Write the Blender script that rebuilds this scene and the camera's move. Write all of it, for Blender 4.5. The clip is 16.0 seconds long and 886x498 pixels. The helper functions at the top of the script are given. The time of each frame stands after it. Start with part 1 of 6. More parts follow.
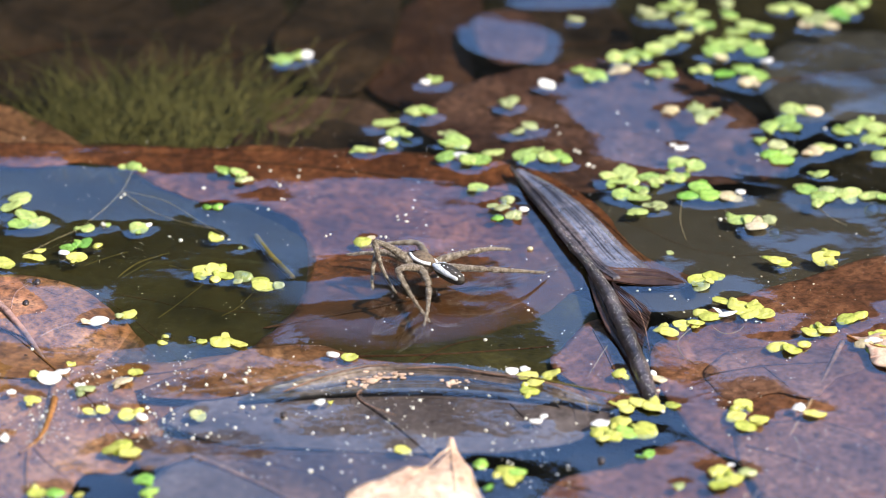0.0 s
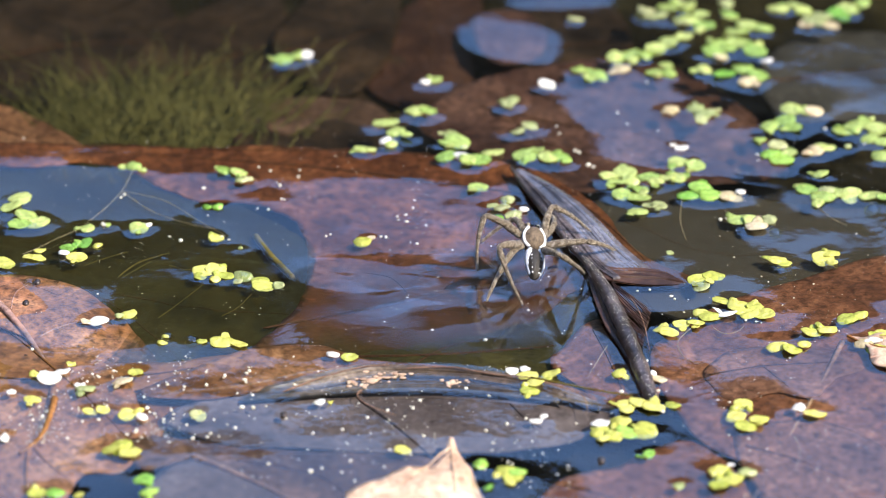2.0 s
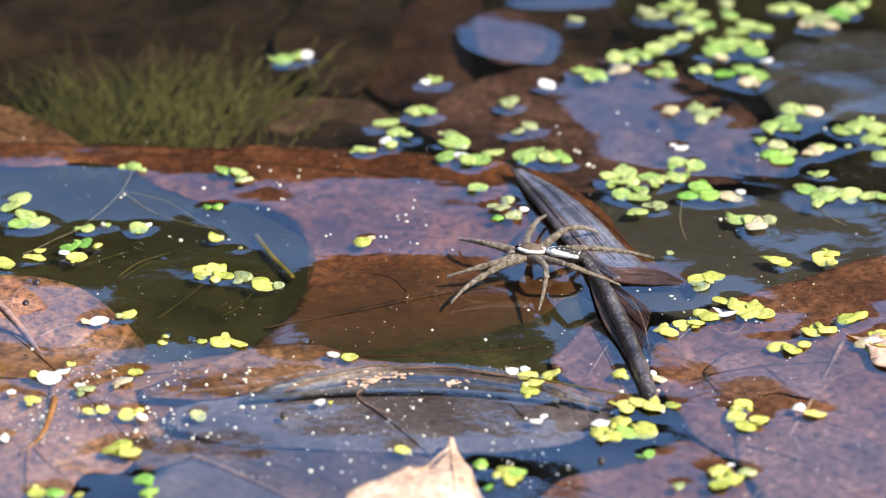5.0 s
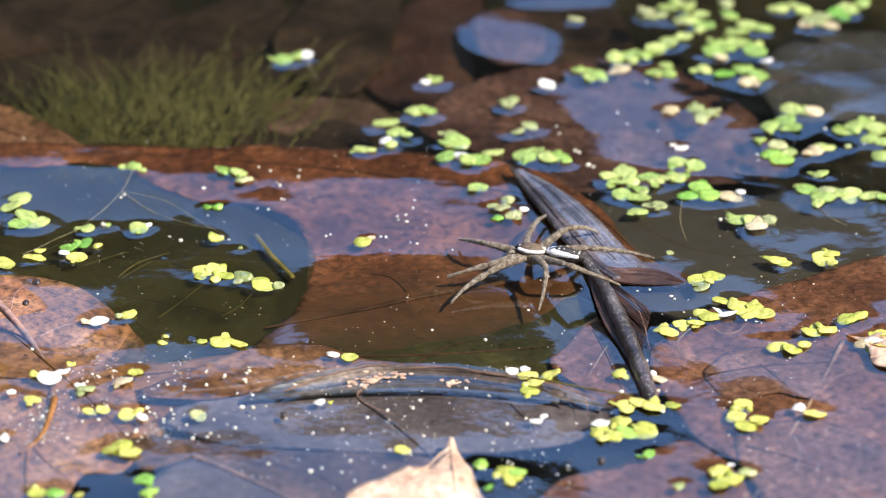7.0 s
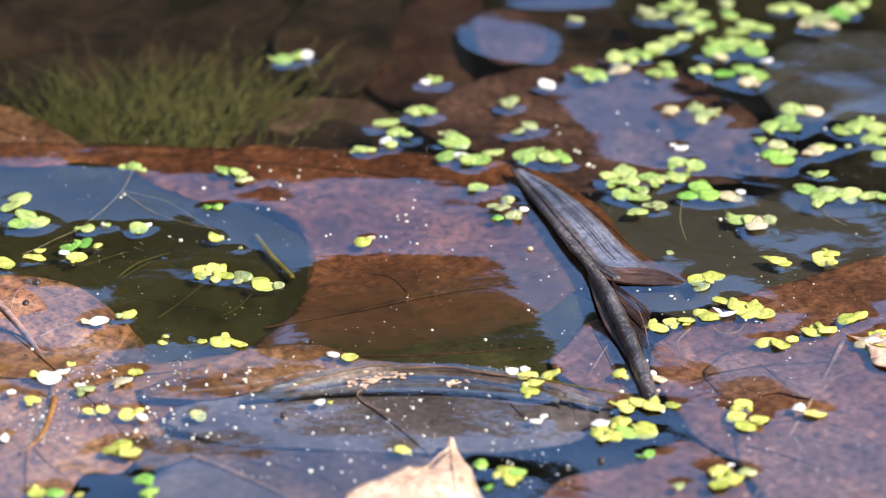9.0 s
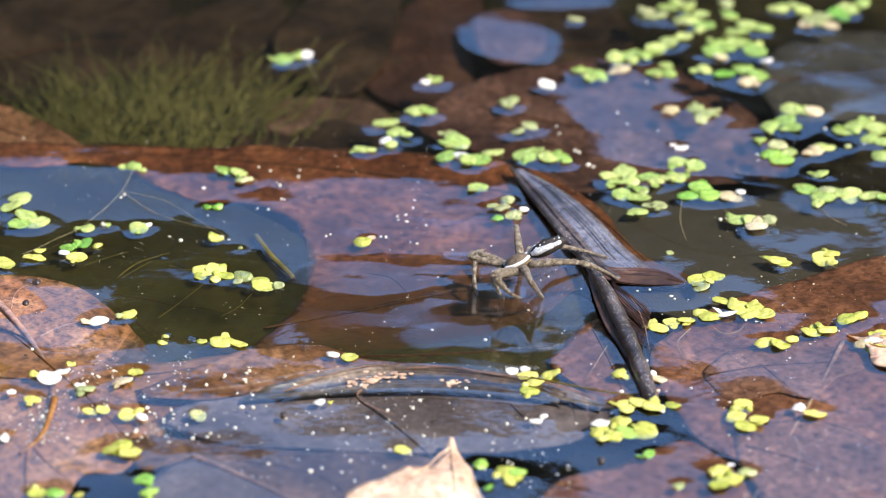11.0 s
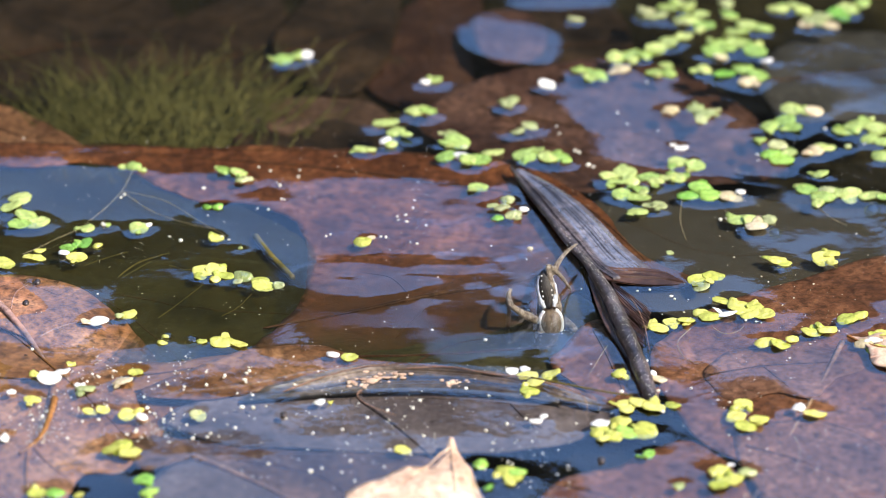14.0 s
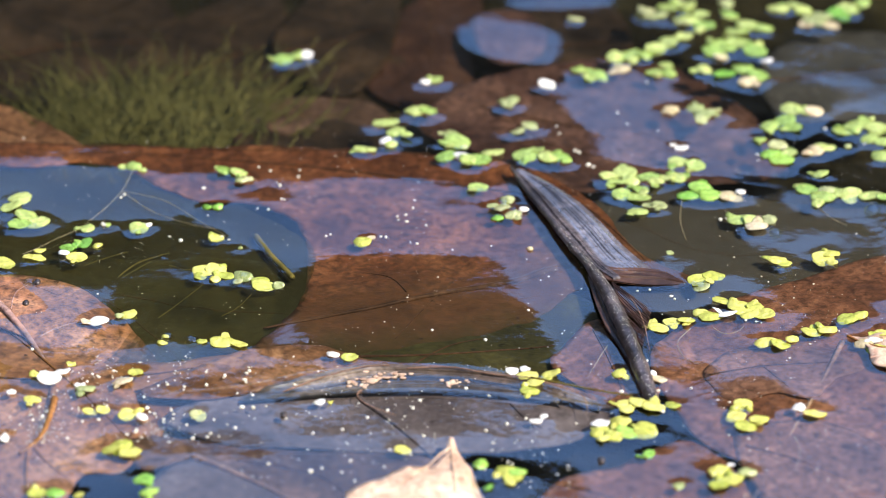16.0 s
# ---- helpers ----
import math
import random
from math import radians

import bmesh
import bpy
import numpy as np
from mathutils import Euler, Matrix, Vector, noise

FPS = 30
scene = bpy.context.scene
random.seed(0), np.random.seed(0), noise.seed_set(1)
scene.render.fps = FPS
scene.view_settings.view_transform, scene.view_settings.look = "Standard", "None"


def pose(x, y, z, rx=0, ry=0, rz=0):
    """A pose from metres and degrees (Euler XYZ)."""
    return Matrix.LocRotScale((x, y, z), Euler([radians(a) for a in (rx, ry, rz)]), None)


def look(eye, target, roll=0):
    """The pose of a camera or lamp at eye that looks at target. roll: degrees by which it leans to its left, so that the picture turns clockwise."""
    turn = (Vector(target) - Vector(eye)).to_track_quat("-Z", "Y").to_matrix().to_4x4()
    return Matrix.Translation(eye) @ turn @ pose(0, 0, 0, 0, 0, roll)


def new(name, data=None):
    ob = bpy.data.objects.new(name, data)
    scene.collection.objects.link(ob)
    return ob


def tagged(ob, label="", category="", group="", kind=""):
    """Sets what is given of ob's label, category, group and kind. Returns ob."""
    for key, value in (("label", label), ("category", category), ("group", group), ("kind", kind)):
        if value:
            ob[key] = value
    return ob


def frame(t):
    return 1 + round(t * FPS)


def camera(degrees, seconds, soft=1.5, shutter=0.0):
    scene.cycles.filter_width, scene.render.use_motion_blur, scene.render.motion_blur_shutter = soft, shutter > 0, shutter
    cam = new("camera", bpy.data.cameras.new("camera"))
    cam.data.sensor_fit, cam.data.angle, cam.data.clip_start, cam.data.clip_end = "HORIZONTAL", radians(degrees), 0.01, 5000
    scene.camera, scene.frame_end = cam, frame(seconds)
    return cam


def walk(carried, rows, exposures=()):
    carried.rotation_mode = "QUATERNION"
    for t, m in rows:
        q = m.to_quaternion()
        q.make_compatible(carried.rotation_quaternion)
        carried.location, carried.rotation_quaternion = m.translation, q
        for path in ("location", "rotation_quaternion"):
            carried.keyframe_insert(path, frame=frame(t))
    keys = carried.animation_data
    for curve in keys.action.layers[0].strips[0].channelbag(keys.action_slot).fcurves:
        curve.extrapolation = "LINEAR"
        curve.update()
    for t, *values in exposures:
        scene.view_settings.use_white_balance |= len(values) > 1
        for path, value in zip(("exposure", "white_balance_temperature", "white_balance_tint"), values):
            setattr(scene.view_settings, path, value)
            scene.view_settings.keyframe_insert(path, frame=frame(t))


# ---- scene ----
from mathutils import geometry

# ---- camera: a long lens on a tripod, low over the pond ----
EYE, AIM = (0, -0.845, 0.4493), (0, 0, 0)
cam = camera(14, 16.0, soft=0.85, shutter=0.5)
cam.data.dof.use_dof = True
cam.data.dof.focus_distance = 0.93
cam.data.dof.aperture_fstop = 11
walk(cam, [(0, look(EYE, AIM)), (16, look(EYE, AIM))], [(0, 1.84, 6260, 10), (16, 1.84, 6260, 10)])

# ---- daylight ----
SUN_AZIMUTH, SUN_HEIGHT = 118, 47
world = bpy.data.worlds.new("sky")
scene.world = world
world.use_nodes = True
sky = world.node_tree.nodes.new("ShaderNodeTexSky")
sky.sky_type, sky.sun_disc = "NISHITA", False
sky.sun_elevation, sky.sun_rotation = radians(SUN_HEIGHT), radians(SUN_AZIMUTH)
sky.air_density, sky.dust_density, sky.ozone_density = 1.0, 0.1, 4.0
world.node_tree.links.new(sky.outputs[0], world.node_tree.nodes["Background"].inputs[0])
world.node_tree.nodes["Background"].inputs[1].default_value = 0.138
a, e = radians(SUN_AZIMUTH), radians(SUN_HEIGHT)
sun = new("sun", bpy.data.lights.new("sun", "SUN"))
sun.data.energy, sun.data.angle, sun.data.color = 2.5, radians(0.53), (1, 0.87, 0.68)
sun.matrix_basis = look((math.sin(a) * math.cos(e) * 5, math.cos(a) * math.cos(e) * 5, math.sin(e) * 5), (0, 0, 0))


# ---- materials ----
class Nodes:
    """A small helper round one node tree."""

    def __init__(self, name):
        self.mat = bpy.data.materials.new(name)
        self.mat.use_nodes = True
        self.tree = self.mat.node_tree
        self.tree.nodes.clear()
        self.out = self.add("ShaderNodeOutputMaterial")
        self.coord = self.add("ShaderNodeTexCoord").outputs["Object"]

    def add(self, kind, **values):
        node = self.tree.nodes.new(kind)
        for key, value in values.items():
            self.put(node.inputs[key.replace("_", " ")], value)
        return node

    def put(self, socket, value):
        if isinstance(value, bpy.types.NodeSocket):
            self.tree.links.new(value, socket)
        else:
            socket.default_value = value

    def noise(self, scale, detail=4.0, rough=0.6, distort=0.0):
        return self.add("ShaderNodeTexNoise", Vector=self.coord, Scale=scale, Detail=detail, Roughness=rough, Distortion=distort).outputs["Fac"]

    def ramp(self, fac, *stops):
        node = self.add("ShaderNodeValToRGB")
        self.put(node.inputs[0], fac)
        while len(node.color_ramp.elements) < len(stops):
            node.color_ramp.elements.new(0.5)
        for el, (at, col) in zip(node.color_ramp.elements, stops):
            el.position, el.color = at, (*col, 1) if isinstance(col, tuple) else (col, col, col, 1)
        return node.outputs[0]

    def mix(self, fac, one, two, how="MIX"):
        node = self.tree.nodes.new("ShaderNodeMix")
        node.data_type, node.blend_type = "RGBA", how
        for i, v in ((0, fac), (6, one), (7, two)):
            self.put(node.inputs[i], (*v, 1) if isinstance(v, tuple) else v)
        return node.outputs[2]

    def math(self, how, one, two=0.0):
        node = self.tree.nodes.new("ShaderNodeMath")
        node.operation = how
        self.put(node.inputs[0], one), self.put(node.inputs[1], two)
        return node.outputs[0]

    def bump(self, height, distance, strength=1.0):
        return self.add("ShaderNodeBump", Height=height, Distance=distance, Strength=strength).outputs[0]

    def lit(self, colour, roughness, normal=None, **more):
        node = self.add("ShaderNodeBsdfPrincipled", Roughness=roughness, **more)
        self.put(node.inputs["Base Color"], (*colour, 1) if isinstance(colour, tuple) else colour)
        if normal:
            self.put(node.inputs["Normal"], normal)
        return node.outputs[0]

    def done(self, shader):
        self.put(self.out.inputs[0], shader)
        return self.mat


def leaf_material(name, dark, mid, light, rough=0.5, coat=0.0, gloss=0.12, film=1.5, shine=0.04, silted=False, mottle=0.6):
    """A dead leaf: blotches, fungus specks and a fine net of veinlets. Under water its skin has next to no gloss."""
    n = Nodes(name)
    tone = n.ramp(n.noise(38, 7, 0.7, 0.6), (0.34, dark), (0.5, mid), (0.64, light))
    rand = n.add("ShaderNodeObjectInfo").outputs["Random"]
    tone = n.mix(mottle, tone, n.ramp(n.noise(380, 8, 0.75, 0.3), (0.38, 0.1), (0.62, 0.92)), "OVERLAY")
    spots = n.ramp(n.noise(170, 3, 0.5), (0.66, 0.0), (0.72, 0.8))
    tone = n.mix(spots, tone, tuple(c * 0.3 for c in dark))
    net = n.tree.nodes.new("ShaderNodeTexVoronoi")
    net.feature = "DISTANCE_TO_EDGE"
    n.put(net.inputs["Vector"], n.coord), n.put(net.inputs["Scale"], 420)
    lines = n.ramp(net.outputs["Distance"], (0.0, 1.0), (0.06, 0.0))
    tone = n.mix(n.math("MULTIPLY", lines, 0.05), tone, tuple(c * 0.55 for c in dark))
    tone = n.mix(n.math("MULTIPLY", rand, 0.25), tone, mid)
    if silted:  # darker brown over the low lobe, dark olive along its sunken margin
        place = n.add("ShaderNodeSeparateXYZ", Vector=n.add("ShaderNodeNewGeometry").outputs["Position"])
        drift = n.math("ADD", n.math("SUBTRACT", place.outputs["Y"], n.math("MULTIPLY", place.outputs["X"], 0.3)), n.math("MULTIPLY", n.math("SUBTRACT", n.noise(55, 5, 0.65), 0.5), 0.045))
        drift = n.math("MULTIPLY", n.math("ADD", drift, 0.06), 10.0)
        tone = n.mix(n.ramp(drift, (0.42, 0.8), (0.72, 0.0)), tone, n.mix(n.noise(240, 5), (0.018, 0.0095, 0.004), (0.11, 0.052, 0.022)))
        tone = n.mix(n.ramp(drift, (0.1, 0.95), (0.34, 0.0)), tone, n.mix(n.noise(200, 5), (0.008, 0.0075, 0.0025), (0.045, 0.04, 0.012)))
    relief = n.math("ADD", n.math("MULTIPLY", lines, 0.1), n.noise(300, 5, 0.7))
    rough_map = n.ramp(n.noise(120), (0.3, rough - 0.12), (0.7, rough + 0.12))
    return n.done(n.lit(tone, rough_map, n.bump(relief, 0.0004, 0.7), Coat_Weight=coat, Coat_Roughness=gloss, Coat_IOR=film, Specular_IOR_Level=shine))


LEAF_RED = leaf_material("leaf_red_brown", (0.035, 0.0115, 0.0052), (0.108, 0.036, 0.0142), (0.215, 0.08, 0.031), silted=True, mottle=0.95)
LEAF_DARK = leaf_material("leaf_dark_brown", (0.035, 0.019, 0.012), (0.085, 0.047, 0.031), (0.16, 0.09, 0.06))
LEAF_BROWN = leaf_material("leaf_brown", (0.065, 0.027, 0.013), (0.175, 0.081, 0.039), (0.275, 0.14, 0.07), mottle=0.9)
LEAF_WET = leaf_material("leaf_wet_brown", (0.11, 0.043, 0.019), (0.26, 0.115, 0.05), (0.41, 0.21, 0.105), 0.35, 0.4, shine=0.4, mottle=0.95)
LEAF_TAN = leaf_material("leaf_dry_tan", (0.36, 0.22, 0.15), (0.6, 0.42, 0.3), (0.8, 0.64, 0.48), 0.55, shine=0.4)
RIB = leaf_material("leaf_rib", (0.014, 0.011, 0.011), (0.048, 0.038, 0.039), (0.14, 0.112, 0.115), 0.4, 0.5, 0.2, 1.5, 0.35, mottle=1.0)
VEIN = leaf_material("leaf_vein", (0.03, 0.014, 0.008), (0.06, 0.028, 0.014), (0.1, 0.05, 0.025))
VEIN_PINK = leaf_material("leaf_vein_pink", (0.17, 0.09, 0.072), (0.32, 0.19, 0.16), (0.44, 0.29, 0.25), 0.4, 0.3, shine=0.3)
VEIN_PALE = leaf_material("leaf_vein_pale", (0.16, 0.09, 0.06), (0.24, 0.14, 0.1), (0.34, 0.22, 0.15))
# The bluish tint paints in part of the sky's sheen on the wet fold.
FOLD = leaf_material("leaf_fold", (0.022, 0.02, 0.023), (0.1, 0.092, 0.108), (0.25, 0.235, 0.275), 0.3, 1.0, 0.06, 2.1, 0.4)


def water_material(name="pond_water", fades=False):
    """Clear water with a mirror skin; a stirred patch thins out towards its rim."""
    n = Nodes(name)
    swirl = n.math("ADD", n.noise(60, 3, 0.5, 0.5), n.math("MULTIPLY", n.noise(420, 3, 0.55), 0.12))
    normal = n.bump(swirl, 0.0006, 0.22)
    mirror = n.add("ShaderNodeBsdfAnisotropic", Color=(0.95, 0.95, 1, 1), Roughness=0.03, Normal=normal)
    clear = n.add("ShaderNodeBsdfTransparent", Color=(0.9, 0.92, 0.86, 1))
    graze = n.add("ShaderNodeLayerWeight", Blend=0.5, Normal=normal).outputs["Facing"]
    gloss = n.math("ADD", n.math("MULTIPLY", n.math("POWER", graze, 5.0), 0.885), 0.118)
    if fades:
        offset = n.add("ShaderNodeVectorMath")
        offset.operation = "DISTANCE"
        n.put(offset.inputs[0], n.add("ShaderNodeTexCoord").outputs["Generated"]), n.put(offset.inputs[1], (0.5, 0.5, 0.5))
        body = n.ramp(offset.outputs["Value"], (0.22, 1.0), (0.46, 0.0))
        gloss = n.math("MULTIPLY", gloss, body)
        clear = n.add("ShaderNodeBsdfTransparent")
    blend = n.add("ShaderNodeMixShader")
    n.put(blend.inputs[0], gloss), n.put(blend.inputs[1], clear.outputs[0]), n.put(blend.inputs[2], mirror.outputs[0])
    return n.done(blend.outputs[0])


def mud_material():
    n = Nodes("pond_mud")
    tone = n.ramp(n.noise(22, 6, 0.65), (0.34, (0.006, 0.005, 0.0023)), (0.5, (0.02, 0.016, 0.007)), (0.66, (0.055, 0.044, 0.018)))
    grit = n.ramp(n.noise(600, 3), (0.35, 0.4), (0.7, 1.0))
    return n.done(n.lit(n.mix(1.0, tone, grit, "MULTIPLY"), 0.9, n.bump(n.noise(140, 6), 0.003), Specular_IOR_Level=0.03))


def frond_material(name, dark, light, shine=0.24):
    n = Nodes(name)
    rand = n.add("ShaderNodeObjectInfo").outputs["Random"]
    tone = n.mix(rand, dark, light)
    tone = n.mix(0.55, tone, n.ramp(n.noise(700, 5), (0.32, 0.22), (0.68, 0.85)), "OVERLAY")
    edge = n.ramp(n.noise(350, 3), (0.62, 0.0), (0.75, 0.6))
    tone = n.mix(edge, tone, tuple(min(1, c * 1.5 + 0.06) for c in light))
    body = n.lit(tone, shine, n.bump(n.noise(1500, 3), 0.0002, 0.5), Specular_IOR_Level=0.5)
    glow = n.add("ShaderNodeBsdfTranslucent", Color=tone)
    blend = n.add("ShaderNodeMixShader", Fac=0.2)
    n.put(blend.inputs[1], body), n.put(blend.inputs[2], glow.outputs[0])
    return n.done(blend.outputs[0])


def murk_material(name, colour, thin, thick):
    """Fine silt hanging in a still pool."""
    n = Nodes(name)
    silt = n.add("ShaderNodeBsdfDiffuse", Color=(*colour, 1))
    clear = n.add("ShaderNodeBsdfTransparent")
    blend = n.add("ShaderNodeMixShader")
    n.put(blend.inputs[0], n.ramp(n.noise(40, 3, 0.5), (0.3, thin), (0.7, thick)))
    n.put(blend.inputs[1], clear.outputs[0]), n.put(blend.inputs[2], silt.outputs[0])
    return n.done(blend.outputs[0])


def plain_material(name, low, high, scale=400, rough=0.5, bump=0.0003, **more):
    n = Nodes(name)
    tone = n.ramp(n.noise(scale, 5, 0.65), (0.3, low), (0.7, high))
    return n.done(n.lit(tone, rough, n.bump(n.noise(scale * 2.5, 4), bump), **more))


def banded_material(name, dark, mid, light):
    """A mottled, faintly ringed limb: rings follow the limb's own length."""
    n = Nodes(name)
    along = n.add("ShaderNodeSeparateXYZ", Vector=n.coord).outputs["X"]
    ring = n.math("SINE", n.math("ADD", n.math("MULTIPLY", along, 2300.0), n.math("MULTIPLY", n.noise(500), 6.0)))
    blotch = n.math("ADD", n.noise(1300, 6, 0.7), n.math("MULTIPLY", ring, 0.035))
    tone = n.ramp(blotch, (0.33, dark), (0.5, mid), (0.68, light))
    return n.done(n.lit(tone, 0.5, n.bump(n.noise(3600, 5), 0.0011)))


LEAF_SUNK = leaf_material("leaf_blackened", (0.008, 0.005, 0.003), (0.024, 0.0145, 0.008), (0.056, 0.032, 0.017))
LEAF_OLIVE = leaf_material("leaf_olive_slime", (0.014, 0.0125, 0.004), (0.036, 0.031, 0.0095), (0.07, 0.058, 0.018), mottle=0.45)
LEAF_SILT = leaf_material("leaf_silted", (0.032, 0.027, 0.021), (0.05, 0.043, 0.035), (0.074, 0.064, 0.052), mottle=0.35)
LEAF_SILT_PALE = leaf_material("leaf_silted_pale", (0.027, 0.024, 0.02), (0.046, 0.041, 0.035), (0.075, 0.066, 0.057), mottle=0.35)
LEAF_LIGHT = leaf_material("leaf_mauve_brown", (0.075, 0.034, 0.022), (0.15, 0.07, 0.045), (0.23, 0.115, 0.078), mottle=0.85)
LEAF_DROWNED = leaf_material("leaf_drowned_red", (0.012, 0.0055, 0.0035), (0.036, 0.016, 0.01), (0.075, 0.035, 0.02))
LEAF_DULL = leaf_material("leaf_dull_purple", (0.022, 0.01, 0.0075), (0.066, 0.031, 0.022), (0.12, 0.06, 0.042), mottle=0.85)
LEAF_ROSE = leaf_material("leaf_rose_brown", (0.05, 0.02, 0.012), (0.14, 0.056, 0.029), (0.25, 0.112, 0.06), mottle=0.85)
# The purple-grey tint paints in some of the sky reflected over this leaf.
LEAF_SLATE = leaf_material("leaf_slate_brown", (0.06, 0.044, 0.047), (0.108, 0.083, 0.09), (0.16, 0.126, 0.136), mottle=0.4)
LEAF_ORANGE = leaf_material("leaf_orange_brown", (0.12, 0.05, 0.016), (0.23, 0.105, 0.036), (0.33, 0.17, 0.07))
SLATE_WET = leaf_material("leaf_slate_wet", (0.014, 0.011, 0.01), (0.06, 0.049, 0.047), (0.15, 0.124, 0.118), 0.5, 0.35, 0.25, 1.45, 0.3)
SKIN_SCRAP_WET = leaf_material("leaf_skin_wet", (0.03, 0.02, 0.014), (0.09, 0.064, 0.047), (0.24, 0.185, 0.15), 0.5, 0.35, 0.25, 1.45, 0.3)
FLAP = leaf_material("leaf_flap_brown", (0.018, 0.009, 0.006), (0.056, 0.026, 0.015), (0.12, 0.058, 0.034), 0.45, 0.25, 0.3, 1.4, 0.3)
MURK = murk_material("pool_murk", (0.05, 0.043, 0.013), 0.16, 0.4)
MURK_GREY = murk_material("pool_murk_grey", (0.075, 0.064, 0.049), 0.3, 0.62)
WATER, RIPPLE, MUD = water_material(), water_material("stirred_water", True), mud_material()
FROND = frond_material("frond_yellow_green", (0.38, 0.43, 0.07), (0.7, 0.67, 0.17))
FROND_LIME = frond_material("frond_lime", (0.24, 0.38, 0.08), (0.47, 0.54, 0.18))
FROND_GREEN = frond_material("frond_green", (0.18, 0.4, 0.06), (0.36, 0.55, 0.1))
FROND_PALE = frond_material("frond_faded", (0.3, 0.36, 0.14), (0.46, 0.48, 0.24))
FROND_TAN = frond_material("frond_dead", (0.5, 0.42, 0.24), (0.66, 0.56, 0.38))
FROND_WHITE = frond_material("frond_bleached", (0.78, 0.76, 0.72), (0.88, 0.87, 0.84))
SPECK = plain_material("speck_white", (0.6, 0.58, 0.45), (0.88, 0.87, 0.8), 300, 0.3)
ROOT = plain_material("root_thread", (0.17, 0.14, 0.07), (0.36, 0.31, 0.18), 300)
STEM = plain_material("plant_stem", (0.07, 0.06, 0.012), (0.16, 0.125, 0.03), 200, Specular_IOR_Level=0.05)
WEED_STRAND = plain_material("water_weed", (0.03, 0.03, 0.008), (0.16, 0.142, 0.05), 60, Specular_IOR_Level=0.03)
# near-black, for the unseen backdrop that the water mirrors
FOLIAGE = plain_material("backdrop_foliage", (0.002, 0.003, 0.0015), (0.009, 0.011, 0.004), 1.6, 0.9, 0.05)
SKIN = plain_material("spider_brown", (0.04, 0.026, 0.016), (0.24, 0.175, 0.115), 1300, 0.6)
SKIN_LEG = banded_material("spider_leg", (0.075, 0.055, 0.038), (0.275, 0.22, 0.16), (0.58, 0.52, 0.43))
HAIR = plain_material("spider_hair", (0.22, 0.18, 0.13), (0.55, 0.5, 0.42), 700, 0.6)
SKIN_WHITE = plain_material("spider_white", (0.72, 0.73, 0.75), (0.86, 0.87, 0.9), 900, 0.4)
SKIN_BLUE = plain_material("spider_blue_white", (0.28, 0.32, 0.4), (0.86, 0.9, 0.97), 2600, 0.4)
SKIN_DARK = plain_material("spider_dark", (0.012, 0.01, 0.009), (0.04, 0.032, 0.026), 900, 0.45)
EYE_BLACK = plain_material("spider_eye", (0.004, 0.004, 0.004), (0.008, 0.008, 0.008), 900, 0.1)


# ---- mesh helpers ----
def mesh_of(name, bm, material, smooth=True):
    data = bpy.data.meshes.new(name)
    bm.to_mesh(data)
    bm.free()
    data.materials.append(material)
    for p in data.polygons:
        p.use_smooth = smooth
    return data


def part(name, bm, material, parent, label=""):
    """Links a bmesh as one mesh object under a thing or under a part."""
    ob = new(name, mesh_of(name, bm, material))
    ob.parent = parent
    return tagged(ob, label)


def thing(name, label, category, m=Matrix(), group="", kind=""):
    ob = new(name)
    ob.empty_display_size = 0.01
    ob.matrix_basis = m
    return tagged(ob, label, category, group, kind)


def spline(points, steps, closed=False):
    """Points on a smooth curve through the given ones."""
    pts = [Vector((*p, 0)[:3]) for p in points]
    n, out = len(pts), []
    for i in range(n if closed else n - 1):
        a, b, c, d = (pts[j % n] if closed else pts[min(max(j, 0), n - 1)] for j in (i - 1, i, i + 1, i + 2))
        for k in range(steps):
            t = k / steps
            out.append(0.5 * (2 * b + (c - a) * t + (2 * a - 5 * b + 4 * c - d) * t * t + (3 * b - a - 3 * c + d) * t ** 3))
    return out if closed else out + [pts[-1]]


def tube_into(bm, points, radii, sides=8):
    """A tapering tube along the points, closed at both ends."""
    rings, n = [], len(points)
    side = None
    for i, p in enumerate(points):
        along = (points[min(i + 1, n - 1)] - points[max(i - 1, 0)]).normalized()
        if side is None:
            side = along.orthogonal().normalized()
        side = (side - along * side.dot(along)).normalized()
        up = along.cross(side)
        r = radii[i] if hasattr(radii, "__len__") else radii
        rings.append([bm.verts.new(p + (side * math.cos(q) + up * math.sin(q)) * r) for q in (2 * math.pi * k / sides for k in range(sides))])
    for r, s in zip(rings, rings[1:]):
        for k in range(sides):
            bm.faces.new((r[k], r[(k + 1) % sides], s[(k + 1) % sides], s[k]))
    bm.faces.new(rings[0][::-1]), bm.faces.new(rings[-1])


def tube(points, radii, sides=8):
    bm = bmesh.new()
    tube_into(bm, points, radii, sides)
    return bm


def blob_into(bm, centre, size, rings=8, sides=12, turn=Matrix.Identity(3)):
    """A rounded ellipsoid."""
    made = bmesh.ops.create_uvsphere(bm, u_segments=sides, v_segments=rings, radius=1)["verts"]
    for v in made:
        v.co = turn @ Vector((v.co.x * size[0], v.co.y * size[1], v.co.z * size[2])) + Vector(centre)


# ---- the water's surface ----
# Each bulge in the film: from, to, half width, lean in degrees towards the near bank (negative: away).
SWELLS = []


def swell(x0, y0, x1, y1, r, lean):
    SWELLS.append((x0, y0, x1, y1, r, lean))


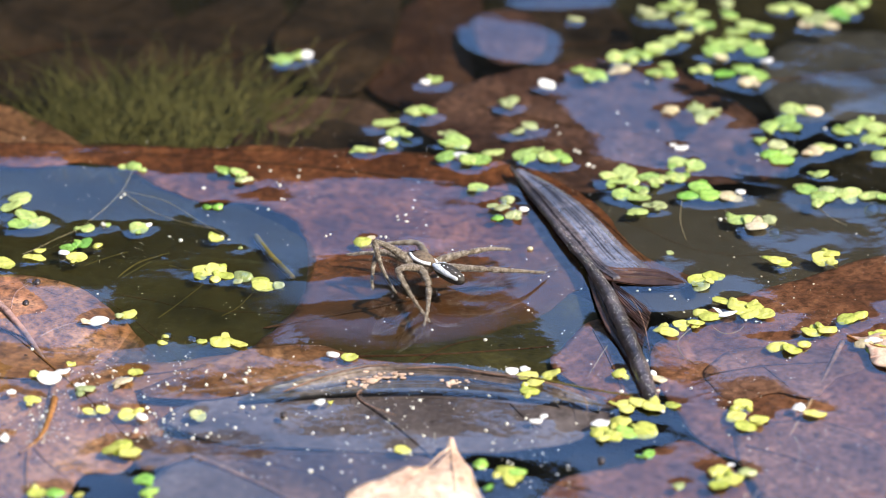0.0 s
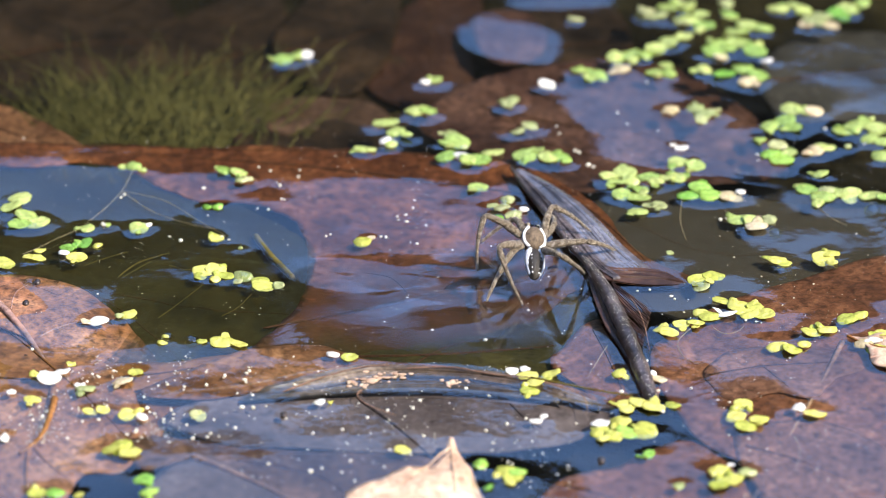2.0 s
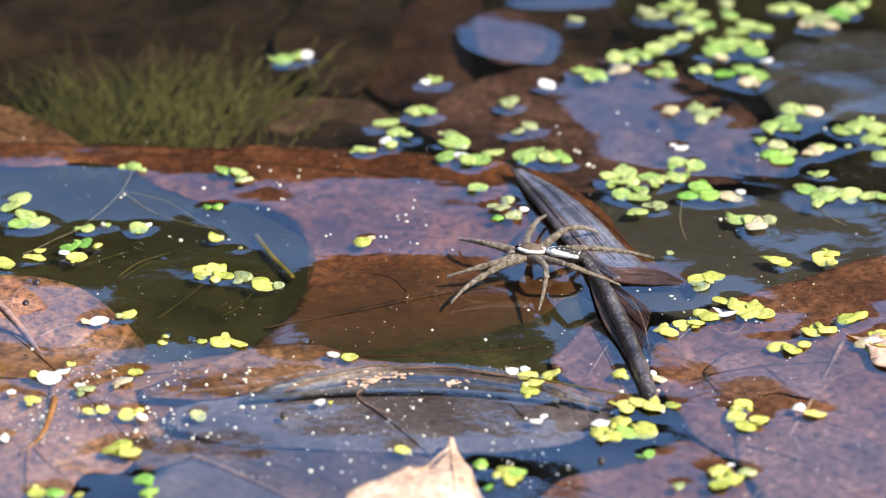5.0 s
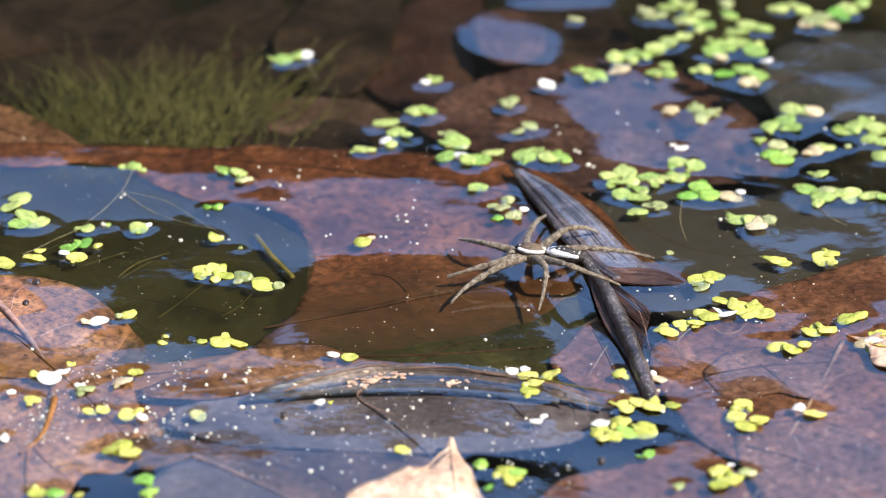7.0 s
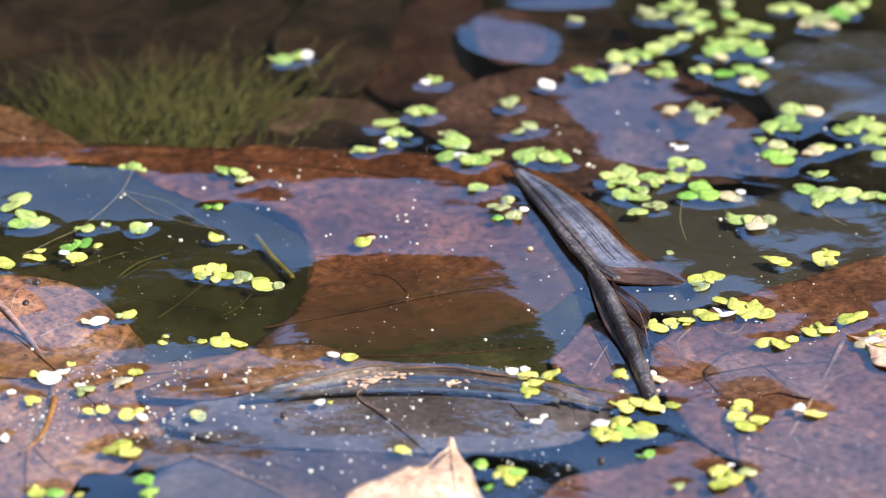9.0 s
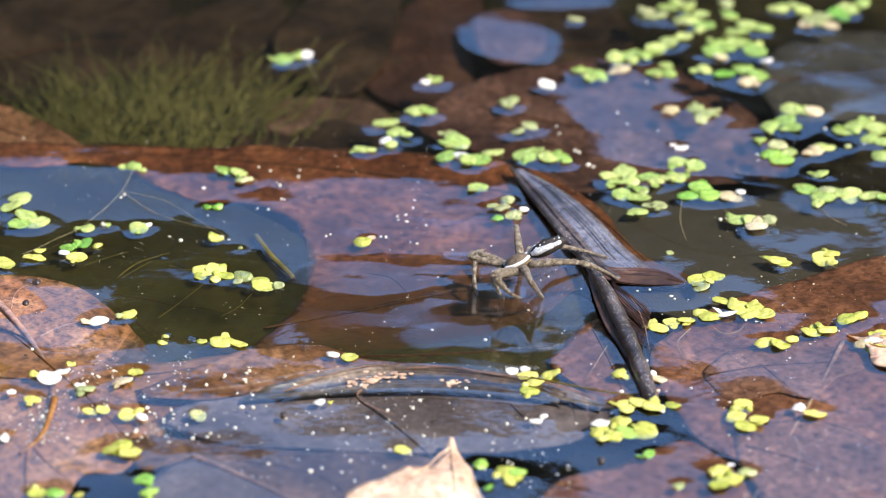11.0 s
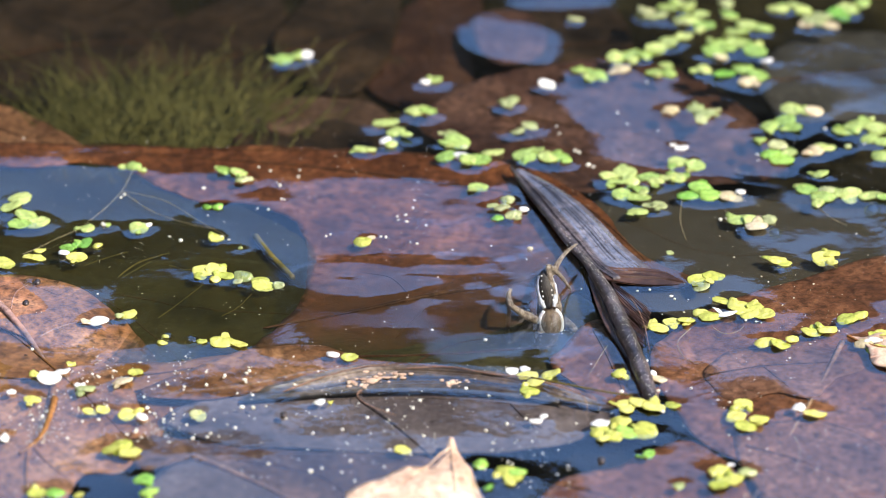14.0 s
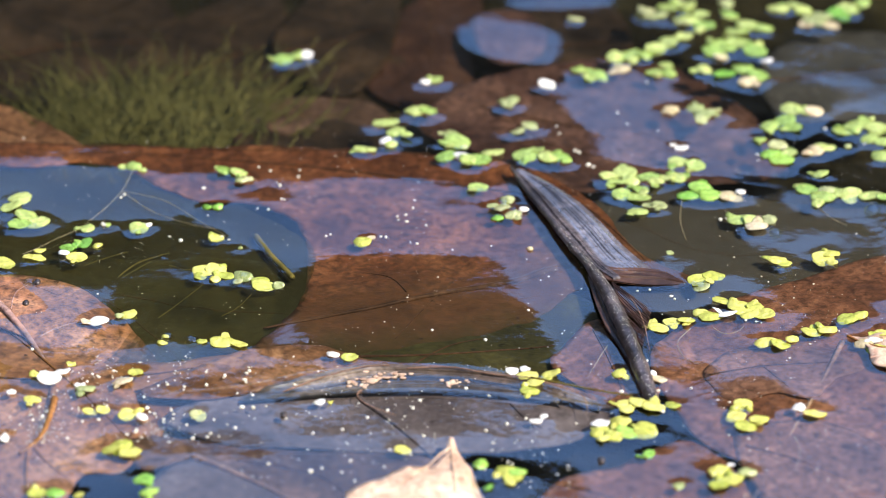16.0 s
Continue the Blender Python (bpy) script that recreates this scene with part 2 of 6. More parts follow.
swell(0.04503, 0.09591, 0.06499, 0.07364, 0.0105, 3.0)
swell(0.05, 0.06033, 0.08786, 0.0589, 0.0055, 3.2)
swell(0.01282, 0.1362, 0.02868, 0.12896, 0.0065, 4.0)
swell(0.01991, 0.1576, 0.05088, 0.15928, 0.003, 3.6)
swell(0.05075, -0.02312, 0.0595, -0.02404, 0.0035, 2.4)
swell(0.09907, 0.07913, 0.12559, 0.08653, 0.004, 2.2)
swell(0.10562, 0.11709, 0.13133, 0.1093, 0.009, 1.8)
swell(-0.05459, -0.10677, -0.00862, -0.11039, 0.005, -2.2)
swell(-0.05845, -0.12109, -0.04575, -0.1221, 0.005, 2.4)
swell(-0.08649, -0.1127, -0.06976, -0.10234, 0.006, -3)
swell(-0.07432, -0.07738, -0.0438, -0.07517, 0.0022, -3)
swell(-0.08253, -0.0441, -0.06348, -0.04994, 0.006, -3.6)
swell(-0.10904, 0.06893, -0.02613, 0.06821, 0.004, -2)
swell(-0.06679, -0.02005, -0.04092, -0.02312, 0.0055, -4)
swell(-0.10807, -0.00445, -0.04964, -0.00918, 0.0075, -2)
swell(-0.07911, -0.03222, -0.04836, -0.0367, 0.008, -3.4)
swell(0.09316, -0.02465, 0.11465, -0.01542, 0.006, -2.4)
swell(0.07624, -0.07406, 0.083, -0.07682, 0.0045, -2.6)
swell(0.06245, -0.07128, 0.0642, -0.06568, 0.004, -2.6)
swell(0.05411, -0.09575, 0.06401, -0.11142, 0.006, -2.4)
swell(-0.13971, 0.11318, -0.03046, 0.11318, 0.02, -1.2)
swell(-0.07186, -0.05284, -0.05185, -0.05371, 0.0035, -2.6)
swell(-0.11618, -0.06427, -0.05125, -0.06568, 0.0045, -1.6)
swell(-0.09664, -0.07682, -0.09658, -0.11653, 0.0045, -2.6)
swell(-0.07173, -0.07462, -0.02876, -0.06427, 0.003, -2.6)
swell(-0.11715, -0.05572, -0.09542, -0.06001, 0.004, -2.4)
swell(0.09854, -0.06001, 0.10557, -0.07406, 0.004, 2.2)
swell(-0.07122, -0.10103, -0.04934, -0.10365, 0.005, -2.5)
swell(-0.13078, 0.03664, -0.10534, 0.038, 0.0063, 2.6)
swell(-0.10428, 0.03493, -0.08164, 0.03222, 0.006, 2.6)
swell(-0.08167, 0.03256, -0.07018, 0.03391, 0.0033, 2.2)
swell(-0.05774, 0.01785, -0.04012, 0.01522, 0.0051, 2.8)
swell(-0.10343, 0.05115, -0.09245, 0.05115, 0.00135, -2.5)
swell(-0.06853, 0.01983, -0.06536, 0.00513, 0.0036, -2.4)
swell(-0.07763, 0.05255, 0.01818, 0.04975, 0.0048, -2.4)
swell(-0.05553, 0.03459, -0.04374, 0.02985, 0.0024, -2.2)
swell(-0.12068, 0.0016, -0.07248, -0.00096, 0.0063, -2.4)
swell(-0.07468, 0.00934, -0.0601, 0.00545, 0.0045, -2.6)
swell(-0.06966, 0.038, -0.06031, 0.03732, 0.0027, 1.8)
swell(-0.03417, 0.01917, -0.02196, 0.01917, 0.0063, 2.6)
swell(-0.02196, 0.01917, 0.01838, 0.01456, 0.0063, 2.6)
swell(-0.03312, 0.03527, -0.00683, 0.038, 0.0018, 1.9)
swell(-0.00292, 0.02716, 0.00938, 0.02851, 0.00225, -1.6)
swell(0.01833, 0.01162, 0.02707, -0.00223, 0.0066, 2.4)
swell(0.02474, -0.00603, 0.03214, -0.03222, 0.006, 2.6)
swell(0.03209, -0.03372, 0.0367, -0.06709, 0.0066, 3.4)
swell(-0.02642, -0.01666, 0.0109, -0.01913, 0.00915, -2.4)
swell(-0.02875, -0.03908, 0.01673, -0.04116, 0.0084, -3)
swell(-0.02055, -0.05197, 0.0208, -0.05371, 0.0033, -3.2)
swell(-0.0518, -0.05486, 0.01646, -0.05773, 0.0018, -3.4)
swell(0.05098, 0.01325, 0.07956, 0.00999, 0.0087, -1.7)
swell(0.053, -0.0367, 0.05555, -0.06427, 0.0039, -2.8)
swell(0.03997, -0.0367, 0.04322, -0.04557, 0.0024, -2.6)
swell(0.07214, -0.05284, 0.07921, -0.05371, 0.0021, 1.2)
swell(0.00945, -0.04849, 0.02339, -0.05255, 0.0045, -3)
swell(0.0088, -0.11958, 0.02609, -0.12109, 0.0075, -3.2)
swell(0.0821, 0.00352, 0.10719, -0.00128, 0.0085, -1.5)
swell(-0.03641, -0.08665, 0.02427, -0.08665, 0.0066, -3.1)
swell(0.01708, 0.02918, 0.03238, 0.00032, 0.0045, 2.8)
swell(0.03234, -0.00128, 0.03771, -0.01851, 0.0036, 3.4)
swell(0.08373, 0.00513, 0.10466, 0.00352, 0.0039, 0.7)

RISE = 0.0002


def draw_up(x, y):
    """How far a plant lifts the film: little over the two still pools."""
    return RISE * (0.35 if x < -0.035 and -0.05 < y < 0.012 or x > 0.05 and -0.012 < y < 0.024 else 1)


CLUMPS = []  # where plants float and draw the film up


def capsule(x, y, x0, y0, x1, y1, r, squash=0.47):
    """1 inside the stretch from one point to the other, 0 well outside."""
    px, py, dx, dy = x - x0, (y - y0) * squash, x1 - x0, (y1 - y0) * squash
    t = np.clip((px * dx + py * dy) / (dx * dx + dy * dy + 1e-12), 0, 1)
    far = np.hypot(px - t * dx, py - t * dy)
    return 1 / (1 + np.exp(np.clip((far - r) / 0.0008, -40, 40)))


COARSE = [0.2, 0.25, 0.32, 0.42, 0.56, 0.75, 1.0, 1.3, 1.7, 2.2]
STEP, FINE_X, FINE_Y = 0.0012, 301, 351
GX = np.array([-v for v in COARSE[::-1]] + [-0.18 + STEP * k for k in range(FINE_X)] + COARSE)
GY = np.array([-v for v in COARSE[::-1]] + [-0.18 + STEP * k for k in range(FINE_Y)] + [v + 0.06 for v in COARSE])
XX, YY = np.meshgrid(GX, GY, indexing="ij")
LEVEL = np.zeros_like(XX)


def settle_water():
    """The film's height: leaning patches over the leaves, and small rises round floating plants."""
    global LEVEL
    lean = np.zeros_like(XX)
    for size, deg, k in ((90, 0.5, 1.0), (190, 0.5, 2.3), (420, 0.45, 4.1), (800, 0.35, 5.2)):
        u, v = XX * size * 0.55, YY * size * 0.5
        lean += deg * np.sin(u + 1.9 * np.sin(v * 0.8 + k) + k) * np.sin(v + 1.6 * np.sin(u * 1.1 + 2 * k))
    lean *= 0.25 + 0.35 / (1 + np.exp(-np.clip((XX + 0.6 * YY - 0.05) / 0.008, -40, 40)))  # livelier among the far duckweed
    lean -= 0.45 * np.clip((-YY - 0.06) / 0.03, 0, 1)
    for x0, y0, x1, y1, r, v in SWELLS:
        m = capsule(XX, YY, x0, y0, x1, y1, r)
        lean = lean * (1 - 0.9 * m) + v * m
    # the surface that leans most nearly like this, worked out wave by wave
    fx, fy = slice(len(COARSE), len(COARSE) + FINE_X), slice(len(COARSE), len(COARSE) + FINE_Y)
    slope = np.tan(np.radians(lean[fx, fy]))
    pad = ((60, 60), (60, 60))
    wide = np.pad(slope, pad, mode="edge") * np.pad(np.ones_like(slope), pad, mode="linear_ramp")
    kx = 2 * np.pi * np.fft.fftfreq(wide.shape[0], STEP)[:, None]
    ky = 2 * np.pi * np.fft.fftfreq(wide.shape[1], STEP)[None, :]
    rise = np.zeros_like(XX)
    full = np.real(np.fft.ifft2(np.fft.fft2(wide) * (-1j * ky) / (ky ** 2 + 0.12 * kx ** 2 + 8 ** 2)))
    fade = np.clip(12 * np.minimum(1 - np.abs(np.linspace(-1, 1, FINE_X))[:, None], 1 - np.abs(np.linspace(-1, 1, FINE_Y))[None, :]), 0, 1)
    rise[fx, fy] = full[60:-60, 60:-60] * fade
    for x, y, r, up in CLUMPS:
        rise += up * np.exp(-(((XX - x) ** 2 + (YY - y) ** 2) / (r * r)) ** 1.5)
    LEVEL = rise


def water_z(x, y):
    i = min(max(int(np.searchsorted(GX, x)) - 1, 0), len(GX) - 2)
    j = min(max(int(np.searchsorted(GY, y)) - 1, 0), len(GY) - 2)
    u, v = (x - GX[i]) / (GX[i + 1] - GX[i]), (y - GY[j]) / (GY[j + 1] - GY[j])
    u, v = min(max(u, 0), 1), min(max(v, 0), 1)
    return float((LEVEL[i, j] * (1 - u) + LEVEL[i + 1, j] * u) * (1 - v) + (LEVEL[i, j + 1] * (1 - u) + LEVEL[i + 1, j + 1] * u) * v)


def build_water():
    nx, ny = XX.shape
    verts = np.stack([XX, YY, LEVEL], -1).reshape(-1, 3)
    i, j = np.meshgrid(np.arange(nx - 1), np.arange(ny - 1), indexing="ij")
    k = (i * ny + j).ravel()
    data = bpy.data.meshes.new("water")
    data.from_pydata(verts.tolist(), [], np.stack([k, k + ny, k + ny + 1, k + 1], -1).tolist())
    data.materials.append(WATER)
    data.polygons.foreach_set("use_smooth", [True] * len(data.polygons))
    tagged(new("water", data), "still clear pond water with a thin skin over sunken leaves", "water", kind="structure")


def build_ground():
    """The pond's bed and the land round it, one sheet out to the horizon."""
    bm, sides = bmesh.new(), 96
    radii = [0.02 * 1.14 ** k for k in range(82)]
    rings = []
    for r in radii:
        ring = []
        for k in range(sides):
            q = 2 * math.pi * k / sides
            x, y = r * math.cos(q), r * math.sin(q)
            bank = min(max((r - 1.5) / 0.6, 0), 1)
            z = -0.019 + 0.2 * bank * bank * (3 - 2 * bank) + 0.004 * noise.noise(Vector((x * 14, y * 14, 3))) * (1 - bank)
            z += 0.3 * bank * min(r / 20, 1) * noise.noise(Vector((x * 0.2, y * 0.2, 1)))
            ring.append(bm.verts.new((x, y, z)))
        rings.append(ring)
    bm.faces.new(rings[0])
    for a, b in zip(rings, rings[1:]):
        for k in range(sides):
            bm.faces.new((a[k], b[k], b[(k + 1) % sides], a[(k + 1) % sides]))
    tagged(new("ground", mesh_of("ground", bm, MUD)), "dark olive mud of the pond bed and bank", "ground", kind="structure")


def build_backdrop():
    """An unseen dark wood added to shape reflections: low on the far bank, tall at the sides and behind."""
    bm, rows, count = bmesh.new(), [], 540
    for k in range(count):
        q = 2 * math.pi * k / count
        back = min(max((abs(math.remainder(q, 2 * math.pi)) - 0.45) / 0.7, 0), 1)
        back *= 1 - 0.7 * math.exp(-((math.remainder(q - 2.06, 2 * math.pi)) / 0.6) ** 2)  # lowered where it would block the sun
        wave = Vector((math.sin(q), math.cos(q), 0))
        top = 5.24 + 6.6 * back * back * (3 - 2 * back) + (0.06 + 0.6 * back) * noise.noise(wave * 14) + (0.02 + 0.5 * back) * noise.noise(wave * 50)
        col = []
        for s in range(9):
            h = -0.3 + (top + 0.3) * s / 8
            r = 10 + (0.06 + 0.5 * back) * noise.noise(Vector((wave.x * 25, wave.y * 25, h * 1.4)))
            col.append((bm.verts.new((r * wave.x, r * wave.y, h)), bm.verts.new(((r + 1.5) * wave.x, (r + 1.5) * wave.y, h))))
        rows.append(col)
    for a, b in zip(rows, rows[1:] + rows[:1]):
        for s in range(8):
            bm.faces.new((a[s][0], b[s][0], b[s + 1][0], a[s + 1][0]))
            bm.faces.new((a[s][1], a[s + 1][1], b[s + 1][1], b[s][1]))
        bm.faces.new((a[8][0], b[8][0], b[8][1], a[8][1]))
    tagged(new("backdrop", mesh_of("backdrop", bm, FOLIAGE)), "unseen dark wood added round the pond for its reflection", "trees", kind="structure")


# ---- dead leaves ----
def blade(outline, height, thick=0.00035, spacing=0.003, ragged=0.0006, seed=0):
    """A leaf's blade: a smooth outline with a ragged edge, filled, curved by height(x, y), with thickness."""
    edge = []
    for p in spline(outline, 7, True):
        n = noise.noise_vector(Vector((p.x * 240, p.y * 240, seed)))
        edge.append(Vector((p.x + n.x * ragged, p.y + n.y * ragged)))
    xs, ys = [p.x for p in edge], [p.y for p in edge]
    inner, row = [], 0
    y = min(ys) + spacing
    while y < max(ys):
        x = min(xs) + spacing * (0.5 if row % 2 else 1)
        while x < max(xs):
            cross = False
            for i in range(len(edge)):
                a, b = edge[i - 1], edge[i]
                if (a.y > y) != (b.y > y) and x < a.x + (y - a.y) / (b.y - a.y) * (b.x - a.x):
                    cross = not cross
            if cross:
                inner.append(Vector((x, y)))
            x += spacing
        y, row = y + spacing * 0.87, row + 1
    n = len(edge)
    got = geometry.delaunay_2d_cdt(edge + inner, [(i, (i + 1) % n) for i in range(n)], [], 1, 1e-6)
    bm = bmesh.new()
    top = [bm.verts.new((v.x, v.y, height(v.x, v.y))) for v in got[0]]
    low = [bm.verts.new((v.x, v.y, height(v.x, v.y) - thick)) for v in got[0]]
    count = {}
    for f in got[2]:
        p, q, r = (got[0][i] for i in f[:3])
        if (q - p).cross(r - p) < 0:
            f = f[::-1]
        bm.faces.new([top[i] for i in f])
        bm.faces.new([low[i] for i in f[::-1]])
        for i in range(len(f)):
            count[(f[i - 1], f[i])] = 1
    for a, b in count:
        if (b, a) not in count:
            bm.faces.new((top[b], top[a], low[a], low[b]))
    return bm


def leaf(label, outline, material, depth=0.002, wave=0.0008, veins=(), lift=None, vein_material=None, category="leaf", curl=30, ragged=0.0006):
    """A dead leaf under the film (depth above 0) or out of it, with its veins."""
    seed = len(bpy.data.objects) * 0.37
    cx, cy = sum(p[0] for p in outline) / len(outline), sum(p[1] for p in outline) / len(outline)

    def height(x, y):
        z = water_z(x, y) - depth + wave * noise.noise(Vector((x * curl, y * curl, seed))) + 0.3 * wave * noise.noise(Vector((x * 130, y * 130, seed)))
        return z + (lift(x, y) if lift else 0)

    base = height(cx, cy)
    ob = thing("dead_leaf", label, category, Matrix.Translation((cx, cy, base)), "sunken leaves")
    local = lambda x, y: height(x + cx, y + cy) - base
    part("blade", blade([(x - cx, y - cy) for x, y in outline], local, seed=seed, ragged=ragged), material, ob)
    for line, width in veins:
        pts = spline([(x - cx, y - cy) for x, y in line], 8)
        pts = [Vector((p.x, p.y, local(p.x, p.y) + width * 0.2)) for p in pts]
        part("vein", tube(pts, [width * (1 - 0.75 * i / len(pts)) for i in range(len(pts))], 6), vein_material or VEIN, ob)
    return ob


def build_murk():
    """Two sheets of suspended silt in the pools between the leaves."""
    for material, colour, outline in ((MURK, "olive", [(-0.13321, 0.05749), (-0.11455, 0.06033), (-0.0924, 0.06033), (-0.071, 0.04697), (-0.05298, 0.02985), (-0.03549, 0.00836), (-0.03527, -0.01231), (-0.03885, -0.03551), (-0.04903, -0.05313), (-0.0641, -0.06285), (-0.08223, -0.06568), (-0.09454, -0.05428), (-0.10484, -0.0367), (-0.12222, -0.0367)]), (MURK_GREY, "grey-brown", [(0.03931, 0.02649), (0.04911, 0.04006), (0.06174, 0.0435), (0.0802, 0.04006), (0.09825, 0.03323), (0.12567, 0.02985), (0.12234, 0.00032), (0.10136, -0.03071), (0.08582, -0.04263), (0.0743, -0.04263), (0.06058, -0.03071), (0.04655, -0.01851)])):
        bm = blade(outline, lambda x, y: -0.0035 + 0.0006 * noise.noise(Vector((x * 40, y * 40, 2))), spacing=0.006)
        tagged(new("silt", mesh_of("silt", bm, material)), f"fine {colour} silt hanging in the still pool", "silt", kind="stuff")


def build_leaves():
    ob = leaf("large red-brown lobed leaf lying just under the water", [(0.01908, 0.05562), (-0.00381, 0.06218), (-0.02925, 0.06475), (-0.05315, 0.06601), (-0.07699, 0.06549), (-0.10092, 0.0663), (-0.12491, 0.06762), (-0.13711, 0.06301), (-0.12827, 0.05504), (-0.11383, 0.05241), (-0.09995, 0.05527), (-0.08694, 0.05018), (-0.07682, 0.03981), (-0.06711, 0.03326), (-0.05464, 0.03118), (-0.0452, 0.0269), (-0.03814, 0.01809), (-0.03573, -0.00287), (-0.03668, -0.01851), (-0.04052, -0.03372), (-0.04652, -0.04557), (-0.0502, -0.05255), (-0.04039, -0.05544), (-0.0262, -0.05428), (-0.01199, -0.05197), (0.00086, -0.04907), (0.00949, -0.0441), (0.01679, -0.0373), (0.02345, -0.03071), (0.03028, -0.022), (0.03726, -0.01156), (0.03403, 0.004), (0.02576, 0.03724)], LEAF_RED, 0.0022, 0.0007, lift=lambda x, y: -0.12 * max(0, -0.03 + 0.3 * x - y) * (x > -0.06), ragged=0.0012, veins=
              [([(0.03, -0.00546), (0.01976, -0.01079), (0.0068, -0.01576), (-0.00647, -0.0213), (-0.02105, -0.02769), (-0.0326, -0.03251), (-0.04599, -0.03906)], 0.0011), ([(-0.00945, -0.01757), (-0.01399, -0.0094), (-0.02149, -0.00616)], 0.00025), ([(0.00238, -0.01167), (-0.01212, -0.04173)], 0.0003), ([(0.02572, 0.03551), (0.00249, 0.04213), (-0.02887, 0.05011), (-0.06865, 0.0591), (-0.10849, 0.06235)], 0.0004), ([(-0.00381, 0.06218), (-0.02604, 0.06341), (-0.05464, 0.06377), (-0.09298, 0.06653), (-0.12479, 0.06653)], 0.00035)])
    leaf("olive slimy leaf sunk in the dark gap", [(-0.04507, -0.04674), (-0.03231, -0.04182), (-0.0151, -0.03534), (0.00234, -0.02718), (0.01786, -0.01777), (0.02971, -0.01601), (0.04045, -0.02528), (0.04175, -0.04746), (0.03492, -0.05854), (0.0256, -0.06215), (0.00226, -0.06372), (-0.02606, -0.0604)], LEAF_OLIVE, 0.0034, 0.0006, [([(-0.0263, -0.05104), (-0.00344, -0.04953), (0.02823, -0.04386)], 0.0005), ([(-0.00909, -0.05736), (0.00086, -0.04475), (0.01099, -0.03976)], 0.0003)])
    leaf("olive slimed leaf on the pool's floor", [(-0.13397, 0.02357), (-0.11118, 0.02577), (-0.08145, 0.01786), (-0.0587, 0.02012), (-0.03391, 0.00914), (-0.03154, -0.01956), (-0.04357, -0.04826), (-0.0645, -0.05733), (-0.09118, -0.04491), (-0.12713, -0.03306)], LEAF_OLIVE, 0.013, 0.002, [([(-0.12791, 0.0109), (-0.09527, 0.00158), (-0.06475, -0.00657), (-0.03631, -0.00952)], 0.0004), ([(-0.09527, 0.00158), (-0.07721, -0.01971), (-0.06527, -0.04522)], 0.0003)])
    leaf("silted grey-brown leaf on the pool's floor", [(0.04608, 0.04088), (0.07241, 0.03848), (0.09847, 0.03452), (0.11905, 0.02436), (0.12896, 0.00447), (0.10663, -0.0081), (0.0877, -0.0209), (0.0609, -0.0264), (0.05032, -0.00197)], LEAF_SILT, 0.007, 0.002, [([(0.04876, 0.0308), (0.07523, 0.01157), (0.1143, 0.00816)], 0.0005)])
    leaf("silted grey leaf deep behind the duckweed", [(0.09752, 0.1362), (0.10816, 0.14599), (0.1221, 0.14929), (0.13698, 0.14517), (0.13377, 0.10161), (0.12535, 0.0843), (0.11301, 0.09026), (0.09976, 0.08728), (0.0941, 0.10161), (0.09347, 0.12102)], LEAF_SILT_PALE, 0.006, 0.002, [([(0.09566, 0.11709), (0.11079, 0.11905), (0.12972, 0.12498)], 0.0005)])
    leaf("red-brown leaf margin beyond the fold", [(0.02295, 0.05206), (0.034, 0.0427), (0.0434, 0.0285), (0.0487, 0.0118), (0.0565, -0.0024), (0.0662, -0.0122), (0.05703, -0.01647), (0.0442, -0.00509), (0.03302, 0.02054)], LEAF_RED, 0.0022, 0.0004, [([(0.02753, 0.04605), (0.04234, 0.02432), (0.05472, -0.00373)], 0.0003)])
    leaf("purple-brown leaf edge beside the dark rib", [(0.03899, -0.03287), (0.04489, -0.0414), (0.05174, -0.06291), (0.05335, -0.07254), (0.04531, -0.07981), (0.03596, -0.06954), (0.02719, -0.05569), (0.03105, -0.04556)], LEAF_ROSE, 0.0018, 0.0006, [([(0.03848, -0.03878), (0.04212, -0.05601), (0.04551, -0.07553)], 0.0003)])
    leaf("dull purple-brown leaf sunk below duckweed", [(-0.00709, 0.08087), (0.00263, 0.10576), (0.01932, 0.11938), (0.03779, 0.12439), (0.05627, 0.12668), (0.07443, 0.12213), (0.09256, 0.09782), (0.098, 0.069), (0.0835, 0.0585), (0.0655, 0.0535), (0.0445, 0.042), (0.02753, 0.04605), (0.01206, 0.06311)], LEAF_DULL, 0.0035, 0.001,
         [([(0.01077, 0.09505), (0.03492, 0.08395), (0.05894, 0.07955), (0.08209, 0.06543)], 0.0004), ([(0.03492, 0.08395), (0.04526, 0.10117), (0.05555, 0.11116)], 0.0003), ([(0.01885, 0.09018), (0.02817, 0.07258), (0.04074, 0.06558)], 0.0003)],
         lift=lambda x, y: -0.16 * max(0, x - 0.048) - 0.1 * max(0, y - 0.125) - 0.12 * max(0, -0.004 - x), ragged=0.001)
    leaf("mauve leaf scrap close under the film", [(0.00923, 0.15213), (0.01648, 0.15679), (0.02668, 0.15213), (0.03106, 0.13625), (0.02608, 0.12409), (0.01603, 0.12239), (0.01028, 0.13328)], LEAF_DULL, 0.002, 0.0006, [([(0.01125, 0.148), (0.01959, 0.13671), (0.02782, 0.12723)], 0.0003)])
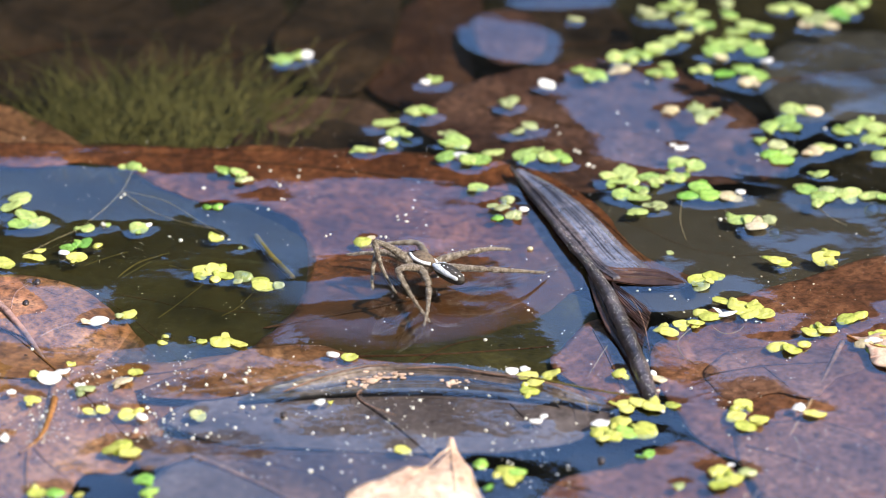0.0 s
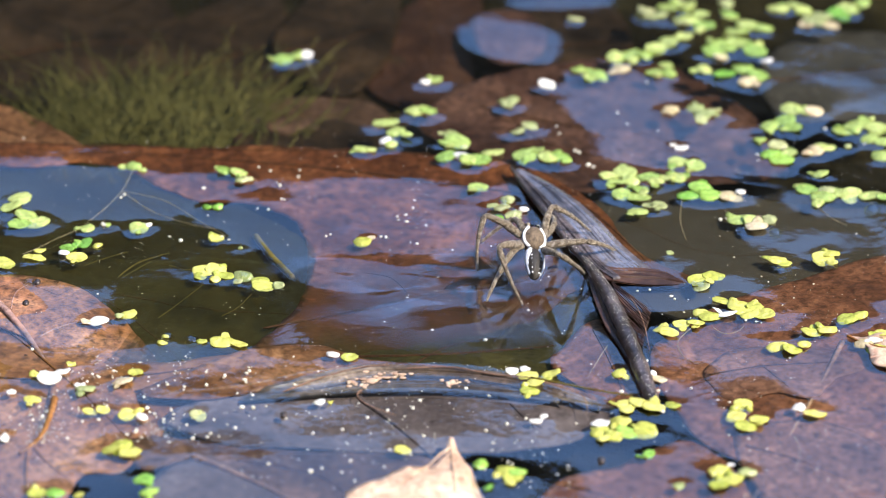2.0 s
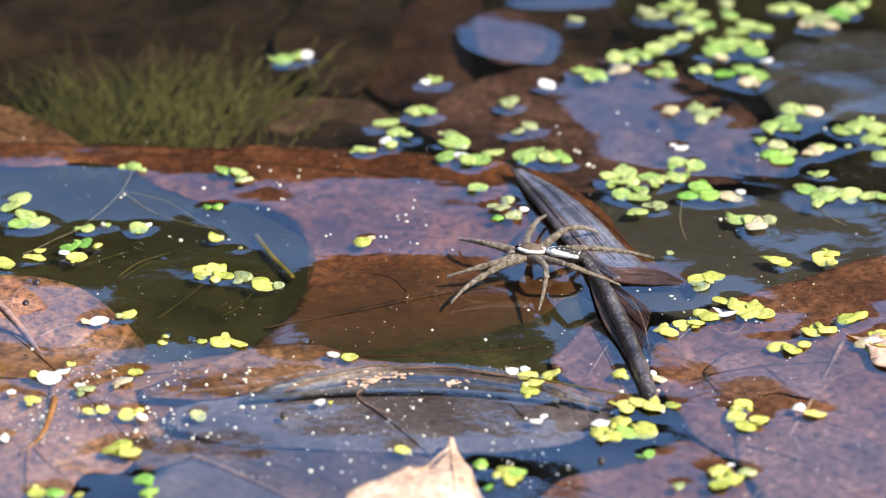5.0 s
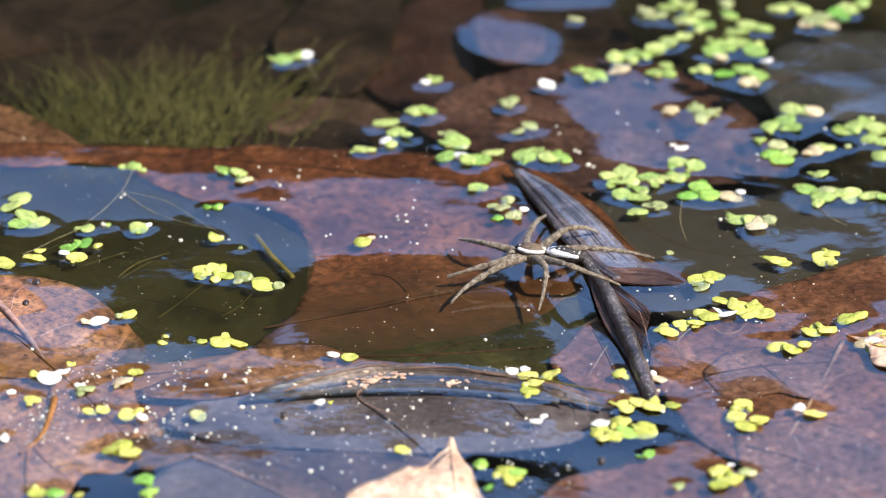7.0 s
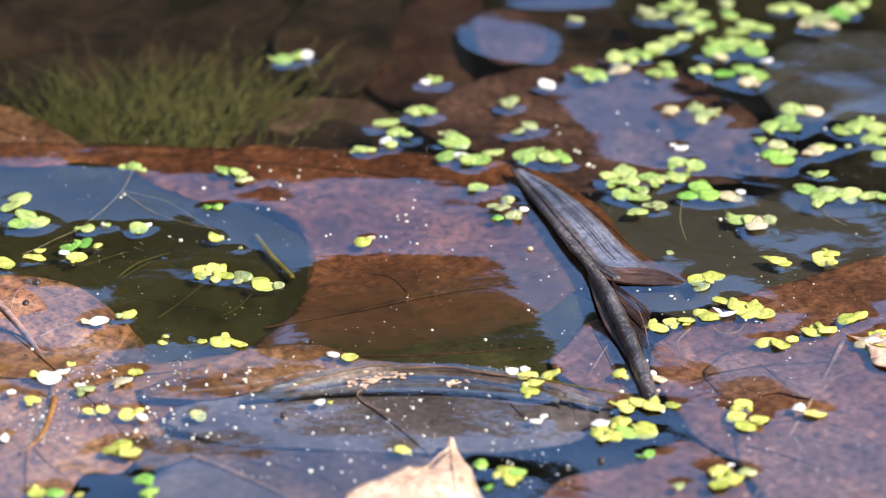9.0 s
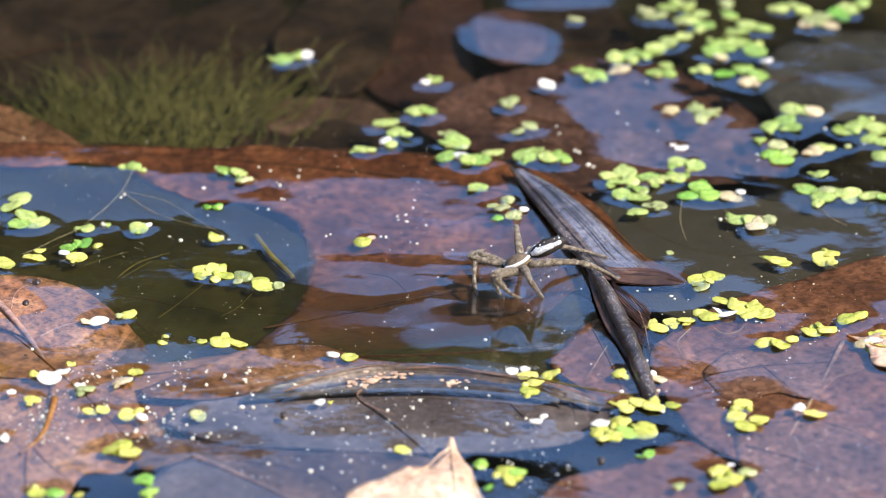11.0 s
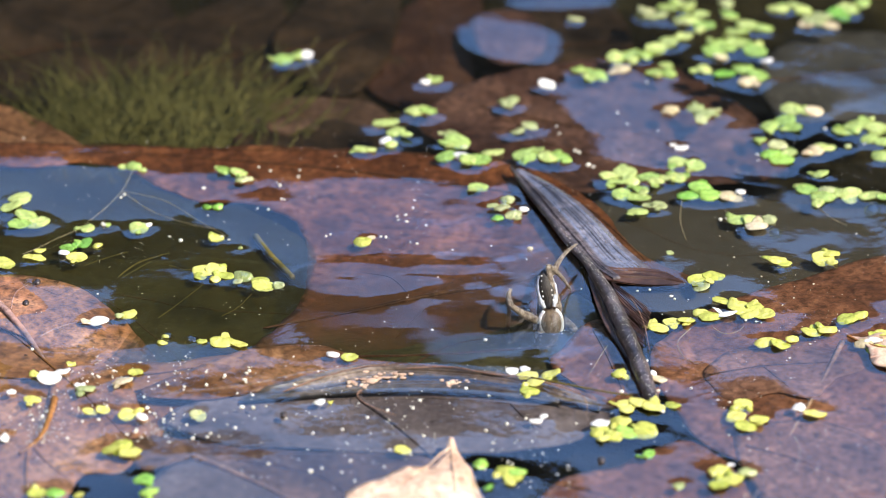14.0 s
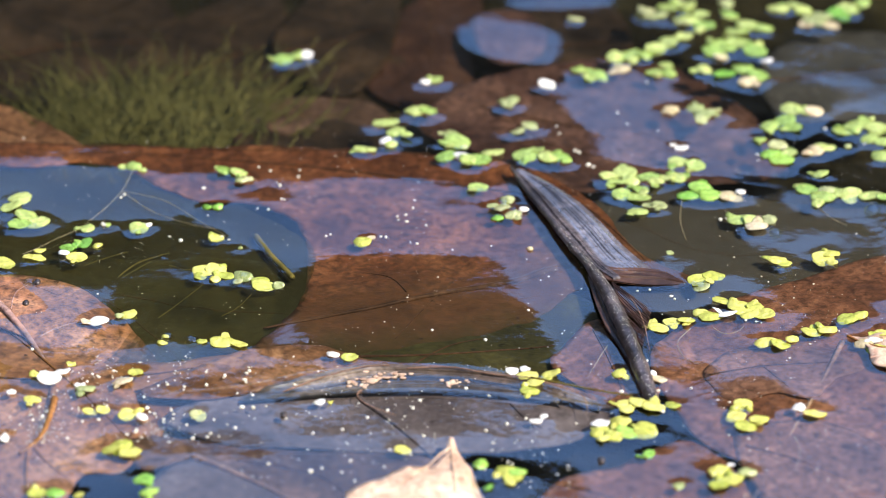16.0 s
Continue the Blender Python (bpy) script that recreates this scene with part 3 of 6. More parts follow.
    leaf("broad red-brown leaf under the film beside the rib", [(0.05211, -0.05561), (0.05713, -0.04173), (0.07422, -0.02421), (0.09444, -0.01123), (0.11774, 0.00093), (0.13973, -0.00538), (0.12323, -0.13298), (0.08042, -0.14076), (0.07373, -0.10837), (0.06246, -0.09457), (0.05651, -0.07856)], LEAF_ROSE, 0.002, 0.0008,
         [([(0.10143, -0.04791), (0.09573, -0.06285), (0.08984, -0.0782), (0.08412, -0.0931), (0.07793, -0.10885), (0.07247, -0.12411)], 0.0007), ([(0.09226, -0.06789), (0.07892, -0.05866), (0.06636, -0.05541)], 0.00025)], vein_material=VEIN_PALE)
    leaf("mauve-brown leaf lobe just under the film", [(0.06533, -0.06264), (0.07239, -0.05058), (0.0825, -0.04899), (0.09408, -0.04742), (0.10061, -0.05407), (0.10568, -0.0602), (0.09779, -0.06584), (0.09161, -0.07503), (0.0821, -0.07191), (0.07194, -0.07673)], LEAF_LIGHT, 0.0017, 0.0005, [([(0.0666, -0.06269), (0.08033, -0.05872), (0.10171, -0.05739)], 0.0003), ([(0.08033, -0.05872), (0.08643, -0.07034)], 0.0002)])
    leaf("mauve-brown leaf lobe just under the film", [(0.07079, -0.0927), (0.08231, -0.08607), (0.09597, -0.0877), (0.10593, -0.09773), (0.11471, -0.11582), (0.10211, -0.13337), (0.08388, -0.13107), (0.07327, -0.11416)], LEAF_LIGHT, 0.0017, 0.0005, [([(0.07316, -0.09778), (0.08746, -0.10577), (0.1061, -0.12097)], 0.0003)])
    leaf("dark slate-brown oval leaf under shallow water", [(-0.06827, -0.08515), (-0.05774, -0.07588), (-0.04131, -0.06854), (-0.02027, -0.0665), (0.00225, -0.06818), (0.02332, -0.0687), (0.03868, -0.07172), (0.04389, -0.08042), (0.03515, -0.09207), (0.02403, -0.09762), (0.01034, -0.10124), (-0.01142, -0.10181), (-0.03321, -0.1003), (-0.04956, -0.09975), (-0.06082, -0.09386)], LEAF_SLATE, 0.0018, 0.0005,
         [([(-0.0208, -0.07462), (-0.01863, -0.07848), (-0.01297, -0.08638), (-0.00669, -0.09708), (-0.00189, -0.10574)], 0.0007), ([(-0.05052, -0.08012), (-0.03674, -0.07738), (-0.02009, -0.07517), (0.00223, -0.07517), (0.03003, -0.07848)], 0.00022), ([(0.01685, -0.07683), (0.02019, -0.08367), (0.02421, -0.08908)], 0.0004)], ragged=0.0003, vein_material=LEAF_SLATE)
    leaf("brown curled leaf edge breaking the film", [(-0.07458, -0.07461), (-0.0641, -0.0637), (-0.04913, -0.05178), (-0.03211, -0.0484), (-0.01906, -0.05625), (0.00227, -0.06023), (0.02057, -0.06567), (0.03179, -0.06797), (0.03715, -0.07545), (0.01626, -0.07126), (-0.02022, -0.06923), (-0.04254, -0.07267), (-0.059, -0.07819)], LEAF_BROWN, 0.0012, 0.0006,
         [([(-0.07029, -0.07601), (-0.05098, -0.07174), (-0.03166, -0.06255), (-0.01188, -0.06182), (0.01632, -0.06734), (0.03581, -0.07358)], 0.00045), ([(-0.04804, -0.07457), (-0.03159, -0.06496), (-0.02042, -0.05915)], 0.0004)], vein_material=VEIN_PALE)
    leaf("olive-brown leaf deep under the near water", [(-0.12, -0.05668), (-0.09727, -0.05651), (-0.07552, -0.06189), (-0.05455, -0.05735), (-0.05083, -0.07464), (-0.06685, -0.08572), (-0.07118, -0.10207), (-0.09128, -0.09055), (-0.11794, -0.07413)], LEAF_BROWN, 0.004, 0.001, [([(-0.11612, -0.06561), (-0.093, -0.0717), (-0.06759, -0.07462), (-0.05394, -0.06887)], 0.0004)])
    leaf("wet brown leaf with its back out of the water", [(-0.12938, -0.01452), (-0.11901, -0.01453), (-0.10867, -0.01431), (-0.09793, -0.01837), (-0.08845, -0.02606), (-0.08279, -0.03284), (-0.07504, -0.04531), (-0.07147, -0.05508), (-0.07568, -0.0598), (-0.08557, -0.06017), (-0.09585, -0.05653), (-0.10709, -0.04407), (-0.12713, -0.03306)], LEAF_WET, 0.0007, 0.0007,
         [([(-0.11923, -0.02465), (-0.11148, -0.03551), (-0.10452, -0.04703), (-0.09919, -0.05773), (-0.09367, -0.06681)], 0.0012), ([(-0.10665, -0.01968), (-0.09401, -0.0293)], 0.0002), ([(-0.11114, -0.03294), (-0.11062, -0.02395), (-0.10684, -0.01779)], 0.0002), ([(-0.10272, -0.04468), (-0.0946, -0.03893), (-0.08577, -0.04068)], 0.00025)],
         lift=lambda x, y: 0.0009 * math.exp(-((x + 0.112) ** 2 / 0.0009 + (y + 0.028) ** 2 / 0.0009)) - 0.16 * max(0, x + 0.094) - 0.1 * max(0, -0.034 - y), vein_material=VEIN_PINK)
    leaf("purple-brown leaf under the near film", [(-0.12807, -0.02531), (-0.11438, -0.0299), (-0.10011, -0.0418), (-0.08582, -0.05725), (-0.07596, -0.07472), (-0.07275, -0.09923), (-0.07724, -0.1112), (-0.08526, -0.11203), (-0.08914, -0.12782), (-0.09437, -0.1419), (-0.11409, -0.14088)], LEAF_WET, 0.0018, 0.0009,
         [([(-0.09652, -0.07155), (-0.09704, -0.08787), (-0.09954, -0.10391), (-0.09789, -0.12257)], 0.0011), ([(-0.09818, -0.10129), (-0.0936, -0.10925), (-0.08905, -0.11465)], 0.0004), ([(-0.11358, -0.03734), (-0.10357, -0.05051), (-0.09011, -0.07245), (-0.07572, -0.09621)], 0.0005)], vein_material=LEAF_ORANGE)
    leaf("orange-brown leaf flap under thin water", [(-0.12, -0.05668), (-0.1032, -0.05412), (-0.08725, -0.05712), (-0.07018, -0.05738), (-0.05471, -0.05432), (-0.05016, -0.06005), (-0.06391, -0.06657), (-0.07893, -0.07234), (-0.08825, -0.07797), (-0.10115, -0.07428), (-0.11828, -0.0713)], LEAF_ORANGE, 0.0023, 0.0006, [([(-0.11629, -0.06414), (-0.0935, -0.06622), (-0.07119, -0.06316), (-0.05313, -0.05733)], 0.0004)])
    leaf("slate leaf with a raised rim near the bank", [(-0.06883, -0.11575), (-0.06004, -0.10632), (-0.05164, -0.11164), (-0.04465, -0.11764), (-0.03494, -0.12727), (-0.03443, -0.14152), (-0.06961, -0.14185)], LEAF_SLATE, 0.0012, 0.0006, [([(-0.06004, -0.10632), (-0.05021, -0.11343), (-0.04188, -0.11998), (-0.03222, -0.12968)], 0.0009)], vein_material=VEIN_PALE)
    # the shadow along this band is put into the darker leaf brown
    leaf("brown leaf under the near film, shadow put into its colour", [(-0.07576, -0.09561), (-0.06065, -0.09661), (-0.03866, -0.10025), (-0.01141, -0.10212), (-0.00189, -0.10881), (-0.01096, -0.14127), (-0.03182, -0.14155), (-0.04459, -0.11884), (-0.06131, -0.10768), (-0.07193, -0.11014)], LEAF_DARK, 0.0022, 0.0008, [([(-0.04924, -0.10611), (-0.03013, -0.11186), (-0.01906, -0.12711)], 0.0004), ([(-0.03286, -0.1106), (-0.01946, -0.10759), (-0.00867, -0.10522)], 0.00025)])
    leaf("mottled red leaf under shallow clear water", [(0.01906, -0.1407), (0.02346, -0.12088), (0.03044, -0.11093), (0.0414, -0.10676), (0.04989, -0.09924), (0.05903, -0.0946), (0.06853, -0.10549), (0.07275, -0.12128), (0.07258, -0.14082)], LEAF_ROSE, 0.002, 0.0008, [([(0.02896, -0.1156), (0.04074, -0.12206), (0.05472, -0.13357)], 0.0004)])
    leaf("orange-brown leaf leaning in deep water", [(-0.14881, 0.10553), (-0.13198, 0.10231), (-0.12146, 0.09579), (-0.11061, 0.08462), (-0.10124, 0.07002), (-0.10859, 0.06343), (-0.1244, 0.06295), (-0.14349, 0.06323)], LEAF_BROWN, 0.006, 0.001, [([(-0.14406, 0.09374), (-0.12671, 0.08412), (-0.10778, 0.07164)], 0.0004)])
    leaf("drowned brown leaf among water weed", [(-0.05885, 0.10037), (-0.05193, 0.11088), (-0.03716, 0.11471), (-0.02214, 0.10973), (-0.01535, 0.09603), (-0.02657, 0.08673), (-0.03959, 0.08838), (-0.05112, 0.09228)], LEAF_DARK, 0.0095, 0.001, [([(-0.05639, 0.10036), (-0.04003, 0.10142), (-0.02523, 0.10006)], 0.0003)])
    leaf("dark red leaf in deep water", [(-0.02411, 0.12572), (-0.01458, 0.17035), (-0.00071, 0.19135), (0.01156, 0.18185), (0.01034, 0.14058), (0.00597, 0.11379), (-0.00724, 0.10503)], LEAF_DROWNED, 0.009, 0.001, [([(-0.00421, 0.18271), (-0.00324, 0.14936), (-0.00233, 0.11935)], 0.0004)])
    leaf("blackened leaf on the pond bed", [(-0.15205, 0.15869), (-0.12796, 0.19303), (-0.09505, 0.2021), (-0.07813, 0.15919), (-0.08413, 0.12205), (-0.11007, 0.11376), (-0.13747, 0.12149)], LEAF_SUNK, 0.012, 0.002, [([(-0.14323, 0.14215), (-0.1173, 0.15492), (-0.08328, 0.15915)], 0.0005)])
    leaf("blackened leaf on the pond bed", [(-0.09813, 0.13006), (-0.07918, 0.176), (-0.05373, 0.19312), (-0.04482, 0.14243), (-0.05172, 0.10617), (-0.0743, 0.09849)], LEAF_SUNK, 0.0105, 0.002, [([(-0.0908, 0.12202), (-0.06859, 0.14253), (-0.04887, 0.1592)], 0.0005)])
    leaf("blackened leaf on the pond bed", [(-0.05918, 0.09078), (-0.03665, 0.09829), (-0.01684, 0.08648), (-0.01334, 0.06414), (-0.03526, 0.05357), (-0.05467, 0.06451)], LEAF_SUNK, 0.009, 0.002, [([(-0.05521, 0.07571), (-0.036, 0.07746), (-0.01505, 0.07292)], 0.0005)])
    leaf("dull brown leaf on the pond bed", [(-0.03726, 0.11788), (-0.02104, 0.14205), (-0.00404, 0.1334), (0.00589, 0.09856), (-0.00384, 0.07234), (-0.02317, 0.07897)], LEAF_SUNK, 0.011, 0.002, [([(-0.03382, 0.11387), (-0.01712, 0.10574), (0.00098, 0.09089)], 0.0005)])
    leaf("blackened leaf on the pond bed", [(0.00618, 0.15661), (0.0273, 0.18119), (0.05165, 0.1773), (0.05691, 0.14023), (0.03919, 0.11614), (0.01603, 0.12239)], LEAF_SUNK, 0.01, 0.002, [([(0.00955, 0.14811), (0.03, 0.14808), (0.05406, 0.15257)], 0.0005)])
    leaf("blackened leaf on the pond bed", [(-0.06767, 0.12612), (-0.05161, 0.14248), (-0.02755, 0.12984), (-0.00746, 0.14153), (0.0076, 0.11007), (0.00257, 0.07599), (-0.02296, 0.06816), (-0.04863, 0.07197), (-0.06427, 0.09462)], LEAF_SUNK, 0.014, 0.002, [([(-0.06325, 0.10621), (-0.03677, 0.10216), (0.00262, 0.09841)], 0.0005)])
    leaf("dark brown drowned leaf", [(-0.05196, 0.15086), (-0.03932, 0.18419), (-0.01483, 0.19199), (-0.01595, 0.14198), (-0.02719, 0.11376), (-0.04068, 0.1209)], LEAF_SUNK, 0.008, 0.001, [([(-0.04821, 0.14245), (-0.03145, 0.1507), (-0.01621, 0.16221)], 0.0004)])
    leaf("small drowned leaf below the spider", [(-0.01208, -0.0449), (-0.00058, -0.03681), (0.01097, -0.04134), (0.01521, -0.04739), (0.00228, -0.05256)], LEAF_DARK, 0.009, 0.001, [([(-0.01064, -0.04552), (0.0023, -0.04472), (0.01379, -0.04591)], 0.0003)])
    leaf("curled cream and orange leaf end at the water's edge", [(0.10257, -0.04791), (0.10681, -0.04849), (0.11136, -0.04615), (0.11683, -0.04849), (0.11592, -0.06285), (0.1095, -0.06342), (0.10722, -0.0583), (0.10617, -0.05197)], LEAF_TAN, -0.0006, 0.0016, [([(0.10257, -0.04791), (0.10776, -0.05313), (0.1145, -0.05658)], 0.0004)], curl=160, vein_material=LEAF_ORANGE)
    # the dry tip in the sun
    crest = 0.00295
    leaf("dry tan leaf tip standing out of the water", [(0.00177, -0.10103), (0.00379, -0.10522), (0.00723, -0.11526), (0.0098, -0.1261), (0.00868, -0.13279), (-0.01894, -0.13279), (-0.02277, -0.1266), (-0.01785, -0.12059), (-0.01124, -0.11603), (-0.00456, -0.11348), (-0.00027, -0.10936)], LEAF_TAN, -0.0003, 0.0014,
         lift=lambda x, y: 0.0018 - 0.5 * max(0, x - crest) - 0.09 * max(0, crest - x) - 0.05 * max(0, y + 0.118), curl=130, ragged=0.0009, veins=[([(0.00177, -0.10156), (0.00215, -0.11014), (0.00291, -0.1261)], 0.0005), ([(0.00149, -0.10522), (-0.00589, -0.11603), (-0.01245, -0.1261)], 0.0003)], vein_material=LEAF_TAN)
    # the crest of the large leaf: its rib, and the pleated fold beside it
    pts = spline([(0.01893, 0.04741, 0.0003), (0.02327, 0.03128, 0.001), (0.02829, 0.01667, 0.0013), (0.03315, 0.00161, 0.00135), (0.03796, -0.01097, 0.0013), (0.04213, -0.02532, 0.0012), (0.04523, -0.04165, 0.0011), (0.04833, -0.05856, 0.0008), (0.05081, -0.07432, 0.00015), (0.05224, -0.07972, -0.0012)], 8)
    part("midrib", tube(pts_local(pts, ob), [rib_radius(i / len(pts)) * (1 + 0.22 * noise.noise(Vector((i * 0.4, 3, 1)))) for i in range(len(pts))], 12), RIB, ob, "dark wet raised rib with white grit")
    build_grit(pts)
    fold = lambda name, left, right, dome, comb, material, label: part(name, pleat(spline(left, 10), spline(right, 10), ob.location, dome, comb), material, ob, label)
    fold("flank", [(0.01967, 0.04528, 0.0005), (0.02477, 0.0293, 0.00115), (0.03044, 0.01221, 0.0014), (0.03602, -0.00241, 0.00145), (0.04014, -0.01213, 0.00125), (0.04437, -0.01752, 0.0008)], [(0.02024, 0.04574, 0.00063), (0.02646, 0.03169, 0.00113), (0.03228, 0.01666, 0.0013), (0.0377, 0.00234, 0.00135), (0.04181, -0.00907, 0.00123), (0.04628, -0.01719, 0.0009)], 0.0002, 13, RIB, "dark gritty flank of the leaf fold")
    fold("pleat", [(0.02024, 0.04574, 0.00063), (0.02646, 0.03169, 0.00113), (0.03228, 0.01666, 0.0013), (0.0377, 0.00234, 0.00135), (0.04181, -0.00907, 0.00123), (0.04525, -0.01398, 0.0009)], [(0.02157, 0.04682, 0.00025), (0.03006, 0.03678, 0.00045), (0.03656, 0.02706, 0.0004), (0.04224, 0.0152, 0.00035), (0.048, 0.00103, 0.0003), (0.05511, -0.01237, 0.0002)], 0.0004, 46, FOLD, "pleated wet leaf fold, skylight sheen partly in its bluish colour")
    fold("flap", [(0.04093, -0.01079, 0.0012), (0.04605, -0.01248, 0.0011), (0.05202, -0.01173, 0.0007), (0.05788, -0.01318, 0.0003), (0.0631, -0.01784, -0.0002)], [(0.04246, -0.0174, 0.0004), (0.0473, -0.01833, -0.0001), (0.05317, -0.01901, -0.0004), (0.05906, -0.01901, -0.0004), (0.06308, -0.01834, -0.0006)], 0.0002, 24, FLAP, "thin brown wet flap")
    fold("wing", [(0.03782, -0.01535, 0.0003), (0.03935, -0.02987, 0.0002), (0.04148, -0.04222, 0.0001), (0.04399, -0.05099, 0.0001), (0.04596, -0.05799, 0.00015)], [(0.04045, -0.01578, 0.0012), (0.04371, -0.02969, 0.0011), (0.04555, -0.04088, 0.001), (0.04713, -0.05058, 0.00085), (0.04843, -0.05944, 0.00065)], 0.0002, 17, FLAP, "brown leaf flank sloping off the rib")
    # the frayed edge beside the rib
    bm, rnd = bmesh.new(), random.Random(8)
    for k in range(34):
        u = k / 33
        p = Vector((0.04383, -0.01965, 0.00095)).lerp(Vector((0.04723, -0.04223, 0.0006)), u ** 1.4 * 0.9 + rnd.uniform(0, 0.1))
        q = Vector((0.05341, -0.03432, 0)).lerp(Vector((0.05051, -0.05197, 0)), u + rnd.uniform(-0.12, 0.12))
        mid = p.lerp(q, 0.45) + Vector((rnd.gauss(-0.0008, 0.0006), 0, rnd.uniform(0.0001, 0.0006)))
        tube_into(bm, [v - ob.location for v in spline([p, mid, q], 6)], rnd.uniform(0.00006, 0.00016), 4)
    part("frayed_edge", bm, FLAP, ob, "frayed brown fibres of the torn leaf")
    build_rolled_edge()
    build_skin_flecks()


def rib_radius(u):
    """Thin along the fold, stout below it, tapering into the water."""
    return 0.0005 + 0.0005 * min(1, u * 4) + 0.0011 * min(max((u - 0.42) / 0.15, 0), 1) - 0.0007 * min(max((u - 0.8) / 0.2, 0), 1)


def build_rolled_edge():
    """The wet, crinkled upper rim of the slate leaf, rolled out of the water."""
    ob = thing("leaf_rim", "wet crinkled grey-brown rolled leaf rim along the slate leaf", "leaf rim", Matrix.Translation((-0.00616, -0.07128, 0.0)), "sunken leaves")
    afloat = lambda line: spline([(x, y, 0.45 * z - 0.0002 + water_z(x, y)) for x, y, z in line], 10)
    fold = lambda name, left, right, dome, comb, material: part(name, pleat(afloat(left), afloat(right), ob.location, dome, comb), material, ob)
    fold("roll", [(-0.0439, -0.07295, 0), (-0.03152, -0.0662, 0.0003), (-0.01752, -0.06163, 0.0006), (-0.00056, -0.06277, 0.0006), (0.01633, -0.0657, 0.0005), (0.03023, -0.0718, 0.0003), (0.03868, -0.07797, -0.0003)], [(-0.04649, -0.07742, -0.0003), (-0.03268, -0.07385, 0.0002), (-0.01741, -0.06845, 0.0003), (-0.00056, -0.06733, 0.0003), (0.01625, -0.07069, 0.0003), (0.03007, -0.077, 0.0001), (0.0383, -0.08054, -0.0004)], 0.0001, 44, SKIN_SCRAP_WET)
    fold("crease", [(-0.04924, -0.07814, -0.0002), (-0.03265, -0.07458, 0.0003), (-0.01739, -0.06974, 0.0004), (-0.00056, -0.06862, 0.0004), (0.01623, -0.0718, 0.0003), (0.0287, -0.07627, 0)], [(-0.04912, -0.08071, -0.0003), (-0.03257, -0.07738, 0), (-0.0173, -0.07479, 0.0001), (-0.00056, -0.07423, 0.0001), (0.01617, -0.07572, 0), (0.02866, -0.07797, -0.0003)], 0.0001, 28, SLATE_WET)


def build_skin_flecks():
    """Pale torn leaf skin stuck to the wet rim in small flecks."""
    rnd, bm = random.Random(21), bmesh.new()
    for x, y, wide in ((-0.0176, -0.0695, 0.005), (-0.0125, -0.0671, 0.006), (0.0035, -0.0706, 0.004), (-0.0215, -0.0711, 0.004)):
        for _ in range(16):
            px, py, r = x + rnd.gauss(0, wide * 0.45), y + rnd.gauss(0, 0.0009), rnd.uniform(0.0002, 0.0006)
            blob_into(bm, (px, py, water_z(px, py) + 0.0002), (r * rnd.uniform(1, 2.2), r, r * 0.3), 4, 7)
    tagged(new("skin_flecks", mesh_of("skin_flecks", bm, LEAF_TAN)), "pale torn leaf skin in flecks on the wet rim", "leaf skin", kind="stuff")


def pleat(left, right, origin, dome, comb):
    """A fold of leaf between two edges, domed across and combed with fine pleats along."""
    bm, rows, n = bmesh.new(), [], len(left) - 1
    for i, (a, b) in enumerate(zip(left, right)):
        u, row = i / n, []
        for k in range(97):
            v = k / 96
            p = a.lerp(b, v)
            comb_z = math.sin(v * comb + 1.5 * math.sin(u * 3) + noise.noise(Vector((v * 6, u * 2, 4))) * 2.5) + 0.5 * math.sin(v * comb * 1.37 + 2 * u)
            p.z += dome * math.sin(math.pi * v) ** 0.8 * math.sin(math.pi * (0.12 + 0.8 * u)) + (0.00022 if v < 0.55 else 0.00022 - 0.0004 * (v - 0.55)) * comb_z * min(1, u * 6, (1 - u) * 6) * math.sin(math.pi * v)
            row.append(p - origin)
        rows.append(row)
    rows.append([p + Vector((0, -0.0002, -0.0014)) for p in rows[-1]])
    for d in (0, 0.0004):
        sheet = [[bm.verts.new(p - Vector((0, 0, d))) for p in row] for row in rows]
        for r, q in zip(sheet, sheet[1:]):
            for k in range(96):
                f = (r[k], q[k], q[k + 1], r[k + 1])
                bm.faces.new(f[::-1] if d else f)
    bmesh.ops.recalc_face_normals(bm, faces=bm.faces)
    return bm


def build_grit(line):
    """White grit that sticks to the back of the rib."""
    rnd, bm = random.Random(11), bmesh.new()
    for _ in range(280):
        u = rnd.triangular(0.22, 0.97, 0.6) * (len(line) - 1)
        k = int(u)
        spot = line[k].lerp(line[k + 1], u - k)
        r = rnd.uniform(0.00005, 0.00014)
        side = rnd.gauss(0, 0.0007)
        top = 1.1 * rib_radius(u / len(line))
        up = math.sqrt(max(top * top - side * side, 0.0000001))
        blob_into(bm, spot + Vector((side, -abs(side) * 0.3, up)), (r, r, r * 0.7), 4, 6)
    tagged(new("rib_grit", mesh_of("rib_grit", bm, SPECK)), "fine white grit on the leaf's dark rib", "grit", kind="stuff")


def pts_local(pts, ob):
    return [p - ob.location for p in pts]


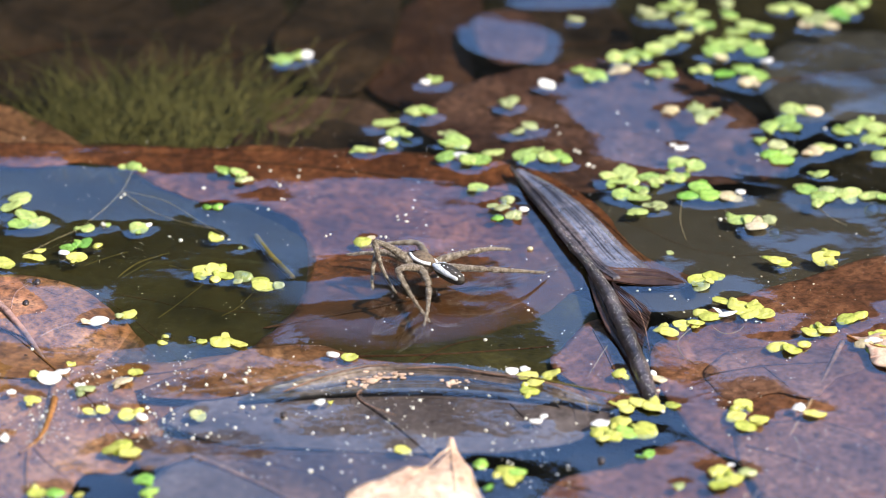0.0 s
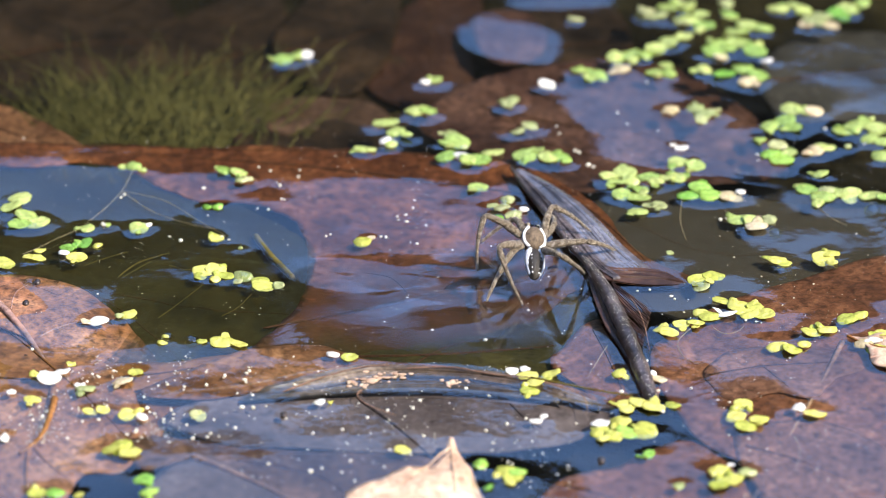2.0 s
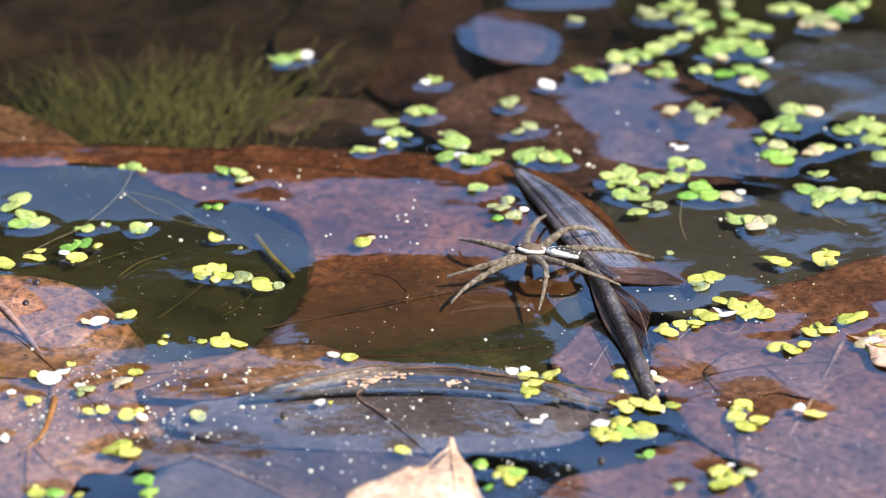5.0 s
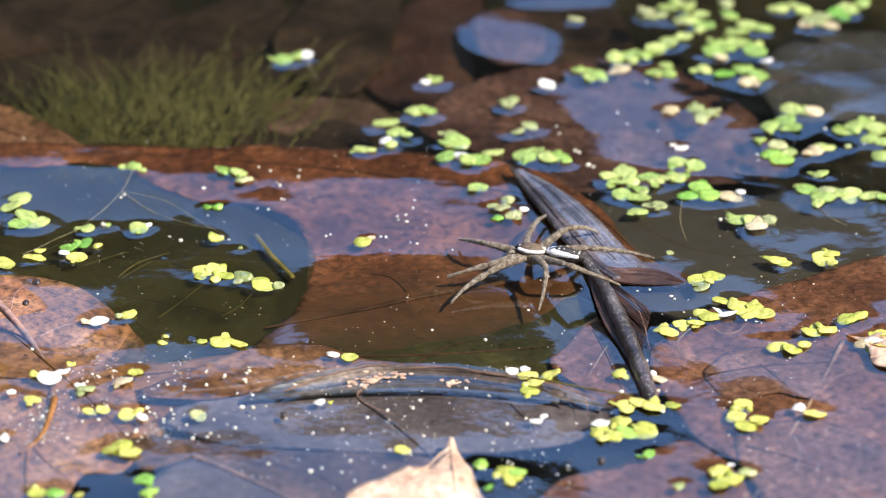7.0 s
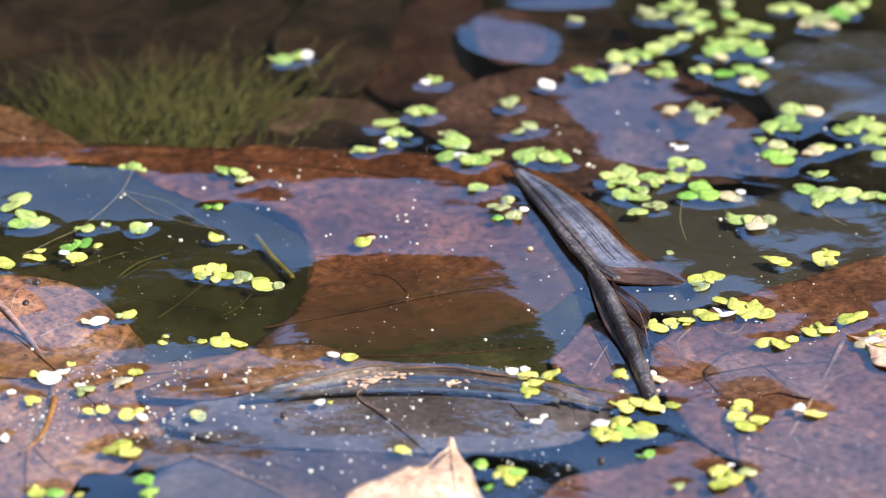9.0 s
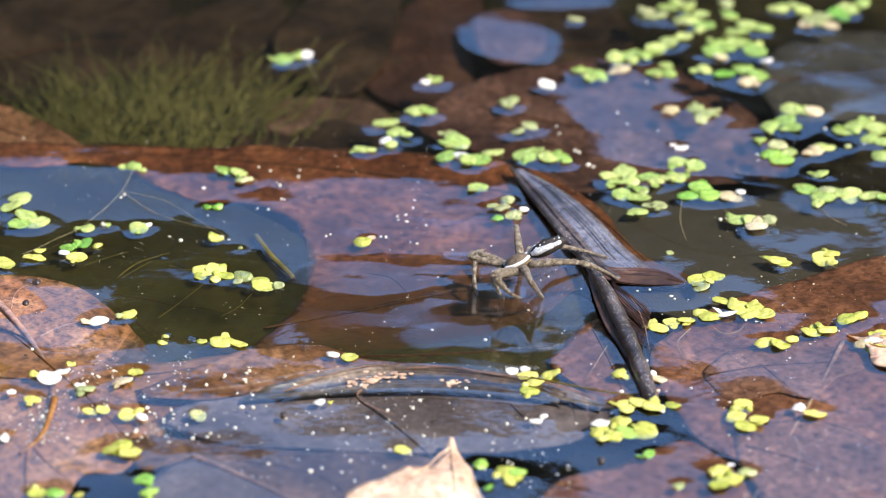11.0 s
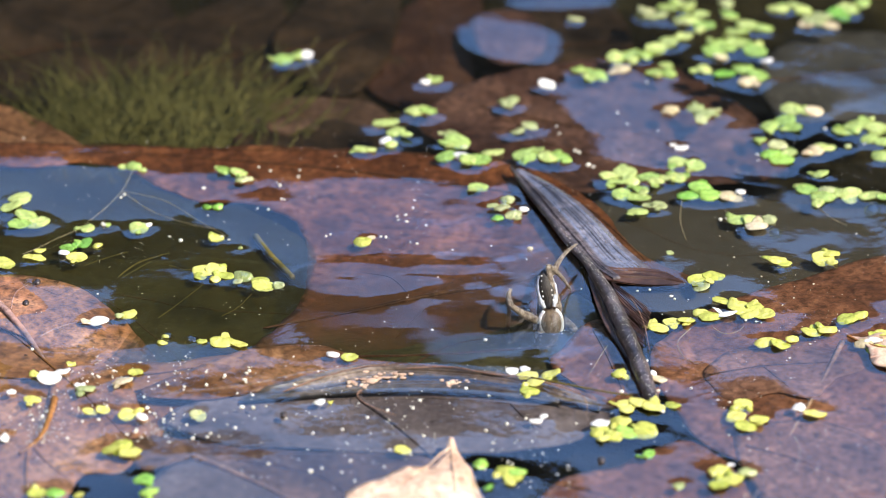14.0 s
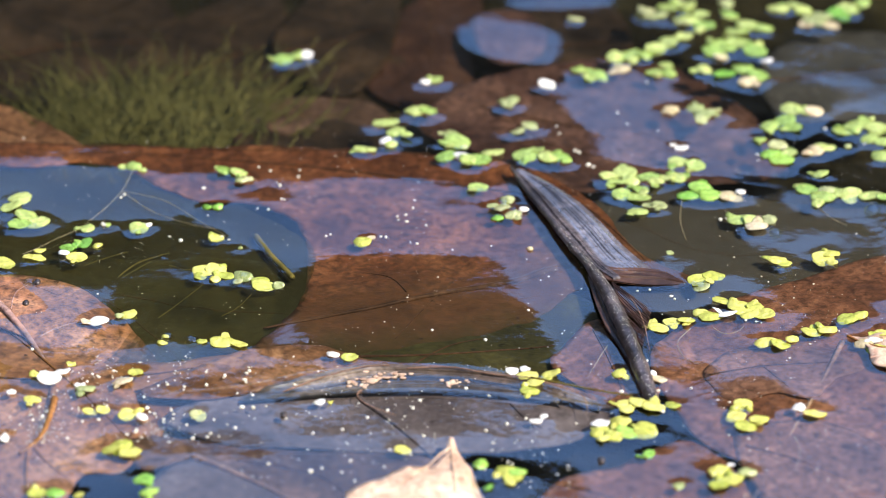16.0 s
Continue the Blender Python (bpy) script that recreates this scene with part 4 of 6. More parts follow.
# ---- floating plants ----
def frond_mesh(length, seed):
    """One frond: an egg-shaped pad with a pinched joint, slightly cupped or domed, uneven at the rim."""
    bm, sides = bmesh.new(), 22
    rnd = random.Random(seed)
    wide, pinch, cup = rnd.uniform(0.62, 0.86), rnd.uniform(0.05, 0.3), rnd.uniform(-0.00045, 0.0005)
    skew, rings = rnd.uniform(-0.16, 0.16), []
    for s, z in ((0.93, -0.0001), (1.0, 0.0), (0.96, 0.0001), (0.75, 0.0002), (0.45, 0.00026), (0.15, 0.0003)):
        ring = []
        for k in range(sides):
            q = 2 * math.pi * k / sides
            x, y = math.cos(q), math.sin(q)
            r = s * (1 - pinch * max(0, -x) ** 3 + 0.13 * noise.noise(Vector((x * 1.7, y * 1.7, seed * 1.3))) + 0.05 * noise.noise(Vector((x * 4, y * 4, seed * 0.7))))
            up = z + cup * (1 - s * s) + 0.00022 * math.exp(-(y * r) ** 2 * 24) * s + 0.00035 * noise.noise(Vector((x * r * 1.6, y * r * 1.6, seed + 0.5)))
            ring.append(bm.verts.new((x * r * length / 2, (y * r + skew * x * x * s) * length / 2 * wide, up)))
        rings.append(ring)
    bm.faces.new(rings[0][::-1]), bm.faces.new(rings[-1])
    for a, b in zip(rings, rings[1:]):
        for k in range(sides):
            bm.faces.new((a[k], a[(k + 1) % sides], b[(k + 1) % sides], b[k]))
    return bm


PLANTS = []


def duckweed(label, *fronds):
    """Notes one floating plant; each frond is x, y in metres, length in millimetres, turn, and its state."""
    PLANTS.append((label, fronds))
    for x, y, size, *_ in fronds:
        CLUMPS.append((x, y, size * 0.00068 + 0.0009, draw_up(x, y)))


def build_duckweed():
    looks = {"": FROND, "m": FROND_LIME, "g": FROND_GREEN, "p": FROND_PALE, "t": FROND_TAN, "w": FROND_WHITE}
    made = []
    for i, (label, fronds) in enumerate(PLANTS):
        x0, y0 = fronds[0][:2]
        z0 = water_z(x0, y0)
        ob = thing("duckweed", label, "duckweed", Matrix.Translation((x0, y0, z0)), "floating duckweed")
        for j, (x, y, size, turn, *state) in enumerate(fronds):
            rnd = random.Random(i * 31 + j)
            m = frond_mesh(size / 960, i * 17 + j)
            turn = rnd.uniform(-50, 50) if turn is None else turn
            tilt = pose(x - x0, y - y0, water_z(x, y) - z0 + 0.0001 + 0.0002 * j, rnd.gauss(4, 8), rnd.gauss(0, 7), turn)
            m.transform(tilt)
            part("frond", m, looks[state[0] if state else ""], ob)
            if size > 4.2 and rnd.random() < 0.55:
                bud = frond_mesh(size / 900 * rnd.uniform(0.4, 0.62), i * 17 + j + 5000)
                q, off = radians(turn) + rnd.choice((-1, 1)) * rnd.uniform(1.2, 2.4), size / 900 * 0.42
                bud.transform(pose(math.cos(q) * off, math.sin(q) * off * 0.9, -0.00012, rnd.gauss(5, 12), rnd.gauss(0, 10), math.degrees(q)))
                bud.transform(Matrix.Translation(tilt.translation))
                part("bud", bud, looks[state[0] if state else ""], ob)
        made.append(ob)
    return made


PALE, GREEN = "faded pale green duckweed floating", "fresh green duckweed floating on dark water"
YELLOW = "sunlit yellow-green duckweed plant floating on the water"
MIXED = "yellow-green duckweed with a bleached frond"
WHITE = "bleached white dead duckweed frond"
TAN = "tan dead duckweed frond afloat"
duckweed(MIXED, (-0.04724, 0.11915, 6.65581, None, "m"), (-0.04365, 0.12112, 5.66856, None, "m"), (-0.04035, 0.12207, 4.00396, 0, "w"))
duckweed(YELLOW, (-0.08592, 0.04818, 5.3265, -35, "m"), (-0.08305, 0.0453, 2.81298, None, "m"))
duckweed(MIXED, (-0.06041, 0.04537, 5.94217, None, "m"), (-0.05677, 0.04441, 5.31178, None, "m"), (-0.05573, 0.03895, 4.3517, None, "p"), (-0.05342, 0.03944, 2.79923, None, "p"))
duckweed(YELLOW, (-0.00263, 0.10483, 5.59342, None, "m"), (-0.00525, 0.10317, 2.9574, None, "w"))
duckweed(YELLOW, (-0.00791, 0.08401, 6.78881, None, "m"), (-0.00436, 0.08447, 5.82083, None, "m"))
duckweed(MIXED, (-0.01669, 0.07663, 8.03089, 10, "m"), (-0.0134, 0.07036, 5.43186, None, "m"), (-0.01619, 0.06417, 4.76737, 70, "w"), (-0.01457, 0.06154, 3.80439, None, "m"), (-0.01051, 0.06779, 3.82465, None, "m"))
duckweed(YELLOW, (-0.02276, 0.05957, 5.69949, None, "m"), (-0.02022, 0.05861, 3.16343, None, "m"))
duckweed(MIXED, (0.00207, 0.0698, 5.10913, None, "p"), (0.00381, 0.06482, 7.63018, None, "m"), (0.00063, 0.06403, 4.76588, None, "m"))
duckweed(MIXED, (0.00063, 0.0553, 6.62056, None, "m"), (0.00488, 0.05555, 4.73337, None, "w"), (0.00974, 0.05239, 7.2354, None, "m"), (0.01372, 0.05662, 7.26009, 20, "m"), (0.00691, 0.05171, 5.3446, None, "m"))
duckweed(YELLOW, (0.023, 0.05575, 7.5687, None, "m"), (0.02575, 0.05894, 5.69417, None, "m"), (0.02894, 0.05392, 6.29749, None, "m"))
duckweed(YELLOW, (0.03212, 0.05491, 6.93368, None, "m"), (0.03393, 0.0522, 3.77149, None, "m"))
duckweed(PALE, (0.01966, 0.09135, 5.85244, 60, "p"), (0.01832, 0.08846, 4.21599, None, "p"))
duckweed(WHITE, (0.03002, 0.10265, 5.25082, 0, "w"))
duckweed(PALE, (0.02451, 0.07456, 5.12682, None, "p"))
duckweed(YELLOW, (0.03963, 0.11065, 5.62434, 70, "m"))
duckweed(YELLOW, (0.04509, 0.10683, 6.92744, None, "m"), (0.04208, 0.10517, 4.28148, None, "m"))
duckweed(TAN, (0.05183, 0.11033, 6.28807, -10, "t"))
duckweed(YELLOW, (0.05082, 0.11779, 6.66235, None, "m"), (0.05551, 0.11877, 7.33579, None, "m"), (0.05916, 0.1186, 5.00004, None, "m"))
duckweed(YELLOW, (0.06279, 0.12432, 7.02998, 15, "m"), (0.06671, 0.12876, 7.05551, None, "m"), (0.07129, 0.13259, 6.40258, 20, "m"))
duckweed(YELLOW, (0.06519, 0.11327, 4.97559, None, "m"), (0.06549, 0.10679, 5.27976, None, "m"), (0.06123, 0.10704, 5.61157, 25, "m"))
duckweed(PALE, (0.0398, 0.14641, 5.11051, None, "p"))
duckweed(YELLOW, (0.06229, 0.14733, 5.45669, None, "p"), (0.06809, 0.1539, 6.85764, None, "m"), (0.07329, 0.15485, 6.86226, None, "m"))
duckweed(YELLOW, (0.07371, 0.14487, 7.83088, None, "m"), (0.07823, 0.141, 6.78449, None, "m"), (0.07134, 0.14213, 5.09516, None, "p"))
duckweed(YELLOW, (0.08628, 0.14957, 5.46402, None, "m"), (0.08595, 0.1571, 5.15365, None, "p"))
duckweed(YELLOW, (0.10127, 0.15354, 7.19567, None, "m"), (0.10555, 0.15571, 4.80682, None, "m"))
duckweed(PALE, (0.1114, 0.14467, 7.4879, None, "p"), (0.10847, 0.14034, 4.74756, None, "t"), (0.11414, 0.14686, 6.13878, None, "p"))
duckweed(GREEN, (0.11871, 0.1501, 7.5206, None, "g"), (0.12312, 0.15151, 5.13285, None, "m"))
duckweed(YELLOW, (0.08742, 0.1371, 7.77883, None, "m"), (0.09518, 0.13919, 7.453, None, "m"), (0.091, 0.13995, 6.78223, None, "m"))
duckweed(YELLOW, (0.0811, 0.12843, 6.71732, 40, "m"), (0.08739, 0.12954, 8.40219, -20, "m"), (0.09193, 0.12302, 7.68686, -20, "m"))
duckweed(YELLOW, (0.07969, 0.12227, 7.68434, None, "m"), (0.08174, 0.11806, 5.65929, None, "t"))
duckweed(GREEN, (0.07642, 0.11025, 5.95324, 80, "m"), (0.082, 0.10733, 7.5872, None, "g"))
duckweed(YELLOW, (0.0872, 0.1109, 6.94997, None, "m"), (0.09153, 0.10702, 7.25497, 10, "m"), (0.08818, 0.1018, 6.23736, None, "t"))
duckweed(WHITE, (0.09494, 0.11682, 4.6545, None, "w"))
duckweed(PALE, (0.06416, 0.0822, 4.51869, None, "t"), (0.07405, 0.08053, 7.09181, 0, "p"))
duckweed(YELLOW, (0.09953, 0.08487, 7.44009, None, "m"), (0.10263, 0.08333, 5.49221, None, "m"), (0.10583, 0.08284, 5.80975, 8, "t"))
duckweed(YELLOW, (0.09696, 0.07719, 7.70966, 40, "m"), (0.09216, 0.07326, 6.40248, None, "m"), (0.09887, 0.07305, 5.75861, None, "m"))
duckweed(YELLOW, (0.08899, 0.06537, 4.45094, None, "m"), (0.09352, 0.06247, 6.02362, None, "p"))
duckweed(GREEN, (0.09119, 0.05698, 7.25559, None, "g"), (0.09406, 0.05345, 7.23093, None, "g"), (0.09653, 0.05678, 4.7319, None, "m"))
duckweed(WHITE, (0.06668, 0.06128, 4.11501, 0, "w"), (0.06438, 0.06271, 2.21923, 0, "w"))
duckweed(YELLOW, (0.06528, 0.0534, 6.28388, -30, "m"), (0.06971, 0.05115, 6.27033, 5, "m"))
duckweed(YELLOW, (0.11315, 0.07173, 7.34668, None, "m"), (0.11697, 0.07481, 8.01066, 25, "m"), (0.12006, 0.07698, 4.81701, None, "m"))
duckweed(YELLOW, (0.10676, 0.06149, 6.96604, 10, "m"), (0.10369, 0.05904, 5.37115, None, "t"))
duckweed(YELLOW, (0.12294, 0.07365, 7.36054, None, "m"), (0.12025, 0.06631, 5.72442, None, "m"), (0.12351, 0.06412, 5.71371, None, "m"))
duckweed(YELLOW, (0.12231, 0.05584, 6.93153, None, "m"), (0.11345, 0.06181, 2.5331, None, "p"))
duckweed(YELLOW, (0.04587, 0.04442, 6.86354, None, "m"), (0.05003, 0.04651, 6.87407, 10, "m"), (0.04756, 0.04001, 5.28259, None, "m"), (0.05163, 0.04072, 5.28582, None, "m"))
duckweed(YELLOW, (0.05633, 0.04436, 6.54754, 5, "m"), (0.06146, 0.04402, 5.92215, None, "m"), (0.06456, 0.04343, 5.2939, None, "m"), (0.05848, 0.04051, 4.97033, None, "m"))
duckweed(YELLOW, (0.04882, 0.03322, 6.17709, None, "m"), (0.05377, 0.03654, 5.26491, None, "m"), (0.05306, 0.03135, 7.39903, -10, "m"))
duckweed(PALE, (0.05269, 0.02368, 6.1232, None, "m"), (0.0562, 0.02658, 5.22042, None, "p"), (0.05865, 0.0263, 4.60348, None, "p"))
duckweed(GREEN, (0.07078, 0.03828, 7.12962, None, "g"), (0.06673, 0.03283, 6.47808, 10, "g"), (0.07286, 0.03223, 6.16773, None, "g"))
duckweed(TAN, (0.07844, 0.03246, 7.09289, 5, "t"), (0.08135, 0.03429, 3.08948, None, "w"))
duckweed(YELLOW, (0.07942, 0.01824, 6.39473, None, "m"), (0.0833, 0.0171, 6.69323, None, "m"), (0.08776, 0.01761, 4.56493, None, "p"), (0.08376, 0.01317, 6.97246, 5, "t"))
duckweed(YELLOW, (0.10395, 0.04464, 4.99013, 20, "m"), (0.09967, 0.03515, 7.11445, -8, "m"))
duckweed(YELLOW, (0.10481, 0.03418, 5.56783, None, "p"), (0.10341, 0.03044, 8.31635, 0, "m"))
duckweed(YELLOW, (0.1112, 0.03148, 7.40352, None, "m"), (0.1074, 0.03216, 4.63141, None, "m"), (0.11619, 0.03061, 7.09074, 5, "m"), (0.11978, 0.02956, 4.6202, None, "m"))
duckweed(YELLOW, (0.08801, -0.0052, 5.66701, None), (0.08994, -0.0071, 4.16836, None))
duckweed(YELLOW, (0.10017, -0.00436, 6.56565, None), (0.10233, -0.00213, 5.38295, 15))
duckweed(YELLOW, (0.06665, -0.01723, 5.90471, 0), (0.07062, -0.01521, 6.5065, 15))
duckweed(YELLOW, (0.06701, -0.02106, 5.29274, 0, "p"))
duckweed(YELLOW, (0.07185, -0.0277, 6.13586, -25), (0.07594, -0.0316, 6.69907, -15), (0.07994, -0.03237, 4.95007, -5))
duckweed(MIXED, (0.06838, -0.03618, 6.66474, 5), (0.07245, -0.03588, 5.79873, 0, "w"))
duckweed(YELLOW, (0.0784, -0.03565, 5.80203, None), (0.08201, -0.03588, 6.38042, -12))
DRIFT = len(PLANTS)
duckweed(YELLOW, (0.0528, -0.04061, 4.61662, -20), (0.05501, -0.04245, 5.18341, -25))
duckweed(YELLOW, (0.0581, -0.03871, 4.91352, 5), (0.06204, -0.03804, 4.91631, -15))
duckweed(YELLOW, (0.0812, -0.05, 6.29255, 12), (0.08507, -0.05144, 5.71407, None), (0.08837, -0.04948, 3.72251, None))
duckweed(YELLOW, (0.09358, -0.04554, 6.03877, 0), (0.09764, -0.04498, 6.04389, 25))
duckweed(YELLOW, (0.10312, -0.03897, 5.78883, 12), (0.10672, -0.03763, 4.63766, 20))
duckweed(GREEN, (0.04381, -0.06535, 4.78708, 60))
duckweed(TAN, (0.05365, -0.06832, 4.21108, -10, "t"), (0.05221, -0.06613, 2.2515, None, "w"))
duckweed(YELLOW, (0.04411, -0.0806, 4.44037, None), (0.04481, -0.08375, 4.7025, 60), (0.04827, -0.08073, 5.82798, None), (0.05123, -0.0827, 6.3674, -10))
duckweed(YELLOW, (0.05629, -0.0813, 4.43553, -40))
duckweed(GREEN, (0.04278, -0.08914, 6.05269, -30), (0.04457, -0.09492, 6.29378, -15, "g"), (0.04872, -0.09418, 6.29717, 10))
duckweed(MIXED, (0.03804, -0.09432, 5.20061, 40), (0.04095, -0.09655, 5.18944, -20), (0.0382, -0.09025, 4.67203, 5, "w"))
duckweed(GREEN, (0.04925, -0.1052, 4.33285, 60, "g"))
duckweed(YELLOW, (0.07345, -0.08138, 5.55046, 25), (0.07164, -0.08335, 3.32393, None))
duckweed(YELLOW, (0.0711, -0.08726, 5.79166, -20), (0.07321, -0.09216, 6.038, -20), (0.07671, -0.08932, 5.23156, 10))
duckweed(MIXED, (0.08701, -0.08322, 4.15491, 70, "w"), (0.09051, -0.08587, 6.35185, 5))
duckweed(MIXED, (0.06546, -0.11348, 5.91048, None), (0.06837, -0.11782, 6.15315, None), (0.06472, -0.12048, 5.33514, None), (0.07182, -0.11457, 5.09912, None, "p"), (0.06839, -0.11176, 1.88459, None, "w"))
duckweed(PALE, (0.05543, -0.12, 3.46875, None, "p"))
duckweed(MIXED, (0.10583, -0.05187, 5.43295, -20, "t"), (0.1092, -0.05517, 6.26788, 0), (0.10909, -0.05064, 4.2952, None, "w"))
duckweed(YELLOW, (0.11133, -0.04593, 4.59967, None))
duckweed(YELLOW, (-0.11543, 0.02953, 7.09074, 60, "m"), (-0.11741, 0.02486, 7.05866, None, "m"), (-0.1129, 0.01967, 6.71935, 25, "m"))
duckweed(YELLOW, (-0.10922, 0.01616, 6.99747, 20, "m"), (-0.11396, 0.01501, 6.68723, None, "m"))
duckweed(YELLOW, (-0.0956, 0.01329, 4.85185, None, "m"))
duckweed(PALE, (-0.09029, 0.01527, 1.97518, None, "m"), (-0.09134, 0.01513, 1.51937, None, "w"))
duckweed(YELLOW, (-0.082, 0.01394, 5.45996, 8, "m"), (-0.07935, 0.01525, 2.12649, None, "w"))
duckweed(GREEN, (-0.09971, 0.00193, 5.40199, -40, "g"), (-0.09539, 0.00398, 5.11093, 65, "g"))
duckweed(YELLOW, (-0.09213, 0.00278, 3.30317, None), (-0.09693, -0.00392, 5.672, 5), (-0.1005, -0.00248, 3.58758, 20, "w"))
duckweed(YELLOW, (-0.10701, -0.00016, 3.29539, None), (-0.10929, -0.00425, 4.17937, None), (-0.10711, -0.00517, 4.47396, None))
duckweed(YELLOW, (-0.11548, -0.00777, 5.65375, None))
duckweed(YELLOW, (-0.06074, 0.00818, 4.82168, 40))
duckweed(GREEN, (-0.06411, 0.02529, 3.37385, None, "g"), (-0.06117, 0.0247, 3.06529, None, "g"))
duckweed(YELLOW, (-0.06293, -0.01098, 6.51787, 0), (-0.05776, -0.01325, 6.50461, -15), (-0.05998, -0.01075, 5.92706, None))
duckweed(PALE, (-0.0527, -0.01378, 6.20534, 0, "p"))
duckweed(YELLOW, (-0.04786, -0.01616, 5.30808, None), (-0.04714, -0.01902, 6.47077, 0), (-0.04301, -0.01903, 3.52951, 0, "p"))
duckweed(YELLOW, (-0.08086, -0.03586, 4.92751, 0), (-0.08307, -0.03722, 2.89524, None, "p"))
duckweed(WHITE, (-0.0884, -0.03921, 5.77897, 0, "w"), (-0.09123, -0.03987, 2.88784, None, "t"))
duckweed(YELLOW, (-0.07105, -0.05172, 2.85784, 0), (-0.07039, -0.04889, 2.00556, None))
duckweed(YELLOW, (-0.06097, -0.05096, 3.14627, -60), (-0.05594, -0.05148, 6.86074, 0), (-0.0516, -0.05275, 4.85424, -25))
duckweed(YELLOW, (-0.09324, -0.06192, 2.82924, 30))
duckweed(WHITE, (-0.09807, -0.06887, 6.46412, 10, "w"), (-0.09507, -0.06644, 4.78973, 20, "w"), (-0.10166, -0.06798, 3.37631, None))
duckweed(PALE, (-0.0884, -0.07498, 5.31059, 0, "p"), (-0.0899, -0.07373, 3.07878, None, "w"))
duckweed(TAN, (-0.07948, -0.07136, 5.89063, 5, "t"), (-0.07671, -0.06725, 4.22506, 0))
duckweed(YELLOW, (-0.10104, -0.07975, 4.72691, -20), (-0.10638, -0.07655, 2.78968, None, "w"))
duckweed(YELLOW, (-0.08635, -0.08582, 3.87055, 0), (-0.08333, -0.0856, 3.8716, 0))
duckweed(YELLOW, (-0.07681, -0.08788, 5.51886, 0), (-0.0744, -0.08682, 3.04032, None), (-0.07336, -0.08979, 3.58046, -30, "w"))
duckweed(YELLOW, (-0.0597, -0.08856, 4.41269, 10, "p"))
duckweed(YELLOW, (-0.07752, -0.10297, 5.98314, 20), (-0.07929, -0.10462, 5.97197, 10), (-0.07507, -0.10671, 5.95925, -10))
duckweed(GREEN, (-0.07081, -0.11866, 5.08571, 20, "g"))
duckweed(GREEN, (-0.0912, -0.12446, 5.3198, 15, "g"), (-0.09514, -0.12486, 4.78532, None), (-0.08523, -0.12597, 2.65573, None))
duckweed(GREEN, (-0.0692, -0.12445, 5.3198, None, "g"))
duckweed(WHITE, (-0.1057, -0.09841, 3.27491, 80, "w"))
duckweed(MIXED, (-0.02782, -0.05708, 3.69547, -15, "w"), (-0.02366, -0.05879, 4.54193, 0))
duckweed(YELLOW, (-0.00975, -0.10463, 4.06637, 0))
duckweed(WHITE, (-0.03035, -0.08138, 3.33118, None, "w"), (-0.0277, -0.08196, 1.66468, None))
duckweed(WHITE, (0.02031, -0.06338, 3.1087, 10, "w"), (0.01705, -0.06474, 3.66883, 5, "w"))
duckweed(YELLOW, (0.02081, -0.06656, 5.63342, -10), (0.02271, -0.06998, 5.61322, None), (0.02675, -0.06576, 5.06867, 20))
duckweed(PALE, (0.02123, -0.07369, 5.31205, -5))
duckweed(WHITE, (0.02256, -0.089, 3.57852, 5, "w"), (0.02453, -0.08692, 2.20694, None, "w"))
duckweed(GREEN, (0.00888, -0.11092, 4.57928, 60, "g"))
duckweed(GREEN, (0.01462, -0.11335, 5.6448, 10), (0.01617, -0.11707, 5.35338, None), (0.01755, -0.11481, 4.83075, None, "g"))
duckweed(GREEN, (0.01064, -0.12185, 3.19522, 60, "g"))
duckweed(MIXED, (-0.02172, 0.00647, 5.11849, 5), (-0.01934, 0.00852, 2.41441, None, "t"))
duckweed(GREEN, (0.01463, 0.01843, 3.65851, 0, "g"), (0.01592, 0.02358, 5.21099, 60, "p"), (0.01892, 0.01942, 4.88387, 15, "p"), (0.02171, 0.02194, 3.06068, 0, "w"), (0.0175, 0.02677, 3.99691, 10, "p"), (0.01317, 0.0235, 3.3708, 0, "p"))
duckweed(YELLOW, (0.0096, 0.03616, 5.5797, 0, "m"))
duckweed(YELLOW, (0.06003, -0.00129, 2.39524, None, "p"))
duckweed(YELLOW, (-0.05397, 0.00264, 1.49923, None, "p"))
duckweed(PALE, (0.06117, 0.15177, 5.6, None, "p"), (0.06505, 0.14763, 5.2, 20, "p"))
duckweed(YELLOW, (0.07328, 0.15426, 6.2, 10, "m"), (0.07742, 0.14929, 5.8, None, "m"), (0.07078, 0.15844, 5, None, "p"))
duckweed(YELLOW, (0.08645, 0.14681, 6.4, 15, "m"), (0.09051, 0.14189, 6, -20, "m"))
duckweed(PALE, (0.10875, 0.1526, 6, None, "m"), (0.11202, 0.14353, 6.6, 0, "p"), (0.11612, 0.14026, 5.4, None, "t"))
duckweed(YELLOW, (0.12182, 0.15343, 6.4, 10, "m"), (0.12738, 0.15761, 5.8, None, "m"))
duckweed(YELLOW, (0.07964, 0.12102, 6.6, 60, "m"), (0.08386, 0.12419, 6.2, None, "m"), (0.09121, 0.12419, 6.4, -15, "m"))
duckweed(PALE, (0.07205, 0.0843, 5.4, 0, "p"), (0.07712, 0.08282, 5.2, None, "p"), (0.06522, 0.08356, 4.6, None, "t"))
duckweed(PALE, (0.02467, 0.07474, 5.2, None, "p"), (0.02108, 0.0711, 4, None, "p"))


